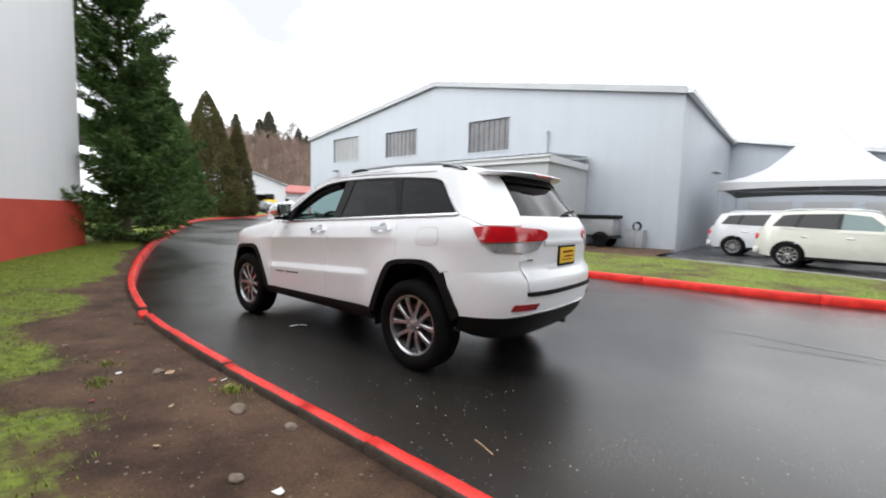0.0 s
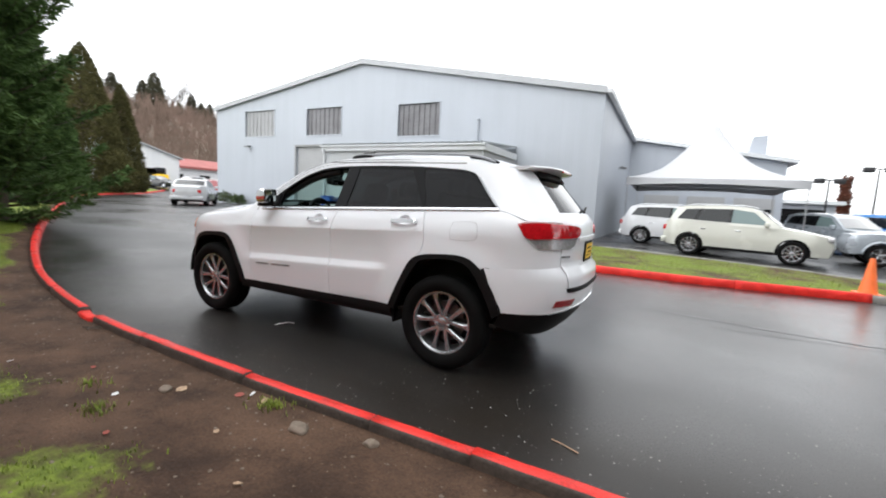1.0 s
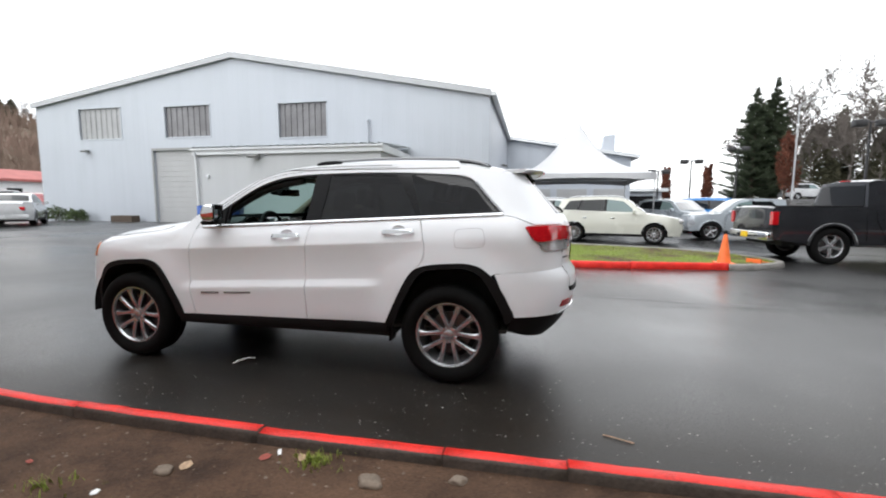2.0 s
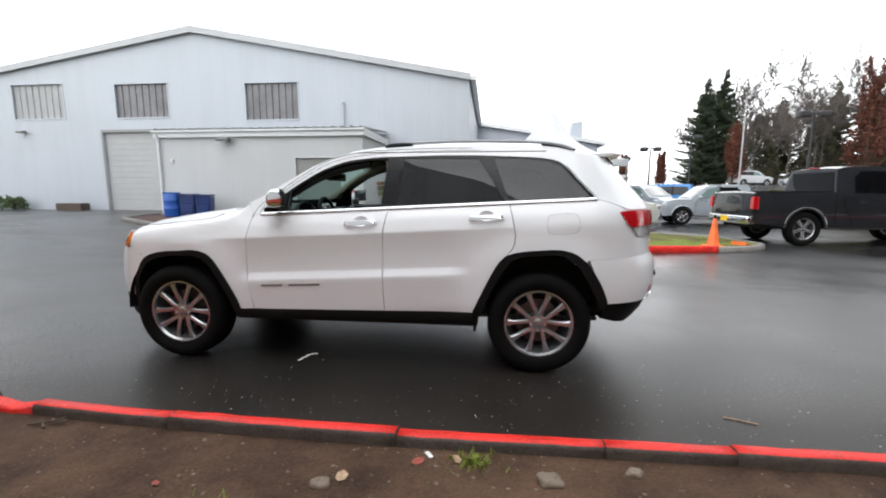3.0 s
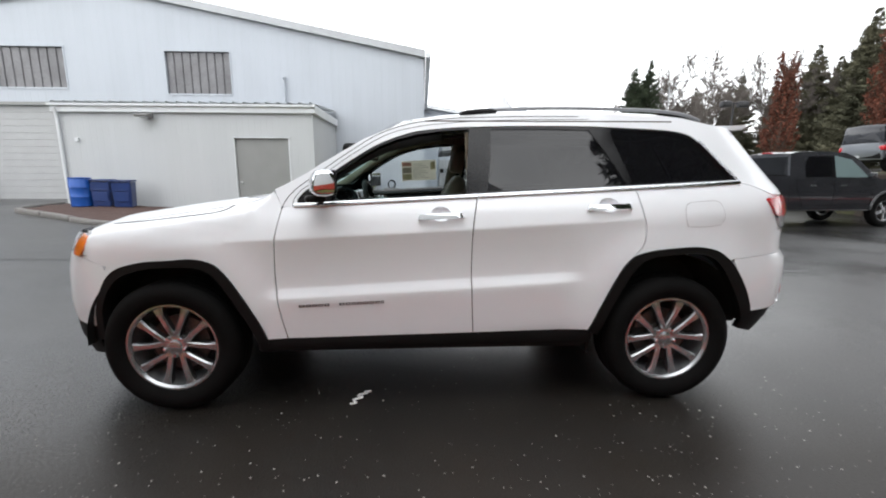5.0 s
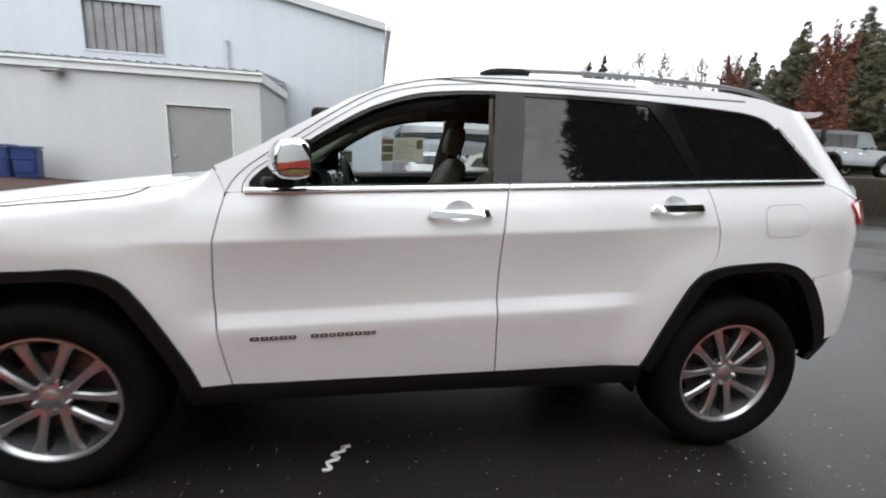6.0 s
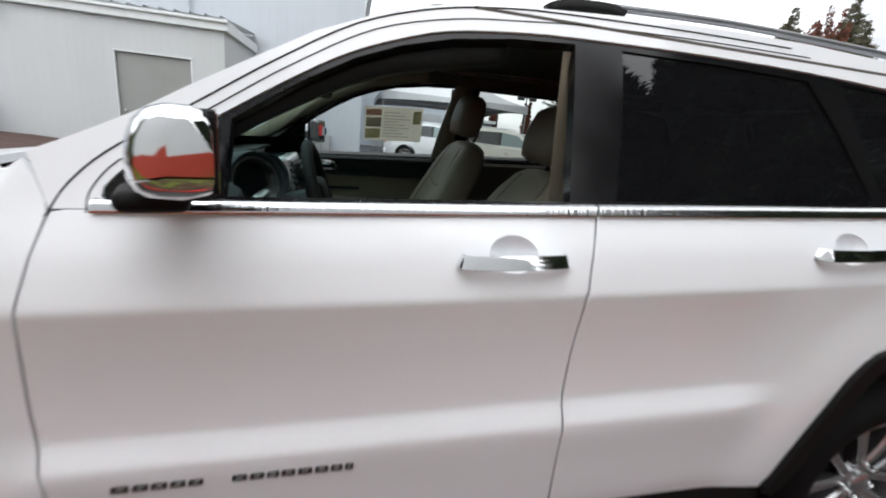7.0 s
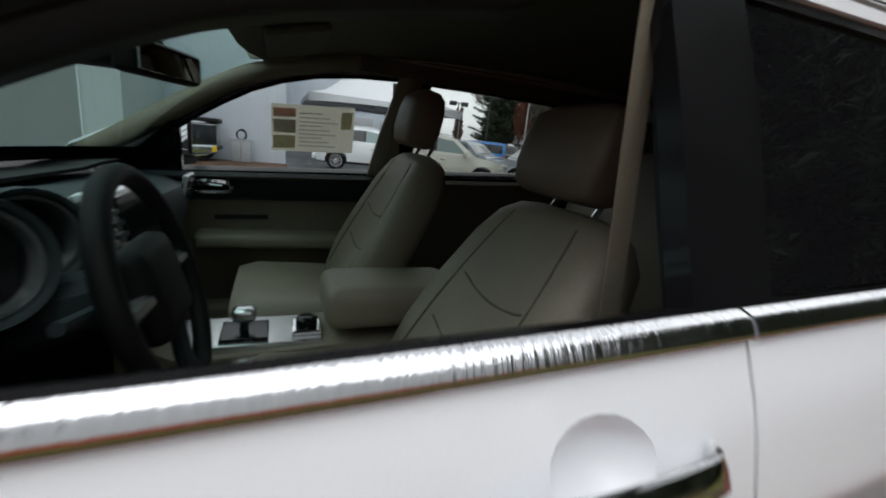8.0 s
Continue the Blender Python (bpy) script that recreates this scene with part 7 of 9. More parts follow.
SHAPES = {
    # low body outline over the top from nose to tail; cabin outline; window outlines; hubs; tyre radius; half width
    "suv": dict(low=[(-2.2, 0.30), (-2.27, 0.55), (-2.25, 0.78), (-2.15, 0.90), (-1.6, 1.02), (-1.05, 1.08), (0.6, 1.14), (1.9, 1.17), (2.18, 1.10), (2.24, 0.85), (2.26, 0.55), (2.18, 0.34)],
                cab=[(-1.12, 1.06), (-0.45, 1.58), (-0.2, 1.66), (0.6, 1.70), (1.5, 1.66), (1.85, 1.60), (2.08, 1.14), (2.0, 1.10)],
                win=[[(-0.78, 1.14), (-0.33, 1.53), (0.22, 1.60), (0.24, 1.16)], [(0.32, 1.16), (0.31, 1.60), (1.08, 1.58), (1.22, 1.19)], [(1.30, 1.20), (1.17, 1.575), (1.58, 1.545), (1.82, 1.21)]], hubs=(-1.38, 1.377), R=0.36, rim=0.245, W=0.92, sill=0.27, bottom=0.30),
    "sedan": dict(low=[(-2.25, 0.25), (-2.38, 0.45), (-2.35, 0.65), (-2.2, 0.75), (-1.6, 0.88), (-1.0, 0.95), (0.6, 1.0), (1.5, 1.06), (2.2, 1.06), (2.36, 0.98), (2.38, 0.6), (2.3, 0.3)],
                  cab=[(-1.05, 0.94), (-0.2, 1.36), (0.1, 1.43), (0.7, 1.44), (1.1, 1.38), (1.72, 1.06), (1.6, 1.0)],
                  win=[[(-0.65, 1.0), (-0.1, 1.33), (0.34, 1.38), (0.36, 1.02)], [(0.42, 1.02), (0.40, 1.38), (0.75, 1.39), (1.2, 1.28), (1.35, 1.06)]], hubs=(-1.42, 1.42), R=0.34, rim=0.23, W=0.91, sill=0.24, bottom=0.26),
    "pickup": dict(low=[(-2.75, 0.42), (-2.86, 0.65), (-2.84, 1.0), (-2.72, 1.14), (-2.2, 1.20), (-1.5, 1.22), (0.95, 1.20), (1.0, 1.285), (2.85, 1.285), (2.92, 1.25), (2.93, 0.75), (2.9, 0.55)],
                   cab=[(-1.62, 1.20), (-0.95, 1.78), (-0.7, 1.87), (0.0, 1.91), (0.75, 1.88), (0.90, 1.84), (1.0, 1.24), (0.9, 1.18)],
                   win=[[(-1.28, 1.26), (-0.84, 1.70), (-0.35, 1.80), (-0.33, 1.26)], [(-0.22, 1.28), (-0.24, 1.78), (0.38, 1.78), (0.53, 1.62), (0.54, 1.28)]], hubs=(-1.90, 1.67), R=0.41, rim=0.26, W=1.00, sill=0.42, bottom=0.45),
    "jeep": dict(low=[(-1.95, 0.50), (-2.0, 0.70), (-1.98, 1.02), (-1.9, 1.06), (-1.2, 1.10), (-0.75, 1.12), (1.95, 1.14), (2.02, 1.1), (2.03, 0.7), (1.98, 0.5)],
                 cab=[(-0.80, 1.10), (-0.45, 1.72), (-0.35, 1.80), (0.8, 1.83), (1.95, 1.80), (1.99, 1.72), (2.0, 1.12), (1.9, 1.08)],
                 win=[[(-0.52, 1.18), (-0.27, 1.66), (0.22, 1.68), (0.24, 1.18)], [(0.34, 1.18), (0.34, 1.68), (0.95, 1.68), (1.0, 1.18)], [(1.1, 1.18), (1.1, 1.68), (1.85, 1.66), (1.86, 1.18)]], hubs=(-1.45, 1.45), R=0.40, rim=0.22, W=0.90, sill=0.45, bottom=0.48),
}


def shell(outline, width, step, holes=()):
    """Two curved sides from a side outline and the skin that joins them over the top and round the ends."""
    bm = bmesh.new()
    v, tris = fill2d(outline, holes, step)
    pair = []
    for sd in (-1, 1):
        vs = [bm.verts.new((p.x, sd * width(p.x, p.y), p.y)) for p in v]
        for t in tris:
            bm.faces.new([vs[i] for i in (t if sd < 0 else t[::-1])])
        pair.append(vs)
    rim = dense(outline, step)
    look_up = {(round(p.x, 4), round(p.y, 4)): i for i, p in enumerate(v)}
    ids = [look_up.get((round(p[0], 4), round(p[1], 4))) for p in rim]
    cx, cz = sum(p[0] for p in rim) / len(rim), sum(p[1] for p in rim) / len(rim)
    rows_ = []
    for i in ids:
        if i is None:
            rows_.append(None)
            continue
        p = v[i]
        w = width(p.x, p.y)
        row = [pair[0][i]]
        for k in (-0.92, -0.6, 0.0, 0.6, 0.92):
            lift = 0.035 * (1 - abs(k) ** 2.5)
            d = Vector((0.3 * (p.x - cx), 0, (p.y - cz) * 2.0)).normalized()
            endl = 2.2 if abs(p.x) > 1.85 else 1.0
            row.append(bm.verts.new((p.x + d.x * lift * endl, k * w, p.y + max(0, d.z) * lift)))
        row.append(pair[1][i])
        rows_.append(row)
    n = len(rows_)
    for a in range(n):
        r0, r1 = rows_[a], rows_[(a + 1) % n]
        if r0 is None or r1 is None:
            continue
        for k in range(6):
            try:
                bm.faces.new((r0[k], r1[k], r1[k + 1], r0[k + 1]))
            except ValueError:
                pass
    bmesh.ops.recalc_face_normals(bm, faces=bm.faces)
    return bm


def parked_vehicle(name, label, shape, paint, m, category="car", group="", fine=False, daylit_front=True, top=None):
    S = SHAPES[shape]
    W = S["W"]

    def width(x, z):
        end = 1 - 0.30 * step01(1.75, 2.35, abs(x)) ** 1.5 if shape in ("suv", "sedan") else 1 - 0.05 * step01(0.88, 1.0, abs(x) / max(abs(p[0]) for p in S["low"]))
        belt = S["cab"][0][1]
        w = W * end
        if z > belt:
            w -= (z - belt) * (0.30 if shape != "jeep" else 0.12) + 0.03
        else:
            w -= 0.05 * step01(belt - 0.25, belt, z) + 0.04 * step01(0.55, 0.3, z)
        return max(0.15, w)

    car = thing(name, m, label, category, group)
    out = [S["low"][0]]
    low = list(S["low"])
    R = S["R"] + 0.07
    bz = S["bottom"]
    arch = []
    for hx in (S["hubs"][1], S["hubs"][0]):
        arch += [(hx + R * math.cos(a), S["R"] + R * math.sin(a)) for a in [math.asin(max(-0.95, (bz - S["R"]) / R)) + (math.pi - 2 * math.asin(max(-0.95, (bz - S["R"]) / R))) * i / 10 for i in range(11)]]
    outline = low + arch
    body = part("body", shell(outline, width, 0.16 if fine else 0.3), paint, car, "", 40)
    part("cabin", shell(S["cab"], width, 0.2 if fine else 0.3), top or paint, car, "", 40)
    for sd in (-1, 1):
        for i, w in enumerate(S["win"]):
            f = lambda u, v, sd=sd: Vector((u, sd * (width(u, v) + 0.006), v))
            part("side_window", panel(w, f, (), 0.25, 0.006, flip=(sd > 0)), M_CAR_GLASS_DAYLIT if (i == 0 and daylit_front) else M_CAR_GLASS, car, "tinted side window")
        for w0, w1 in zip(S["win"], S["win"][1:]):
            f = lambda u, v, sd=sd: Vector((u, sd * (width(u, v) + 0.0035), v))
            part("window_pillar", panel([w0[-1], w1[0], w1[1], w0[-2]], f, (), 0.3, 0.003, flip=(sd > 0)), M_GLOSS_BLACK, car, "black window pillar")
    c = S["cab"]
    for (a, b), nm in (((c[0], c[1]), "windscreen"), ((c[-2], c[-3]), "rear_window")):
        a, b = Vector((a[0], 0, a[1])), Vector((b[0], 0, b[1]))
        a, b = a.lerp(b, 0.12), a.lerp(b, 0.88)
        nn = Vector((a.z - b.z, 0, b.x - a.x)).normalized()
        if nn.x * (a.x - 0.3) < 0:
            nn = -nn
        bm = bmesh.new()
        rows2 = []
        for t in (0, 0.5, 1):
            p = a.lerp(b, t) + nn * 0.045
            w = width(p.x, p.z) - 0.08
            rows2.append([bm.verts.new((p.x - nn.x * 0.03 * abs(k) ** 2.5, k * w, p.z - nn.z * 0.03 * abs(k) ** 2.5)) for k in (-1, -0.5, 0, 0.5, 1)])
        for r0, r1 in zip(rows2, rows2[1:]):
            for k in range(4):
                bm.faces.new((r0[k], r0[k + 1], r1[k + 1], r1[k]))
        part(nm, bm, M_CAR_GLASS, car, "", 60)
    xt, xn = max(p[0] for p in low), min(p[0] for p in low)
    belt = c[0][1]
    for sd in (-1, 1):
        y = sd * (width(xt, belt - 0.2) - 0.09)
        if shape == "pickup":
            part("tail_lamp", box((xt - 0.10, min(sd * (W - 0.13), sd * (W + 0.006)), 0.88), (xt + 0.035, max(sd * (W - 0.13), sd * (W + 0.006)), 1.18), 0.015), M_RED_LENS, car, "red tail lamp")
        else:
            part("tail_lamp", rounded_block((xt - 0.22, y - 0.12, belt - 0.26), (xt + 0.015, y + 0.14 if sd > 0 else y + 0.12, belt - 0.08), 0.03, 2), M_RED_LENS, car, "red tail lamp", 60)
        part("headlamp", rounded_block((xn - 0.01, sd * (W - 0.30) - 0.13, belt - 0.30), (xn + 0.32, sd * (W - 0.30) + 0.13, belt - 0.16), 0.03, 2), M_CLEAR_LENS, car, "clear headlamp", 60)
        xm = c[0][0] + 0.42
        part("wing_mirror", rounded_block((xm - 0.06, sd * (W + 0.10) - 0.09, belt + 0.02), (xm + 0.05, sd * (W + 0.10) + 0.09, belt + 0.18), 0.03, 2), paint, car, "", 60)
        for i, w in enumerate(S["win"][:2]):
            x = max(p[0] for p in w) - 0.2
            part("door_handle", box((x - 0.10, sd * (W - 0.022) - 0.018, belt - 0.16), (x + 0.06, sd * (W - 0.022) + 0.018, belt - 0.125), 0.006), M_CHROME, car)
        part("sill", box((S["hubs"][0] + R, min(sd * (W - 0.12), sd * (W - 0.02)), S["sill"]), (S["hubs"][1] - R, max(sd * (W - 0.12), sd * (W - 0.02)), S["sill"] + 0.08), 0.015), M_CHROME if shape == "pickup" else M_BLACK, car)
    part("rear_bumper", rounded_block((xt - 0.12, -W + 0.10, S["bottom"] + 0.06), (xt + (0.10 if shape == "pickup" else 0.03), W - 0.10, S["bottom"] + 0.26), 0.04, 2), M_CHROME if shape == "pickup" else (M_BLACK if shape == "jeep" else paint), car, "", 60)
    part("number_plate", box((xt + (0.10 if shape == "pickup" else 0.04), -0.25, S["bottom"] + 0.10), (xt + (0.115 if shape == "pickup" else 0.055), 0.05, S["bottom"] + 0.24)), M_YELLOW if shape == "pickup" else M_TRIM, car, "dealer card")
    part("underbody", box((xn + 0.3, -W + 0.2, S["bottom"] - 0.05), (xt - 0.3, W - 0.2, S["bottom"] + 0.14)), M_LINER, car)
    if shape == "pickup":
        part("brake_lamp", box((0.86, -0.16, 1.875), (0.91, 0.16, 1.900), 0.006), M_RED_LENS, car, "red high brake lamp")
        for sd in (-1, 1):
            for way in ([(-1.42, 1.20), (-1.40, 0.85), (-1.36, 0.55)], [(-0.28, 1.22), (-0.28, 0.85), (-0.26, 0.52)], [(0.80, 1.22), (0.80, 1.0), (0.62, 0.62), (0.60, 0.52)], [(1.0, 1.26), (1.0, 0.9), (0.98, 0.55)]):
                part("shut_line", tube([(x, sd * (width(x, z) + 0.001), z) for x, z in way], 0.006, 5), M_RUBBER, car)
        part("bed_cover", box((1.04, -0.90, 1.262), (2.84, 0.90, 1.318), 0.01), M_BLACK, car, "black bed cover")
        part("emblem", lathe([(0, 0.004), (0.07, 0.003), (0.075, 0)], 16, Matrix.Translation((xt + 0.04, 0.0, 1.08)) @ Matrix.Rotation(radians(90), 4, "Y")), M_CHROME, car)
        for hx in S["hubs"]:
            for sd in (-1, 1):
                ring = [Vector((hx + (R + 0.02) * math.cos(a), sd * (W - 0.01), S["R"] + (R + 0.02) * math.sin(a))) for a in [0.05 + (math.pi - 0.1) * i / 14 for i in range(15)]]
                bm = bmesh.new()
                add_sweep(bm, ring, [(-0.03, -0.02), (0.03, -0.02), (0.03, 0.02), (-0.03, 0.02)], up=Vector((0, 1, 0)))
                part("arch_lip", bm, paint, car, "", 40)
    if shape == "jeep" and fine:
        for hx in S["hubs"]:
            for sd in (-1, 1):
                ring = [Vector((hx + (R + 0.04) * math.cos(a), sd * (W + 0.03), S["R"] + (R + 0.02) * math.sin(a))) for a in [0.15 + (math.pi - 0.3) * i / 12 for i in range(13)]]
                bm = bmesh.new()
                add_sweep(bm, ring, [(-0.08, -0.03), (0.08, -0.03), (0.08, 0.03), (-0.08, 0.03)], up=Vector((0, 1, 0)))
                part("wheel_flare", bm, M_BLACK, car, "black wheel flare", 40)
    if shape == "suv":
        for sd in (-1, 1):
            part("roof_rail", tube([(-0.3, sd * (width(0, 1.66) - 0.08), 1.69), (0, sd * (width(0, 1.68) - 0.08), 1.735), (1.3, sd * (width(1.3, 1.66) - 0.08), 1.725), (1.6, sd * (width(1.6, 1.64) - 0.08), 1.67)], 0.016, 6), M_ALLOY, car)
    for hx in S["hubs"]:
        for sd in (-1, 1):
            hub = Vector((hx, sd * (W - 0.135), S["R"]))
            if fine:
                wheel_parts(car, hub, sd, S["R"], S["rim"], 0.25, M_ALLOY, 5, shape != "pickup")
            else:
                wm = Matrix.Translation(hub) @ Matrix.Rotation(radians(90) * (1 if sd < 0 else -1), 4, "X")
                w = part("wheel", lathe([(S["rim"], 0.10), (S["R"] - 0.03, 0.12), (S["R"], 0.08), (S["R"], -0.08), (S["R"] - 0.03, -0.12), (S["rim"], -0.1)], 28, wm), M_RUBBER, car, "", 50)
                part("rim", lathe([(S["rim"], 0.09), (S["rim"] * 0.9, 0.085), (S["rim"] * 0.8, 0.03), (S["rim"] * 0.3, 0.04), (0, 0.055)], 10, wm), M_ALLOY, w)
    return car


def heading(x, y, deg, z=None):
    """Pose of a vehicle whose nose points along deg (0: east); built nose to the west."""
    return Matrix.Translation((x, y, lie(x, y) if z is None else z)) @ Matrix.Rotation(radians(deg + 180), 4, "Z")


def behind(px, py, ang, along_, across):
    a = radians(ang)
    return px + along_ * math.cos(a) - across * math.sin(a), py + along_ * math.sin(a) + across * math.cos(a)


# compact cream SUV: rear axle outer face near (3.64, 12.81)
ax, ay = behind(3.64, 12.81, -13.9, 1.377, 0.90)
parked_vehicle("parked_car", "cream-white compact sport utility car on wet lot", "suv", M_CREAM, heading(ax, ay, -13.9), "car", "parked cars", True)
ax, ay = behind(1.93, 16.3, -4, 1.377, 0.90)
parked_vehicle("parked_car", "white sport utility car under the tent edge", "suv", M_WHITE_CAR, heading(ax, ay, -4), "car", "parked cars", True)
parked_vehicle("pickup_truck", "dark grey crew-cab pickup truck with chrome bumper", "pickup", M_GREY_TRUCK, heading(8.95 + 1.67, 7.7 + 0.90, 2.0) @ Matrix.Diagonal((1, 1, 1.06, 1)), "truck", "", True)
parked_vehicle("pickup_truck", "silver pickup truck parked beside a dark one", "pickup", M_SILVER_CAR, heading(10.75, 15.2, 174) @ Matrix.Scale(0.87, 4), "truck", "", True)
parked_vehicle("parked_car", "bright blue off-road car in the lot", "jeep", M_BLUE_CAR, heading(11.6, 24.5, 150), "car", "parked cars")
parked_vehicle("parked_car", "silver sport utility car beside the tent", "suv", M_SILVER_CAR, heading(9.6, 20.8, -60), "car", "parked cars")
row = [("black boxy off-road car in a row", M_BLACK_CAR), ("dark red boxy off-road car in a row", M_RED_CAR), ("black boxy off-road car in a row", M_BLACK_CAR), ("dark grey boxy off-road car in a row", M_GREY_TRUCK)]
for i, (lab, pt) in enumerate(row):
    parked_vehicle("parked_car", lab, "jeep", pt, heading(12.0 + i * 2.0, 33.0 - i * 0.45, 250), "car", "parked off-road cars")
parked_vehicle("parked_car", "grey off-road car with dark hard top on a bank", "jeep", M_MID_CAR, heading(19.4, 13.2, 0, 1.5), "car", "", True, top=M_GREY_TRUCK)
terrace = part("ground_terrace", box((14.3, 10.06, -0.1), (34, 18, 1.5), 0.05), mat("damp_turf", (0.075, 0.085, 0.03), 0.9, 0, 0.5, 1.5, 30, 0.6, 25, other=(0.055, 0.045, 0.03)), None, "raised turf terrace beside the lot")
tagged(terrace, "", "ground", "", "structure")
retain = thing("retaining_wall", Matrix(), "dark damp stone retaining wall below the bank", "wall", "", "structure")
for i in range(13):
    part("wall_block", box((14.2 + i * 1.5, 9.8 + 0.02 * (i % 3), -0.2), (15.68 + i * 1.5, 10.05, 1.44 + 0.03 * (i % 2)), 0.03), M_MUD, retain)
for i, (x, y, pt, lab) in enumerate(((30.5, 48.5, M_WHITE_CAR, "white car on the far bank"), (35.5, 47, M_SILVER_CAR, "silver car on the far bank"), (41.0, 44, M_WHITE_CAR, "white car on the far bank"))):
    parked_vehicle("parked_car", lab + " under bare trees", "sedan" if i % 2 else "suv", pt, heading(x, y, 10 + 160 * (i % 2)), "car", "cars on the far bank")
parked_vehicle("parked_car", "white saloon car standing near the warehouse corner", "sedan", M_WHITE_CAR, heading(-21.7, 11.4, 138), "car", "parked cars", True)
parked_vehicle("parked_car", "dark saloon car parked before a far garage", "sedan", M_BLACK_CAR, heading(-52.0, 25.5, 20), "car", "parked cars")
parked_vehicle("parked_car", "dark red car behind the white saloon", "suv", M_RED_CAR, heading(-31.5, 19.4, 130), "car", "parked cars")

# ---- frame tent ----
tent = thing("canopy_tent", Matrix.Translation((4.45, 21.75, 0)), "white peaked fabric canopy tent on white poles", "tent")
TE, TW, TP = 2.96, 3.45, 6.08
bm = bmesh.new()
n = 40
rings = []
for k in range(11):
    q = k / 10
    z = TE + (TP - TE) * (0.42 * q + 0.58 * q ** 2.4)
    rr = TW * (1 - q) + 0.10 * q
    ring = []
    for i in range(n):
        a = 2 * math.pi * i / n + math.pi / 4
        sq = 1 / max(abs(math.cos(a)), abs(math.sin(a)))
        rnd = 1 * q + sq * (1 - q)
        sag = -0.06 * math.sin(math.pi * q) * abs(math.sin(2 * a))
        ring.append(bm.verts.new((rr * rnd * math.cos(a), rr * rnd * math.sin(a), z + sag)))
    rings.append(ring)
for a, b in zip(rings, rings[1:]):
    for i in range(n):
        bm.faces.new((a[i], a[(i + 1) % n], b[(i + 1) % n], b[i]))
bm.faces.new(rings[-1])
part("canopy", bm, M_TENT, tent, "taut white canopy", 40)
bm = bmesh.new()
va, vb = [], []
for i in range(n):
    a = 2 * math.pi * i / n + math.pi / 4
    sq = TW / max(abs(math.cos(a)), abs(math.sin(a)))
    x, y = sq * math.cos(a), sq * math.sin(a)
    va.append(bm.verts.new((x * 1.002, y * 1.002, TE + 0.005)))
    vb.append(bm.verts.new((x * 1.004, y * 1.004, TE - 0.36 + 0.14 * (1 - (max(abs(x), abs(y)) and (min(abs(x), abs(y)) / TW)) ** 2))))
for i in range(n):
    bm.faces.new((va[i], vb[i], vb[(i + 1) % n], va[(i + 1) % n]))
part("valance", bm, M_TENT, tent, "curved white valance", 30)
for sx in (-1, 1):
    for sy in (-1, 1):
        leg = part("pole", tube([(sx * (TW - 0.06), sy * (TW - 0.06), 0), (sx * (TW - 0.06), sy * (TW - 0.06), TE)], 0.025, 10), M_GALV, tent)
        part("foot", box((sx * (TW - 0.06) - 0.12, sy * (TW - 0.06) - 0.12, 0.0), (sx * (TW - 0.06) + 0.12, sy * (TW - 0.06) + 0.12, 0.015)), M_GALV, leg)
part("centre_mast", tube([(0, 0, TE - 0.3), (0, 0, TP + 0.05)], 0.035, 8), M_GALV, tent)
for sx in (-1, 1):
    part("cross_cable", tube([(-TW, -TW * sx, TE - 0.05), (0, 0, TE - 0.3), (TW, TW * sx, TE - 0.05)], 0.012, 6), M_GALV, tent)

# ---- north wing behind the tent ----
wing_b = thing("low_wing_building", Matrix(), "pale grey low wing with roll-up doors and dark windows", "building")
part("wall", wall_sheet([(-1.2, -0.2), (9.2, -0.2), (9.2, 4.95), (-1.2, 6.68)], [], 30.2, 30.45), M_SIDING, wing_b)
part("wall", box((9.0, 30.46, -0.2), (9.2, 44, 4.9)), M_SIDING, wing_b)
part("fascia", prism([(0.0, 6.45), (9.7, 4.83), (9.7, 5.08), (0.0, 6.70)], 29.8, 44), M_TRIM, wing_b, "white sloping roof edge")
part("roof_block", prism([(7.0, 5.0), (8.1, 5.0), (8.05, 6.68), (7.3, 6.62)], 30.5, 31.6), M_SIDING, wing_b)
for i, x in enumerate((1.2, 3.9, 6.6)):
    d = part("roll_door", box((x, 30.12, -0.1), (x + 2.2, 30.196, 2.6), 0.01), M_ROLLDOOR, wing_b, "white sectional door")
    for j in range(4):
        part("door_window", box((x + 0.12 + j * 0.52, 30.09, 1.62), (x + 0.52 + j * 0.52, 30.118, 1.92), 0.01), M_GLOSS_BLACK, d, "dark door window")
showroom = thing("showroom_building", Matrix(), "white flat-roofed low building in the far lot", "building")
part("wall", box((10.5, 58, -0.2), (19, 66, 3.2)), M_SIDING, showroom)
part("roof_edge", box((10.0, 57.2, 3.2), (19.6, 66.5, 3.6), 0.03), M_TRIM, showroom)
part("window_band", box((11.2, 57.95, 0.6), (18.2, 57.998, 2.6)), M_GLOSS_BLACK, showroom)

# ---- traffic cones on the grass nose ----
def cone(x, y, z, m=None):
    c = thing("traffic_cone", Matrix.Translation((x, y, z)) @ (m or Matrix()), "bright orange plastic traffic cone with black tip", "cone", "traffic cones")
    part("base", box((-0.18, -0.18, 0), (0.18, 0.18, 0.03), 0.012), M_ORANGE, c)
    part("body", lathe([(0.14, 0.03), (0.13, 0.05), (0.028, 0.70), (0.022, 0.72), (0.0, 0.72)], 24), M_ORANGE, c, "", 50)
    part("tip", lathe([(0.036, 0.66), (0.030, 0.70), (0.026, 0.735), (0, 0.74)], 16), M_BLACK, c, "black rubber tip", 40)
    return c


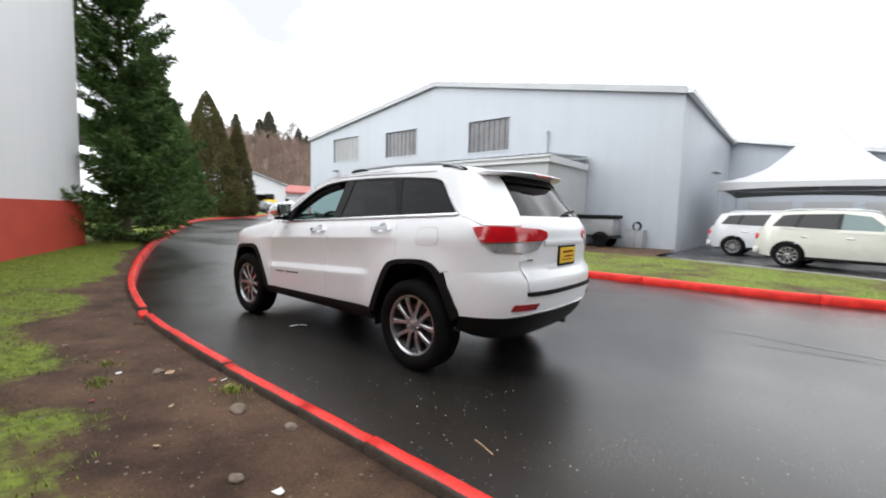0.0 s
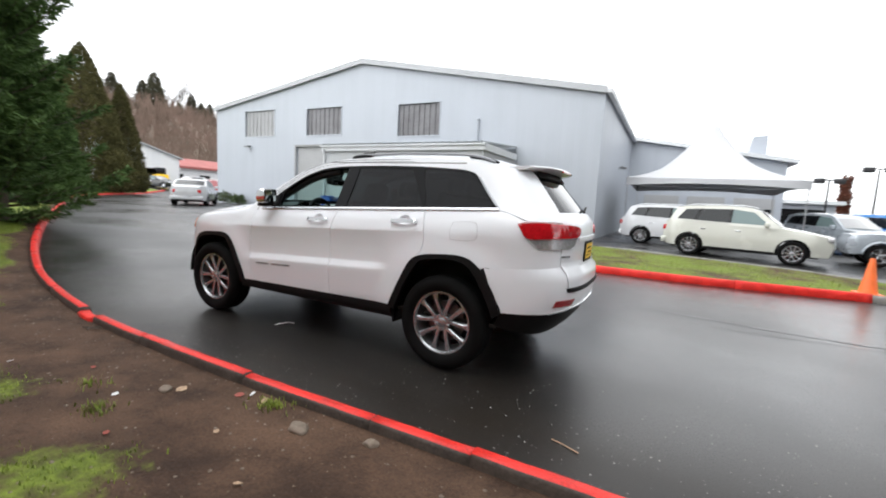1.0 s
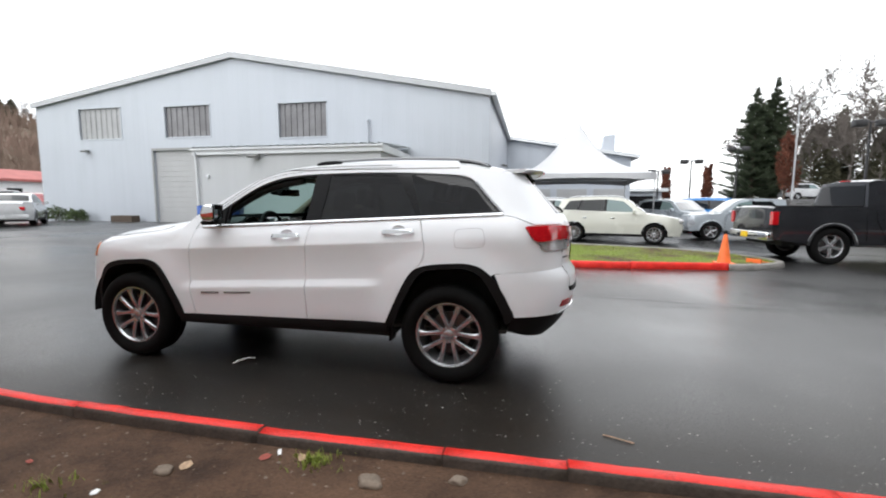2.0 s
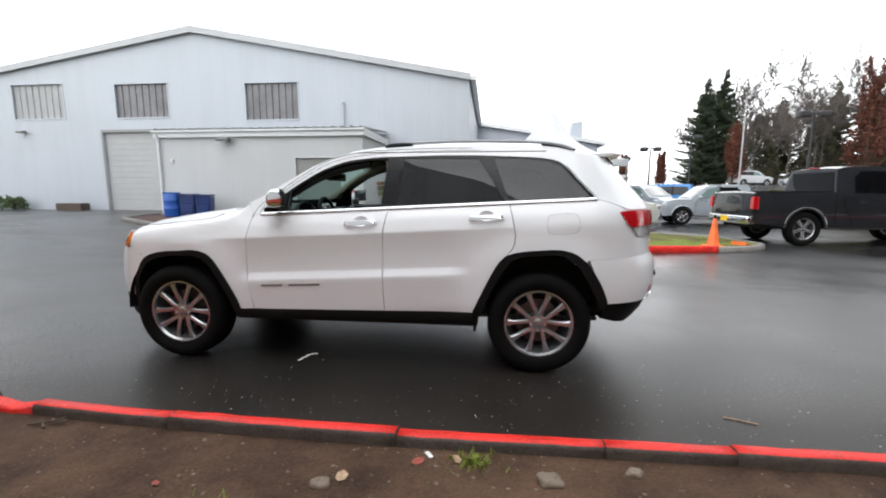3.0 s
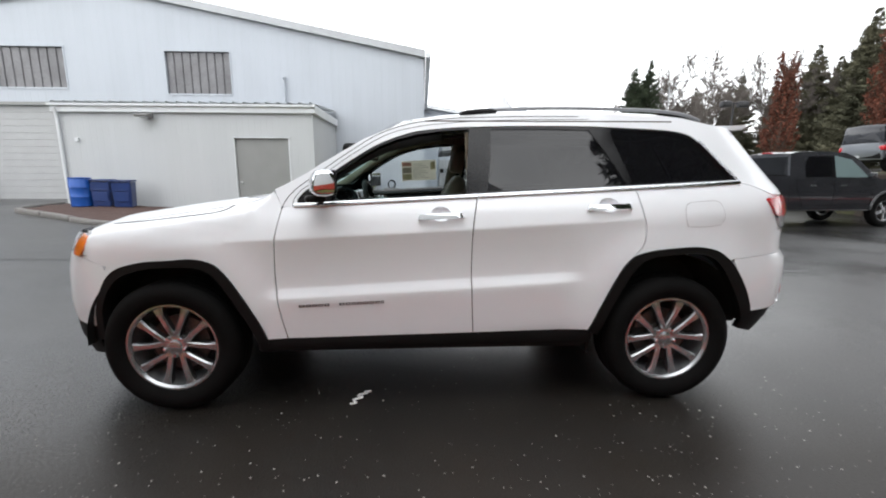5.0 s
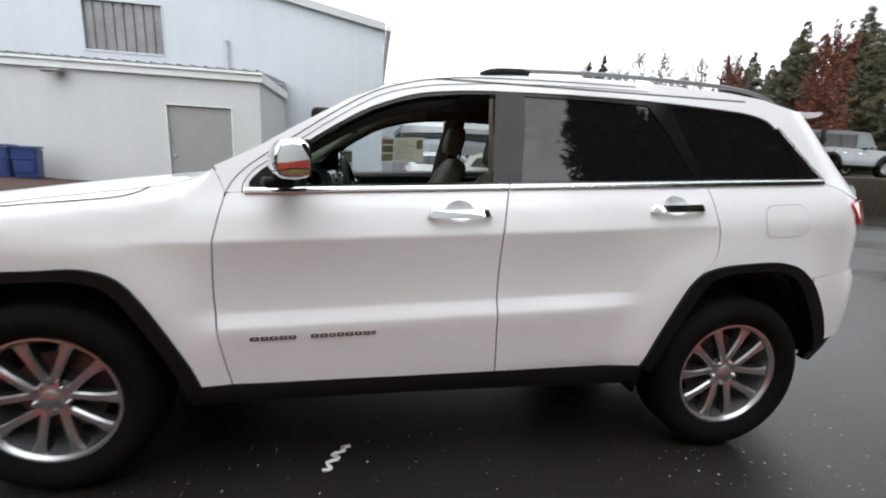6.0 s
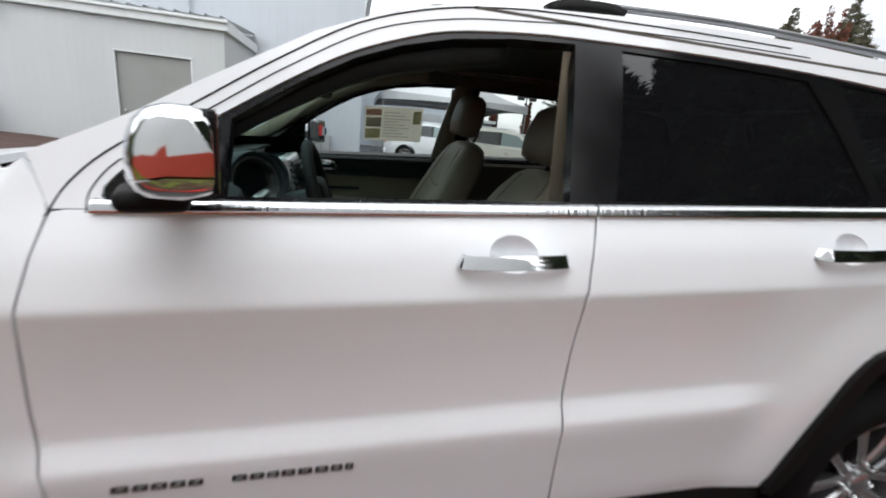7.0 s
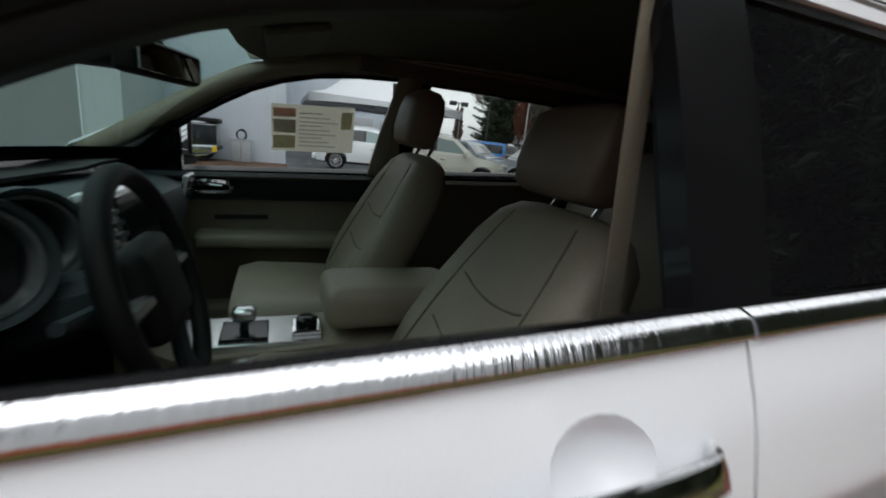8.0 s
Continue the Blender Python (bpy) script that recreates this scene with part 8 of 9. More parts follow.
cone(6.28, 6.42, 0.105)
cone(7.0, 6.72, 0.15, Matrix.Diagonal((1, 1, 0.45, 1)) @ Matrix.Rotation(radians(25), 4, "Z") @ Matrix.Rotation(radians(96), 4, "Y") @ Matrix.Diagonal((0.55, 1, 0.8, 1)))

# ---- small lidded trailer and a service cabinet at the warehouse corner ----
trailer = thing("cargo_trailer", Matrix.Translation((-2.75, 15.0, 0.1)), "small grey cargo trailer with black lid beside siding", "trailer")
part("tub", rounded_block((-0.80, -0.50, 0.50), (0.72, 0.50, 1.20), 0.05, 2), M_PALE_STEEL, trailer, "dull grey steel tub", 50)
part("lid", rounded_block((-0.86, -0.56, 1.20), (0.80, 0.56, 1.36), 0.06, 3), M_BLACK, trailer, "black plastic lid", 50)
part("chassis", box((-0.86, -0.44, 0.38), (0.80, 0.44, 0.50), 0.02), M_DARK_METAL, trailer)
part("drawbar", tube([(-0.80, 0, 0.44), (-1.5, 0, 0.42)], 0.035, 6), M_DARK_METAL, trailer)
for y in (-0.60, 0.60):
    part("wheel", lathe([(0.0, 0.05), (0.14, 0.07), (0.26, 0.08), (0.28, 0.05), (0.28, -0.05), (0.26, -0.08), (0.14, -0.07)], 24, Matrix.Translation((0.25, y, 0.28)) @ Matrix.Rotation(radians(90), 4, "X")), M_RUBBER, trailer, "", 50)
    part("mudguard", tube([(0.25 + 0.34 * math.cos(a), y, 0.28 + 0.34 * math.sin(a)) for a in [0.2 + 2.74 * i / 10 for i in range(11)]], 0.05, 6), M_BLACK, trailer)
cabinet = thing("service_cabinet", Matrix.Translation((-1.38, 15.55, 0.1)), "pale grey service cabinet against the siding", "cabinet")
part("body", rounded_block((-0.32, -0.24, 0.0), (0.32, 0.24, 0.72), 0.02, 2), M_PALE_STEEL, cabinet, "", 50)
part("lid", box((-0.34, -0.26, 0.72), (0.34, 0.26, 0.76), 0.01), M_PALE_STEEL, cabinet)
part("door_seam", box((-0.006, -0.246, 0.05), (0.006, -0.238, 0.68)), M_BLACK, cabinet)
hose = thing("garden_hose", Matrix.Translation((-1.38, 15.52, 0.862)), "black coiled hose lying on the grey cabinet", "hose")
for i in range(3):
    loop = [(0.15 * math.cos(a) + 0.01 * i, 0.05 * (i - 1), 0.14 + (0.15 + 0.02 * i) * math.sin(a)) for a in [2 * math.pi * k / 18 for k in range(18)]]
    bm = bmesh.new()
    add_tube(bm, loop, 0.018, 6, closed=True)
    part("loop", bm, M_RUBBER, hose, "", 60)

# ---- low planting bed and debris along the warehouse foot ----
M_SHRUB = mat("dark_shrub_leaf", (0.045, 0.07, 0.02), 0.6, 0, 0.4, 6, 60, each=0.3)


def leaf_cloud(n, place, size, seed, flat_=0.5):
    """n small pointed leaves; place(r) gives where and which way out."""
    r = random.Random(seed)
    verts, faces = [], []
    for _ in range(n):
        c, o = place(r)
        d = (o + Vector((r.gauss(0, 0.5), r.gauss(0, 0.5), r.gauss(0, 0.5)))).normalized()
        s = d.cross(Vector((r.gauss(0, 1), r.gauss(0, 1), r.gauss(0, 1)))).normalized()
        l = size * r.uniform(0.6, 1.3)
        w = l * flat_ * 0.5
        b = len(verts)
        verts += [c, c + d * l * 0.5 + s * w, c + d * l, c + d * l * 0.5 - s * w]
        faces.append((b, b + 1, b + 2, b + 3))
    return verts, faces


def mesh_part(name, verts, faces, material, parent, label=""):
    me = bpy.data.meshes.new(name)
    me.from_pydata([tuple(v) for v in verts], [], faces)
    me.materials.append(material)
    return tagged(link(name, me, parent), label, "", "", "stuff" if name in ("branchwork", "crown") else "")


def shrub(x, y, w, h, seed, material=None, label="low dark green shrub at the wall foot", leaves=500):
    ob = thing("shrub", Matrix.Translation((x, y, lie(x, y))), label, "shrub", "shrubs")
    for k in range(4):
        a = k * 1.6
        part("stem", tube([(0, 0, 0), (0.3 * w * math.cos(a), 0.2 * w * math.sin(a), h * 0.6)], 0.02, 5), M_BARK, ob)

    def place(r):
        a, q, u = r.uniform(0, 6.283), r.random() ** 0.5, r.uniform(0.15, 1)
        p = Vector((w * q * math.cos(a) * (1 - 0.4 * u), 0.5 * w * q * math.sin(a) * (1 - 0.4 * u), h * u * (0.8 + 0.3 * noise.noise((a * 2, u * 3, seed)))))
        return p, Vector((p.x, p.y, 0.3))

    v, f = leaf_cloud(leaves, place, 0.16, seed)
    mesh_part("crown", v, f, material or M_SHRUB, ob)


shrub(18.3, 9.1, 1.1, 1.75, 4, mat("yellow_green_leaf", (0.20, 0.24, 0.03), 0.6, 0, 0.4, 4, 50), "yellow-green bush before a dark retaining wall", 2200)
shrub(-24.6, 15.2, 1.0, 0.9, 1)
shrub(-23.2, 15.3, 0.8, 0.7, 2)
logs = thing("planter_box", Matrix.Translation((-19.9, 15.3, 0.38)), "low dark timber planter with debris", "planter")
for a, b in (((-0.7, -0.25, 0), (0.7, -0.20, 0.35)), ((-0.7, 0.20, 0), (0.7, 0.25, 0.35)), ((-0.7, -0.196, 0), (-0.65, 0.196, 0.35)), ((0.65, -0.196, 0), (0.7, 0.196, 0.35))):
    part("board", box(a, b, 0.01), M_BARK, logs)
part("soil", box((-0.65, -0.196, 0.02), (0.65, 0.196, 0.28)), M_MUD, logs)

# ---- far-left yard buildings ----
garage = thing("garage_building", Matrix.Translation((-60, 26, lie(-60, 26))), "white gabled garage with open dark bay", "building")
part("wall", wall_sheet([(-6.7, 0), (-1.0, 0), (-1.0, 2.4), (4.9, 2.4), (4.9, 0), (6.7, 0), (6.7, 4.0), (0, 6.0), (-6.7, 4.0)], [], -0.25, 0, "x"), M_WHITE_WALL, garage)
for y in (-6.7, 6.45):
    part("wall", box((-14, y, 0), (-0.26, y + 0.25, 4.0)), M_WHITE_WALL, garage)
part("bay_back", box((-5.2, -6.4, 0), (-5.0, 6.4, 4)), M_DARK_METAL, garage)
part("roof", prism([(-7.1, 3.9), (0, 6.02), (7.1, 3.9), (7.1, 4.05), (0, 6.2), (-7.1, 4.05)], -14, 0.4, "x"), M_ROOF, garage)
loader = thing("yellow_loader", Matrix.Translation((-59.2, 29.6, lie(-59, 29))) @ Matrix.Rotation(radians(80), 4, "Z"), "yellow compact loader in front of garage bay", "loader")
part("body", rounded_block((-0.7, -1.2, 0.6), (0.7, 1.0, 1.6), 0.1, 2), M_YELLOW, loader, "", 60)
part("cab", rounded_block((-0.55, -0.5, 1.6), (0.55, 0.6, 2.5), 0.08, 2), M_GLOSS_BLACK, loader, "", 60)
part("bucket", prism([(-1.9, 0.1), (-1.2, 0.1), (-1.2, 0.8), (-1.35, 0.8), (-1.4, 0.25)], -0.8, 0.8, "x"), M_DARK_METAL, loader)
for sx in (-1, 1):
    for y in (-0.8, 0.7):
        part("wheel", lathe([(0.2, 0.12), (0.42, 0.14), (0.45, 0.1), (0.45, -0.1), (0.42, -0.14), (0.2, -0.12), (0, -0.05), (0, 0.05), (0.2, 0.12)], 20, Matrix.Translation((sx * 0.75, y, 0.45)) @ Matrix.Rotation(radians(90), 4, "Y")), M_RUBBER, loader, "", 50)
low_shop = thing("low_shop_building", Matrix.Translation((-66, 33.0, lie(-66, 33))), "long low white building with red roof edge", "building")
part("wall", box((-6, 0.4, 0), (0, 20, 3.0)), M_WHITE_WALL, low_shop)
part("roof", prism([(-6.5, 3.9), (-3, 4.3), (0.7, 3.0), (0.7, 3.35), (-3, 4.75), (-6.5, 4.2)], 0.2, 20.4), mat("faded_red_roof", (0.33, 0.10, 0.09), 0.6, 0, 0.2, 0.6, 8), low_shop, "faded red sheet roof")
for i in range(4):
    part("window", box((0.003, 2.0 + i * 4.4, 1.0), (0.03, 3.8 + i * 4.4, 2.1), 0.01), M_GLOSS_BLACK, low_shop)
parked_vehicle("parked_car", "white car parked before the red-roofed building", "suv", M_WHITE_CAR, heading(-51, 30.0, 95), "car", "parked cars")
post = thing("sign_post", Matrix.Translation((-43.0, 14.0, lie(-43, 14))), "small red-brown post sign behind the kerb", "sign")
part("post", tube([(0, 0, 0), (0, 0, 2.5)], 0.07, 8), M_RED_WALL, post)
part("board", box((-0.05, -0.28, 1.7), (0.05, 0.28, 2.4), 0.01), M_RED_WALL, post)
part("bar", box((0.052, -0.18, 1.95), (0.058, 0.18, 2.2)), M_TRIM, post)

# ---- trees ----
M_NEEDLE = mat("dark_green_needles", (0.12, 0.20, 0.062), 0.8, 0, 0.5, 1.2, 9, other=(0.030, 0.055, 0.018), spec=0.12)
M_NEEDLE_OLIVE = mat("olive_green_scale_leaf", (0.135, 0.125, 0.050), 0.85, 0, 0.5, 1.2, 9, other=(0.062, 0.062, 0.025), spec=0.12)
M_FIR = mat("dark_fir_needles", (0.055, 0.075, 0.036), 0.7, 0, 0.5, 1.2, 9, other=(0.018, 0.030, 0.014))
M_RUST = mat("rust_brown_leaves", (0.20, 0.075, 0.048), 0.8, 0, 0.4, 1.5, 12, other=(0.075, 0.030, 0.020), spec=0.15)
M_TWIG = mat("grey_brown_twigs", (0.13, 0.112, 0.10), 0.9, 0, 0.3, 2, 20)
# paled for distance, so some haze sits in this green
M_FAR_GREEN = mat("far_evergreen", (0.135, 0.125, 0.075), 0.85, 0, 0.5, 0.3, 5, other=(0.062, 0.066, 0.040))


def tri_tube(verts, faces, a, b, ra, rb, n=4):
    d = (b - a)
    if d.length < 1e-6:
        return
    d = d.normalized()
    s = d.cross(Vector((0.31, 0.77, 0.55)))
    s = s.normalized() if s.length > 1e-4 else Vector((1, 0, 0))
    u = d.cross(s)
    base = len(verts)
    for c, r_ in ((a, ra), (b, rb)):
        verts += [c + (s * math.cos(2 * math.pi * i / n) + u * math.sin(2 * math.pi * i / n)) * r_ for i in range(n)]
    faces += [(base + i, base + (i + 1) % n, base + n + (i + 1) % n, base + n + i) for i in range(n)]


def trunk_part(parent, h, r0, seed, lean=0.0):
    r = random.Random(seed)
    pts = [Vector((lean * t * h + r.uniform(-1, 1) * 0.01 * h * t, r.uniform(-1, 1) * 0.01 * h * t, t * h)) for t in (-0.01, 0.03, 0.15, 0.35, 0.6, 0.85, 1.0)]
    rad = [r0 * 1.35, r0 * 1.1, r0 * 0.9, r0 * 0.7, r0 * 0.42, r0 * 0.16, 0.01]
    bm = bmesh.new()
    rings = [[bm.verts.new(p + Vector((math.cos(a), math.sin(a), 0)) * q * (1 + 0.08 * math.sin(3 * a + i))) for a in [2 * math.pi * k / 10 for k in range(10)]] for i, (p, q) in enumerate(zip(pts, rad))]
    for a, b in zip(rings, rings[1:]):
        for k in range(10):
            bm.faces.new((a[k], a[(k + 1) % 10], b[(k + 1) % 10], b[k]))
    part("trunk", bm, M_BARK, parent, "", 60)


def conifer(m, h, R, seed, label, whorl=0.34, sprays=9, needle=0.30, bare=0.05, upturn=0.15, material=None, ragged=0.35, group="", low=0.8, taper=0.8):
    """Whorled limbs that rise or droop to turned-up tips, set with side twigs of narrow needle tufts."""
    r = random.Random(seed)
    tree = thing("conifer_tree", m, label, "tree", group)
    trunk_part(tree, h, 0.013 * h + 0.02, seed)
    lv, lf, nv, nf = [], [], [], []

    def tuft(c, o, w):
        s = o.cross(Vector((r.gauss(0, 1), r.gauss(0, 1), r.gauss(0, 1))))
        if s.length < 1e-3:
            return
        s = s.normalized() * w * 0.10
        b = len(nv)
        mid = c + o * w * 0.45
        nv.extend((c, mid + s, c + o * w, mid - s))
        nf.append((b, b + 1, b + 2, b + 3))

    z = bare * h
    while z < h * 0.985:
        t = z / h
        reach = R * (1 - t) ** taper * (low + (1 - low) * min(1, t / 0.15))
        for k in range(r.randint(5, 7) if t < 0.85 else 4):
            az = r.uniform(0, 6.283)
            L = max(0.10, reach * r.uniform(1 - ragged, 1 + ragged * 0.5))
            d = Vector((math.cos(az), math.sin(az), 0))
            side = Vector((-d.y, d.x, 0))
            p0 = Vector((0, 0, z + r.uniform(-0.1, 0.1)))
            n = 5
            rise = upturn * (0.35 + 0.9 * t) * r.uniform(0.7, 1.3)
            pts = [p0 + d * L * (i / n) + Vector((0, 0, L * ((rise - 0.18) * (i / n) + 0.25 * (i / n) ** 2) + r.uniform(-0.02, 0.02))) for i in range(n + 1)]
            for a, b, i in zip(pts, pts[1:], range(n)):
                tri_tube(lv, lf, a, b, 0.016 * L * (1 - i / n) + 0.005, 0.016 * L * (1 - (i + 1) / n) + 0.003, 3)
            count = max(4, int(sprays * (0.35 + L / R)))
            sc = min(1.0, 0.25 + L / (0.35 * R))
            for i in range(count):
                q = 0.10 + 0.90 * (i + r.random()) / count
                j = min(n - 1, int(q * n))
                c = pts[j].lerp(pts[j + 1], q * n - j)
                for sgn in (-1, 1):
                    o = (side * sgn * r.uniform(0.4, 1.0) + d * r.uniform(0.4, 1.0) + Vector((0, 0, r.uniform(-0.25, 0.30) + 0.4 * rise))).normalized()
                    tw = sc * needle * (0.6 + 1.3 * (1 - q)) * r.uniform(0.6, 1.2)
                    for g in range(6):
                        cc = c + o * tw * (g / 6) + Vector((r.gauss(0, 1), r.gauss(0, 1), r.gauss(0, 1))) * needle * 0.07
                        oo = (o + Vector((r.gauss(0, 1), r.gauss(0, 1), r.gauss(-0.1, 1))) * 0.42).normalized()
                        tuft(cc, oo, sc * needle * r.uniform(0.6, 1.15))
                tuft(c, (d + Vector((r.gauss(0, 0.4), r.gauss(0, 0.4), r.gauss(0, 0.5)))).normalized(), sc * needle)
        z += whorl * r.uniform(0.7, 1.2) * (1 - 0.5 * t)
    mesh_part("branchwork", lv, lf, M_BARK, tree)
    mesh_part("crown", nv, nf, material or M_NEEDLE, tree, "layered dark needle sprays")
    return tree


def columnar_oak(m, h, R, seed, label, group="rust-brown oaks", leaf=0.15, limbs=60):
    """A narrow tree of steep limbs that still hold their dead leaves, with a spiky outline and gaps."""
    r = random.Random(seed)
    tree = thing("oak_tree", m, label, "tree", group)
    trunk_part(tree, h * 0.97, 0.010 * h + 0.03, seed)
    lv, lf, nv, nf = [], [], [], []
    for k in range(limbs):
        t = 0.06 + 0.72 * (k + r.random()) / limbs
        a = r.uniform(0, 6.283)
        L = h * r.uniform(0.16, 0.30) * (1.1 - 0.6 * t)
        out = R * r.uniform(0.6, 1.1) * (1.05 - 0.75 * t)
        p0, e = Vector((0, 0, t * h)), Vector((out * math.cos(a), out * math.sin(a), min(h * 1.02, t * h + L)))
        mid = p0.lerp(e, 0.5) + Vector((out * 0.18 * math.cos(a), out * 0.18 * math.sin(a), 0))
        tri_tube(lv, lf, p0, mid, 0.035, 0.022, 3)
        tri_tube(lv, lf, mid, e, 0.022, 0.006, 3)
        for _ in range(int(60 * L / 1.2)):
            q = r.uniform(0.12, 1.0)
            c = (p0.lerp(mid, q * 2) if q < 0.5 else mid.lerp(e, q * 2 - 1)) + Vector((r.gauss(0, 1), r.gauss(0, 1), r.gauss(0, 1))) * 0.16 * (1.15 - q)
            d = Vector((r.gauss(0, 0.6), r.gauss(0, 0.6), r.gauss(0.5, 0.6))).normalized()
            s = d.cross(Vector((r.gauss(0, 1), r.gauss(0, 1), r.gauss(0, 1)))).normalized()
            l = leaf * r.uniform(0.6, 1.3)
            b = len(nv)
            nv += [c, c + d * l * 0.5 + s * l * 0.3, c + d * l, c + d * l * 0.5 - s * l * 0.3]
            nf.append((b, b + 1, b + 2, b + 3))
    mesh_part("branchwork", lv, lf, M_BARK, tree)
    mesh_part("crown", nv, nf, M_RUST, tree, "clinging rust-brown leaves")
    return tree


def dense_cone(m, h, R, seed, label, leaf=0.16, count=9000, material=None, group="", column=0.0):
    """A close-clipped looking upright evergreen: limbs within, a deep coat of small sprays with gaps and tufts."""
    r = random.Random(seed)
    tree = thing("evergreen_tree", m, label, "tree", group)
    trunk_part(tree, h * 0.96, 0.012 * h + 0.04, seed)
    lv, lf = [], []
    for _ in range(60):
        t = r.uniform(0.05, 0.9)
        a = r.uniform(0, 6.283)
        L = R * (1 - t) ** (0.8 - 0.5 * column) * 0.8
        tri_tube(lv, lf, Vector((0, 0, t * h)), Vector((L * math.cos(a), L * math.sin(a), t * h + L * 0.7)), 0.03, 0.008)
    mesh_part("branchwork", lv, lf, M_BARK, tree)

    def place(rr):
        t = 1 - rr.random() ** (0.62 if column == 0 else 0.85)
        a = rr.uniform(0, 6.283)
        env = R * ((1 - t) ** (0.75 - 0.45 * column)) * (0.72 + 0.28 * min(1, t / 0.08))
        env *= 1 + 0.22 * noise.noise((math.cos(a) * 2.2, math.sin(a) * 2.2, t * h * 0.9 + seed)) + 0.10 * noise.noise((math.cos(a) * 6, math.sin(a) * 6, t * h * 2.6))
        q = 1 - 0.45 * rr.random() ** 2.2
        p = Vector((env * q * math.cos(a), env * q * math.sin(a), 0.02 * h + t * h * 0.99))
        return p, Vector((math.cos(a) * 0.55, math.sin(a) * 0.55, 0.75))

    v, f = leaf_cloud(count, place, leaf, seed, 0.55)
    mesh_part("crown", v, f, material or M_NEEDLE_OLIVE, tree, "dense upright foliage")
    return tree


def bare_tree(m, h, seed, label, group="bare trees", depth=7, spread=0.36):
    """Leafless tree: trunk forks into ever finer rising limbs."""
    r = random.Random(seed)
    tree = thing("bare_tree", m, label, "tree", group)
    tv, tf, lv, lf = [], [], [], []

    def grow(p, d, L, rad, k):
        mid = p + d * L * 0.5 + Vector((r.gauss(0, 1), r.gauss(0, 1), 0)) * L * 0.035
        e = p + d * L
        main = k == depth
        tri_tube(tv if main else lv, tf if main else lf, p, mid, rad, rad * 0.85, 6 if main else 3)
        tri_tube(tv if main else lv, tf if main else lf, mid, e, rad * 0.85, rad * 0.68, 6 if main else 3)
        if k == 0:
            return
        grow(e, (d + Vector((r.gauss(0, 0.15), r.gauss(0, 0.15), 0.15))).normalized(), L * r.uniform(0.62, 0.8), rad * 0.66, k - 1)
        for i in range(2 if k > 1 else 3):
            nd = (d * 0.8 + Vector((r.gauss(0, 1), r.gauss(0, 1), r.gauss(0.35, 0.4))) * spread * 1.5).normalized()
            grow(p.lerp(e, r.uniform(0.35, 1.0)), nd, L * r.uniform(0.5, 0.75), max(0.026, rad * 0.5), k - 1)

    grow(Vector((0, 0, -0.1)), Vector((0, 0, 1)), h * 0.25, h * 0.0046, depth)
    mesh_part("trunk", tv, tf, M_TWIG, tree)
    mesh_part("branchwork", lv, lf, M_TWIG, tree, "fine bare grey limbs")
    return tree


def at(x, y, rz=0.0, z=None):
    return Matrix.Translation((x, y, lie(x, y) if z is None else z)) @ Matrix.Rotation(rz, 4, "Z")


# beside the tall wall and along the west kerb
conifer(at(-10.0, -0.2, 0, bank_z(-10, -0.2) - 0.05), 9.4, 1.85, 11, "tall dark green spruce with upturned limbs by white wall", 0.30, 19, 0.22, 0.01, 0.75, ragged=0.65, low=1.0)
conifer(at(-19.5, 3.0), 8.2, 2.2, 12, "dark green spruce behind a larger one", 0.26, 18, 0.28, 0.015, 0.5, low=0.9)
dense_cone(at(-40.5, 13.6), 12.0, 3.7, 13, "tall olive-green cypress behind red kerb", 0.19, 42000)
dense_cone(at(-41.8, 17.0), 9.8, 2.1, 14, "narrow dark olive cypress behind red kerb", 0.17, 26000)
dense_cone(at(-33.0, 8.2), 9.0, 2.6, 15, "broad dark green evergreen by the kerb", 0.19, 30000, M_NEEDLE)
# behind the bank to the south, mirrored in the dark car windows
firs = [conifer(at(10.2, -6.6, 0, 0.1), 14.5, 3.3, 61, "tall dark green fir behind the soil bank", 0.32, 16, 0.42, 0.03, 0.1, M_FIR, group="firs behind the bank"), conifer(at(26.5, -10.8, 0, 0.1), 18, 3.8, 60, "tall dark green fir behind the soil bank", 0.32, 16, 0.42, 0.03, 0.1, M_FIR, group="firs behind the bank")]
for i, (x, y, s) in enumerate(((14.8, -5.6, 1), (19.5, -6.2, 0), (13.2, -10.2, 0), (17.5, -9.8, 1), (24.5, -8.0, 1), (22, -12, 0), (29, -6.5, 1), (9.8, -11.5, 1))):
    copy_thing(firs[s], at(x, y, i * 1.3, 0.1) @ Matrix.Scale((1.2, 1.45, 1.25, 1.5, 1.65, 1.6, 1.7, 1.15)[i], 4))
# east side
conifer(at(26.0, 50, 0), 12.6, 3.5, 21, "tall dark fir at the lot edge", 0.30, 24, 0.30, 0.03, 0.15, M_FIR, 0.6, group="firs at the lot edge", low=0.6, taper=1.0)
conifer(at(28.4, 51, 2), 13.8, 3.1, 22, "tall dark fir at the lot edge", 0.30, 24, 0.30, 0.03, 0.15, M_FIR, 0.6, group="firs at the lot edge", low=0.6, taper=1.0)
columnar_oak(at(22.5, 23.3), 7.9, 1.05, 23, "columnar oak holding rust-brown winter leaves", limbs=80)
columnar_oak(at(28.5, 22.0), 10.0, 1.9, 28, "tall columnar oak holding rust-brown winter leaves", leaf=0.17, limbs=110)
columnar_oak(at(27.3, 46, 0), 7.4, 1.2, 24, "small columnar oak holding rust-brown winter leaves", leaf=0.22)
columnar_oak(at(21.7, 66, 0), 6.4, 0.9, 25, "thin rust-brown columnar tree beyond the lot", leaf=0.3)
columnar_oak(at(27.4, 66, 0, 1.0), 6.8, 0.9, 26, "thin rust-brown columnar tree beyond the lot", leaf=0.3)
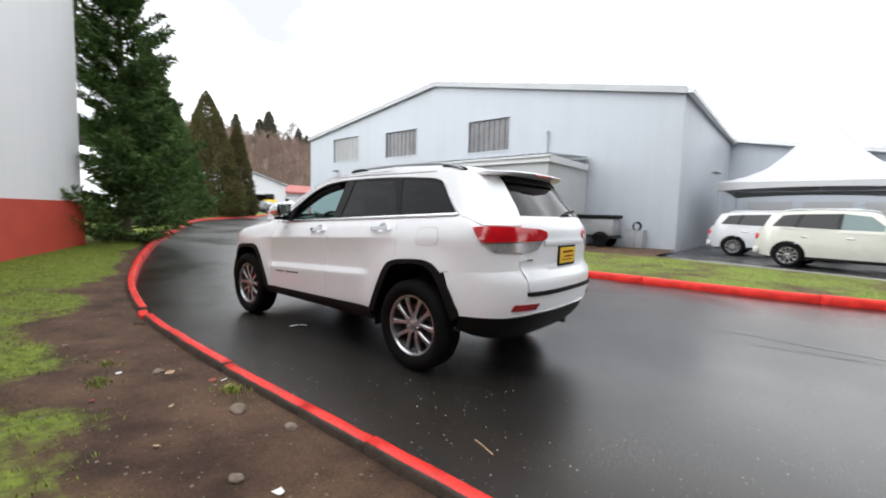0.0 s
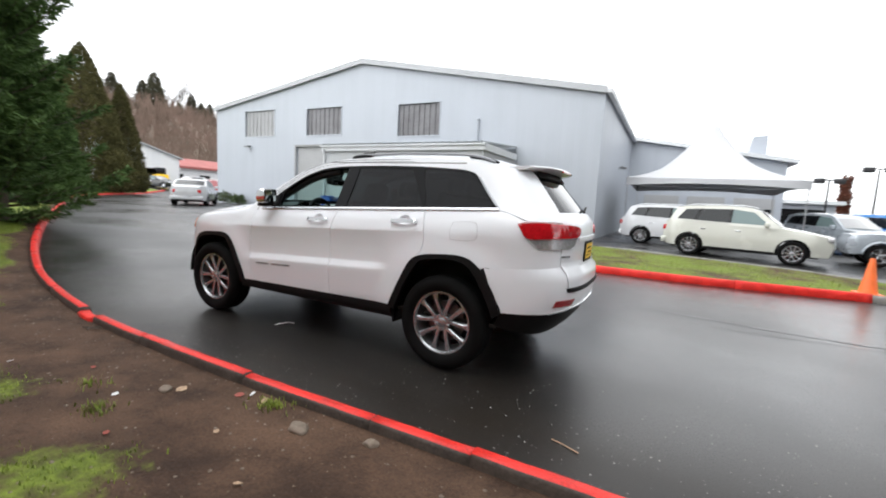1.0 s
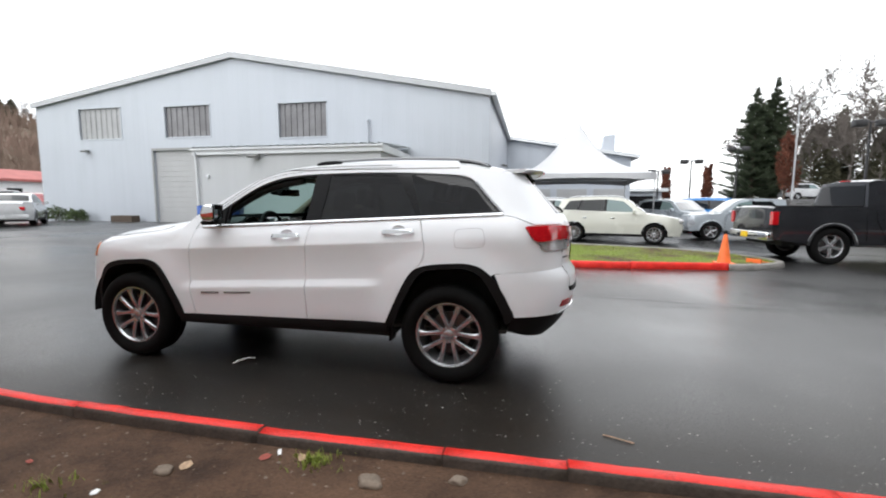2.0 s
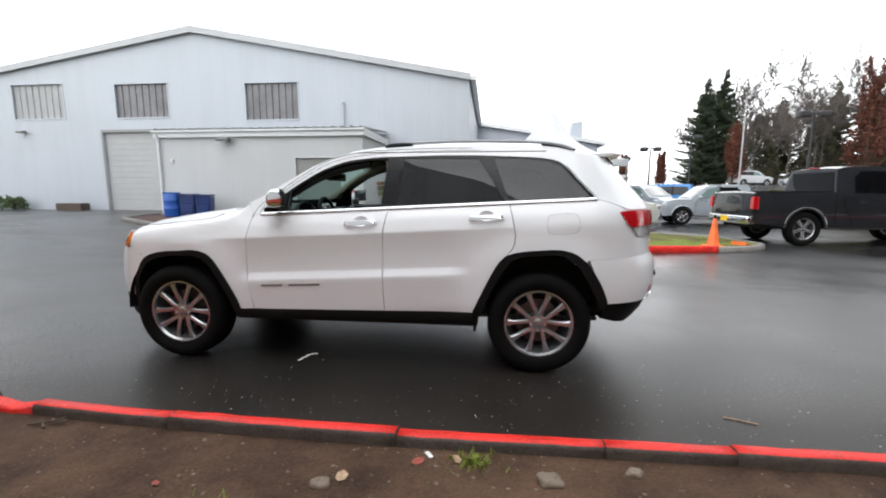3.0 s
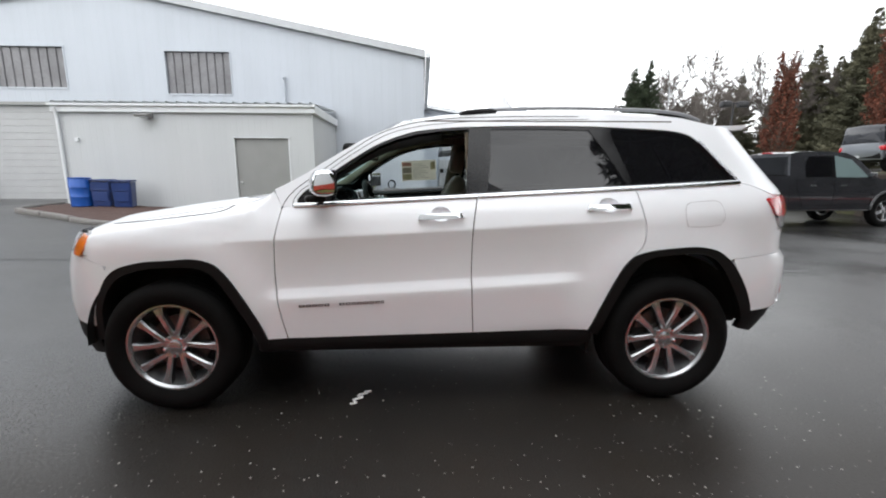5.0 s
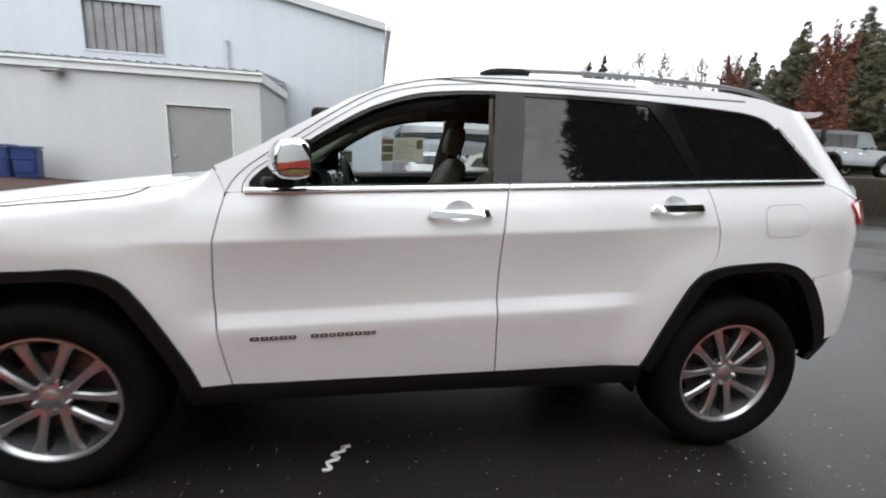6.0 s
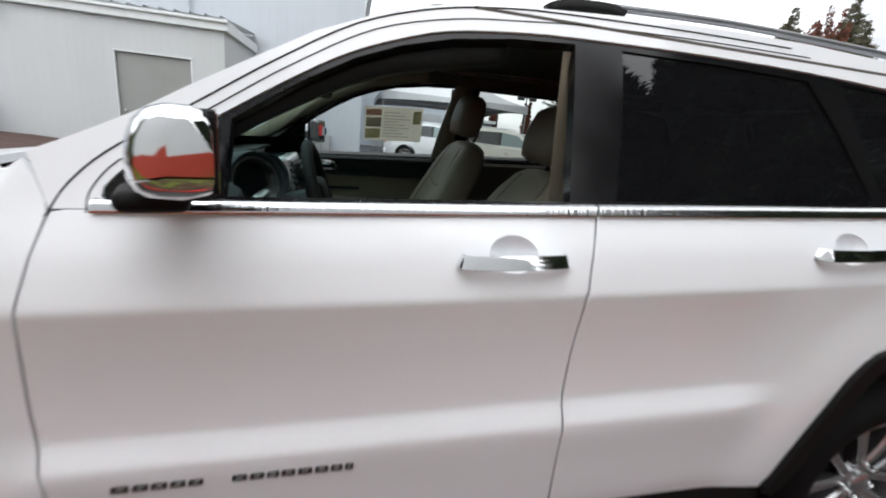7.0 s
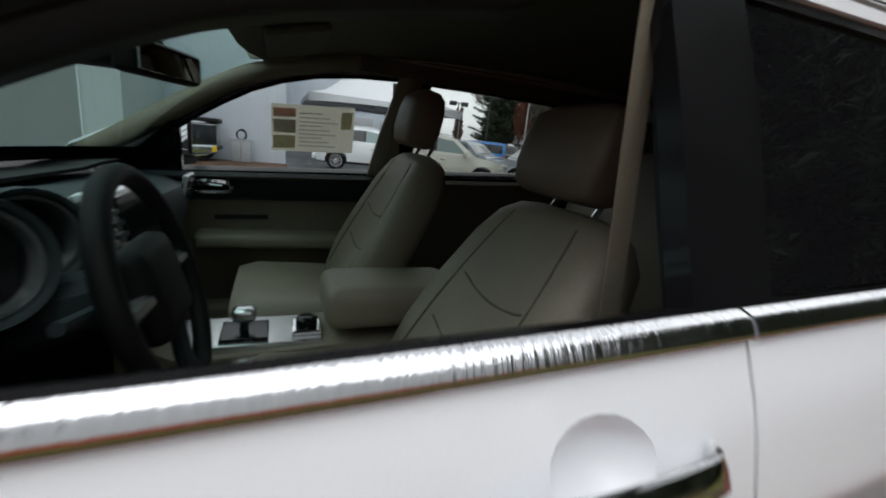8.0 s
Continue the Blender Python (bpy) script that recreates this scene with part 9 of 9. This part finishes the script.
base_bare = [bare_tree(at(33, 54), 18.5, 31, "tall leafless grey-brown tree behind the lot"), bare_tree(at(39.5, 52, 1), 19.5, 32, "tall leafless grey-brown tree behind the lot"), bare_tree(at(47, 50, 2), 18, 33, "tall leafless grey-brown tree behind the lot")]
for i, (x, y, s) in enumerate(((36, 58, 1), (43, 56, 0), (31, 51, 1), (35.5, 50, 2), (43.5, 49, 1), (50, 44, 2), (57, 42, 0), (30, 60, 2), (51, 47, 0), (55, 50, 1), (61, 46, 2), (45, 61, 1), (67, 44, 0))):
    copy_thing(base_bare[s], at(x, y, i * 1.7))
hedge = [dense_cone(at(37.5, 60, 0), 9.5, 3.0, 41, "dull green evergreen behind bare trees", 0.30, 12000, M_FAR_GREEN, "evergreens behind the lot", 0.2), conifer(at(50, 55, 0), 14.2, 3.7, 42, "dull brown-green fir behind bare trees", 0.36, 17, 0.42, 0.02, 0.10, M_FAR_GREEN, 0.5, group="evergreens behind the lot", low=0.9, taper=1.0)]
for i, (x, y, s) in enumerate(((33, 63, 0), (41.5, 62, 1), (44.5, 59, 0), (47, 60, 1), (54, 52, 1), (57.5, 53, 0), (60, 48, 1), (64, 49, 1), (68, 45, 0), (72, 42, 1), (77, 40, 1), (82, 34, 0), (84, 28, 1), (52, 60, 1), (48, 49, 1), (50, 45.5, 1), (47, 41.5, 1), (50.5, 38, 1), (47.5, 34, 1), (51, 30, 1), (48, 26, 1), (52, 21, 1), (49, 16, 1), (88, 22, 1), (90, 14, 1), (70, 52, 1))):
    copy_thing(hedge[s], at(x, y, i * 2.1) @ Matrix.Scale((0.98 + 0.05 * (i % 6)) if abs(x - 49.5) < 2.6 and y < 50 else (0.85 + 0.05 * (i % 6)), 4))


def lamp_pole(x, y, h, label, kind="arm"):
    p = thing("street_lamp", at(x, y), label, "lamp")
    part("pole", lathe([(0.14, 0), (0.12, 0.3), (0.09, 1), (0.06, h)], 12), M_GALV if kind == "arm" else M_DARK_METAL, p, "", 50)
    if kind == "arm":
        part("arm", tube([(0, 0, h - 0.05), (0.8, -0.1, h + 0.45), (3.2, -0.4, h + 0.75)], 0.05, 8), M_GALV, p)
        part("head", rounded_block((3.1, -0.6, h + 0.66), (3.9, -0.25, h + 0.84), 0.06, 2), M_GALV, p, "", 60)
    else:
        part("crossbar", tube([(-0.55, 0, h), (0.55, 0, h)], 0.05, 8), M_DARK_METAL, p)
        for sx in (-0.62, 0.62):
            part("head", rounded_block((sx - 0.33, -0.3, h - 0.28), (sx + 0.33, 0.2, h + 0.12), 0.06, 2), M_DARK_METAL, p, "dark floodlight head", 60)
    return p


lamp_pole(27.5, 45, 9.2, "grey street lamp with long curved arm")
lamp_pole(22.0, 27.0, 5.2, "dark twin floodlight mast in the lot", "twin")
lamp_pole(22.4, 45, 5.8, "dark twin floodlight mast in the lot", "twin")
lamp_pole(16.5, 40, 5.5, "dark twin floodlight mast in the lot", "twin")
lamp_pole(13.7, 40, 4.6, "dark twin floodlight mast in the lot", "twin")

# ---- wooded hillside to the north-west ----
# hill brown lightened, with distance haze put into the base colour
M_HILL = mat("hazy_brush_hillside", (0.27, 0.205, 0.165), 0.95, 0, 0.3, 0.06, 0.9, 0.8, 0.7, other=(0.16, 0.135, 0.10))
bm = bmesh.new()
hx, hy = [-210 + 6 * i for i in range(26)], [20 + 6 * j for j in range(30)]


def hill_z(x, y):
    return 27 * step01(-85, -140, x + 0.15 * (y - 60)) * (0.85 + 0.25 * noise.noise((x * 0.02, y * 0.02, 2))) - 1.0


hv = [[bm.verts.new((x, y, hill_z(x, y) + 0.8 * noise.noise((x * 0.15, y * 0.15, 1)))) for y in hy] for x in hx]
for i in range(len(hx) - 1):
    for j in range(len(hy) - 1):
        bm.faces.new((hv[i][j], hv[i + 1][j], hv[i + 1][j + 1], hv[i][j + 1]))
tagged(part("backdrop_hill", bm, M_HILL, None, "brown brushy hillside beyond the yard", 60), "", "hill", "", "structure")
rr = random.Random(77)
tv, tf = [], []
for _ in range(2600):
    x, y = rr.uniform(-150, -82), rr.uniform(30, 135)
    z = hill_z(x, y)
    if z < 1:
        continue
    h = rr.uniform(2.5, 6)
    for k in range(5):
        a = rr.uniform(0, 6.283)
        b = Vector((x, y, z)) + Vector((math.cos(a), math.sin(a), 0)) * rr.uniform(0, 0.5)
        tri_tube(tv, tf, b, b + Vector((math.cos(a) * h * 0.3, math.sin(a) * h * 0.3, h)), 0.14, 0.03, 3)
me = bpy.data.meshes.new("brushwood")
me.from_pydata([tuple(v) for v in tv], [], tf)
# brush colour lightened for haze like the hill below it
me.materials.append(mat("hazy_brown_brush", (0.27, 0.185, 0.15), 0.95, 0, 0.35, 0.1, 0.8, other=(0.15, 0.115, 0.085)))
tagged(new("brushwood", me), "leafless red-brown brush covering the hillside", "brush", "", "stuff")
far_fir = conifer(at(-140, 72, 0, hill_z(-140, 72)), 12, 3.4, 51, "far dark fir on the hill top", 0.7, 6, 0.9, 0.05, 0.05, M_FAR_GREEN, group="firs on the hill")
for i, (x, y, s) in enumerate(((-141, 74.5, 0.6), (-141, 69, 0.75), (-141, 61, 0.8), (-139, 86, 0.55), (-141, 84, 0.7), (-143, 56, 0.9), (-140, 74, 0.45), (-142, 91, 0.6), (-141, 50, 0.8), (-138, 78, 0.4), (-139, 87, 0.45))):
    copy_thing(far_fir, at(x, y, i, hill_z(x, y)) @ Matrix.Scale(s, 4))
far_bare = bare_tree(at(-140, 80, 0, hill_z(-140, 80)), 15, 55, "far leafless tree on the hill top", "bare trees on the hill", 6)
for i, (x, y, s) in enumerate(((-142, 82, 1.0), (-141, 77, 0.8), (-139, 92, 0.7), (-141, 60, 0.8), (-143, 73, 0.9))):
    copy_thing(far_bare, at(x, y, i * 2, hill_z(x, y)) @ Matrix.Scale(s, 4))

# ---- small things on soil and asphalt ----
M_STONE = mat("grey_brown_stone", (0.16, 0.125, 0.095), 0.8, 0, 0.35, 8, 60, 0.4, 40, each=0.3)
M_PAPER_WHITE = mat("crumpled_white_paper", (0.75, 0.75, 0.74), 0.7, 0, 0.08, 20, 90)
M_LEAF_RED = mat("dead_red_leaf", (0.28, 0.06, 0.04), 0.7, 0, 0.3, 20, 90)
M_LEAF_TAN = mat("dead_tan_leaf", (0.40, 0.27, 0.17), 0.7, 0, 0.3, 20, 90)


def stone(x, y, s, seed, label="rounded grey-brown stone lying on the soil"):
    ob = tagged(new("stone"), label, "stone", "loose stones")
    ob.matrix_basis = Matrix.Translation((x, y, bank_z(x, y) + s * 0.25))
    bm = bmesh.new()
    bmesh.ops.create_icosphere(bm, subdivisions=3, radius=s)
    for v in bm.verts:
        v.co += v.co.normalized() * s * 0.35 * noise.noise(v.co / s * 1.1 + Vector((seed, 0, 0)))
        v.co.z *= 0.62
        v.co.x *= 1.25
    part("rock", bm, M_STONE, ob, "", 60)


stone(1.365, -2.285, 0.046, 3)
stone(1.76, -2.17, 0.032, 5)
stone(0.36, -2.42, 0.035, 8)
stone(2.05, -2.6, 0.03, 11)


def litter(name, label, category, x, y, z, pts, material, curl=0.01, rz=0.0):
    ob = tagged(new(name), label, category)
    ob.matrix_basis = Matrix.Translation((x, y, z)) @ Matrix.Rotation(rz, 4, "Z")
    bm = bmesh.new()
    vs = [bm.verts.new((px, py, curl * (1 + math.sin(37 * px + 53 * py)))) for px, py in pts]
    bm.faces.new(vs)
    bmesh.ops.triangulate(bm, faces=bm.faces)
    bmesh.ops.subdivide_edges(bm, edges=bm.edges, cuts=1, use_grid_fill=True)
    for v in bm.verts:
        v.co.z += curl * 0.6 * noise.noise(v.co * 60)
    bmesh.ops.solidify(bm, geom=list(bm.faces), thickness=0.0012)
    part("scrap", bm, material, ob)
    return ob


def on_bank(x, y):
    return bank_z(x, y) + 0.006


# crumpled tissue strip on the asphalt
tis = tagged(new("paper_scrap"), "twisted white tissue scrap on wet asphalt", "litter")
tis.matrix_basis = Matrix.Translation((-0.405, -0.815, 0.0))
bm = bmesh.new()
pth = catmull([Vector(p) for p in ((-0.055, -0.075, 0.010), (-0.018, -0.085, 0.020), (-0.040, -0.035, 0.012), (0.012, -0.030, 0.028), (-0.022, 0.015, 0.014), (0.030, 0.020, 0.026), (0.018, 0.060, 0.012), (0.055, 0.075, 0.010))], 5)
add_sweep(bm, pth, [(-0.008, -0.003), (0.007, -0.004), (0.009, 0.003), (-0.006, 0.006)])
for v in bm.verts:
    v.co += Vector((noise.noise(v.co * 70), noise.noise(v.co * 90 + Vector((3, 0, 0))), abs(noise.noise(v.co * 80)))) * 0.006
part("scrap", bm, M_PAPER_WHITE, tis, "", 30)
litter("paper_scrap", "white plastic wrapper strip on the soil", "litter", 0.80, -2.135, on_bank(0.80, -2.135), [(-0.03, -0.008), (0.03, -0.012), (0.034, 0.004), (-0.026, 0.012)], M_PAPER_WHITE, 0.004, -0.9)
litter("dead_leaf", "dead red leaf lying on the soil", "leaf", 0.755, -2.20, on_bank(0.755, -2.2), [(-0.03, 0), (-0.01, -0.02), (0.02, -0.015), (0.035, 0.005), (0.01, 0.022), (-0.015, 0.018)], M_LEAF_RED, 0.005, 0.4)
litter("dead_leaf", "dead tan leaf lying on the soil", "leaf", 0.44, -2.37, on_bank(0.44, -2.37), [(-0.03, 0), (-0.01, -0.024), (0.025, -0.02), (0.035, 0.008), (0.01, 0.025), (-0.02, 0.02)], M_LEAF_TAN, 0.005, 1.4)
litter("dead_leaf", "dead tan leaf lying on the soil", "leaf", 0.94, -2.16, on_bank(0.94, -2.16), [(-0.03, 0), (-0.01, -0.02), (0.025, -0.018), (0.03, 0.008), (-0.02, 0.02)], M_LEAF_TAN, 0.005, 2.1)
litter("paper_scrap", "small white scrap on the soil bank", "litter", 2.27, -2.52, on_bank(2.27, -2.52), [(-0.03, -0.012), (0.02, -0.02), (0.035, 0.0), (0.0, 0.018)], M_PAPER_WHITE, 0.006, 0.3)
for i, (x, y) in enumerate(((1.05, -2.55), (0.2, -2.62), (-0.35, -2.5), (1.5, -2.75), (-0.9, -2.75), (0.62, -2.85), (2.5, -2.9), (1.9, -3.1), (-1.4, -3.2), (0.1, -3.3))):
    litter("dead_leaf", "pale dead leaf scrap on the soil", "leaf", x, y, on_bank(x, y), [(-0.02, 0), (0.0, -0.014), (0.02, -0.006), (0.016, 0.012), (-0.008, 0.014)], (M_LEAF_TAN, M_PAPER_WHITE, M_LEAF_RED)[i % 3], 0.004, i * 1.3)
stick = tagged(new("twig"), "small dry branched twig beside the kerb", "twig")
stick.matrix_basis = Matrix.Translation((-1.33, -2.10, on_bank(-1.33, -2.10)))
bm = bmesh.new()
for pts in (((-0.10, -0.03, 0.01), (0.0, 0.0, 0.015), (0.10, 0.015, 0.02)), ((0, 0, 0.015), (0.05, 0.04, 0.02)), ((-0.03, -0.01, 0.012), (0.02, -0.05, 0.01))):
    add_tube(bm, pts, 0.006, 5)
part("wood", bm, M_BARK, stick)
stk = tagged(new("twig"), "pale thin stick lying on wet asphalt", "twig")
stk.matrix_basis = Matrix.Translation((2.61, -1.46, 0.0))
bm = bmesh.new()
add_tube(bm, [(-0.085, 0.03, 0.006), (-0.02, 0.012, 0.006), (0.03, -0.012, 0.007), (0.08, -0.03, 0.006)], 0.004, 5)
part("wood", bm, M_LEAF_TAN, stk)

# pebbles, grit and clods
rr = random.Random(5)
pv, pf = [], []


def pebble(x, y, z, s):
    b = len(pv)
    a0 = rr.uniform(0, 6.283)
    for k in range(5):
        a = a0 + k * 1.2566
        q = s * rr.uniform(0.75, 1.2)
        pv.append((x + q * math.cos(a), y + q * math.sin(a), z))
    pv.append((x + rr.uniform(-0.3, 0.3) * s, y + rr.uniform(-0.3, 0.3) * s, z + s * rr.uniform(0.5, 0.9)))
    pf.extend([(b + k, b + (k + 1) % 5, b + 5) for k in range(5)])


for _ in range(7000):
    x = rr.uniform(-5, 6)
    d = rr.random() ** 1.3 * 4 + 0.06
    y = kerb_y(x) - d
    pebble(x, y, bank_z(x, y) - 0.001, 0.003 + 0.010 * rr.random() ** 5)
me = bpy.data.meshes.new("gravel")
me.from_pydata(pv, [], pf)
me.materials.append(M_STONE)
tagged(new("gravel", me), "scattered grit and small pebbles on the soil", "gravel", "", "stuff")
pv, pf = [], []
for _ in range(2600):
    x = rr.uniform(-4, 6)
    y = kerb_y(x) + 0.08 + rr.random() ** 1.6 * 2.6
    pebble(x, y, lie(x, y), 0.0025 + 0.005 * rr.random() ** 4)
me = bpy.data.meshes.new("grit")
me.from_pydata(pv, [], pf)
me.materials.append(mat("pale_grit", (0.30, 0.29, 0.27), 0.7, 0, 0.4, 30, 200))
tagged(new("grit", me), "fine wet grit on asphalt along the kerb", "gravel", "", "stuff")
# sealed cracks in the asphalt
M_TAR = mat("black_crack_seal", (0.012, 0.012, 0.012), 0.3, 0, 0.2, 10, 60)
M_PALE = mat("worn_pale_line", (0.14, 0.14, 0.142), 0.4, 0, 0.3, 3, 60)


def crack(pts, w, material, label, seed):
    r = random.Random(seed)
    line = catmull([Vector((x, y, 0)) for x, y in pts], 14)
    bm = bmesh.new()
    pa, pb = [], []
    for i, p in enumerate(line):
        d = (line[min(i + 1, len(line) - 1)] - line[max(i - 1, 0)]).normalized()
        s = Vector((-d.y, d.x, 0))
        p = p + s * r.uniform(-1, 1) * w * 0.8
        q = w * r.uniform(0.4, 1.1)
        pa.append(bm.verts.new((p.x + s.x * q, p.y + s.y * q, lie(p.x, p.y) + 0.004)))
        pb.append(bm.verts.new((p.x - s.x * q, p.y - s.y * q, lie(p.x, p.y) + 0.004)))
    for i in range(len(pa) - 1):
        bm.faces.new((pa[i], pb[i], pb[i + 1], pa[i + 1]))
    tagged(part("road_crack", bm, material, None, label), "", "road", "", "structure")


crack([(3.6, 2.2), (5.2, 2.35), (7.5, 2.6), (10, 3.4)], 0.012, M_TAR, "thin dark crack line in asphalt", 1)
crack([(2.6, 2.8), (4.4, 2.55), (5.6, 2.5)], 0.03, M_PALE, "faint pale worn line on asphalt", 2)
crack([(-22, 9.0), (-19, 8.3), (-18.4, 9.2), (-16, 8.6)], 0.06, M_TAR, "black tar-sealed crack in asphalt", 3)
crack([(-15, 7.2), (-13.4, 6.6)], 0.05, M_TAR, "black tar-sealed crack in asphalt", 4)
crack([(-11.5, 5.6), (-10, 5.2)], 0.04, M_TAR, "black tar-sealed crack in asphalt", 5)
crack([(-6.5, 3.2), (-4.5, 3.5), (-3.4, 3.3)], 0.02, M_TAR, "black tar-sealed crack in asphalt", 6)
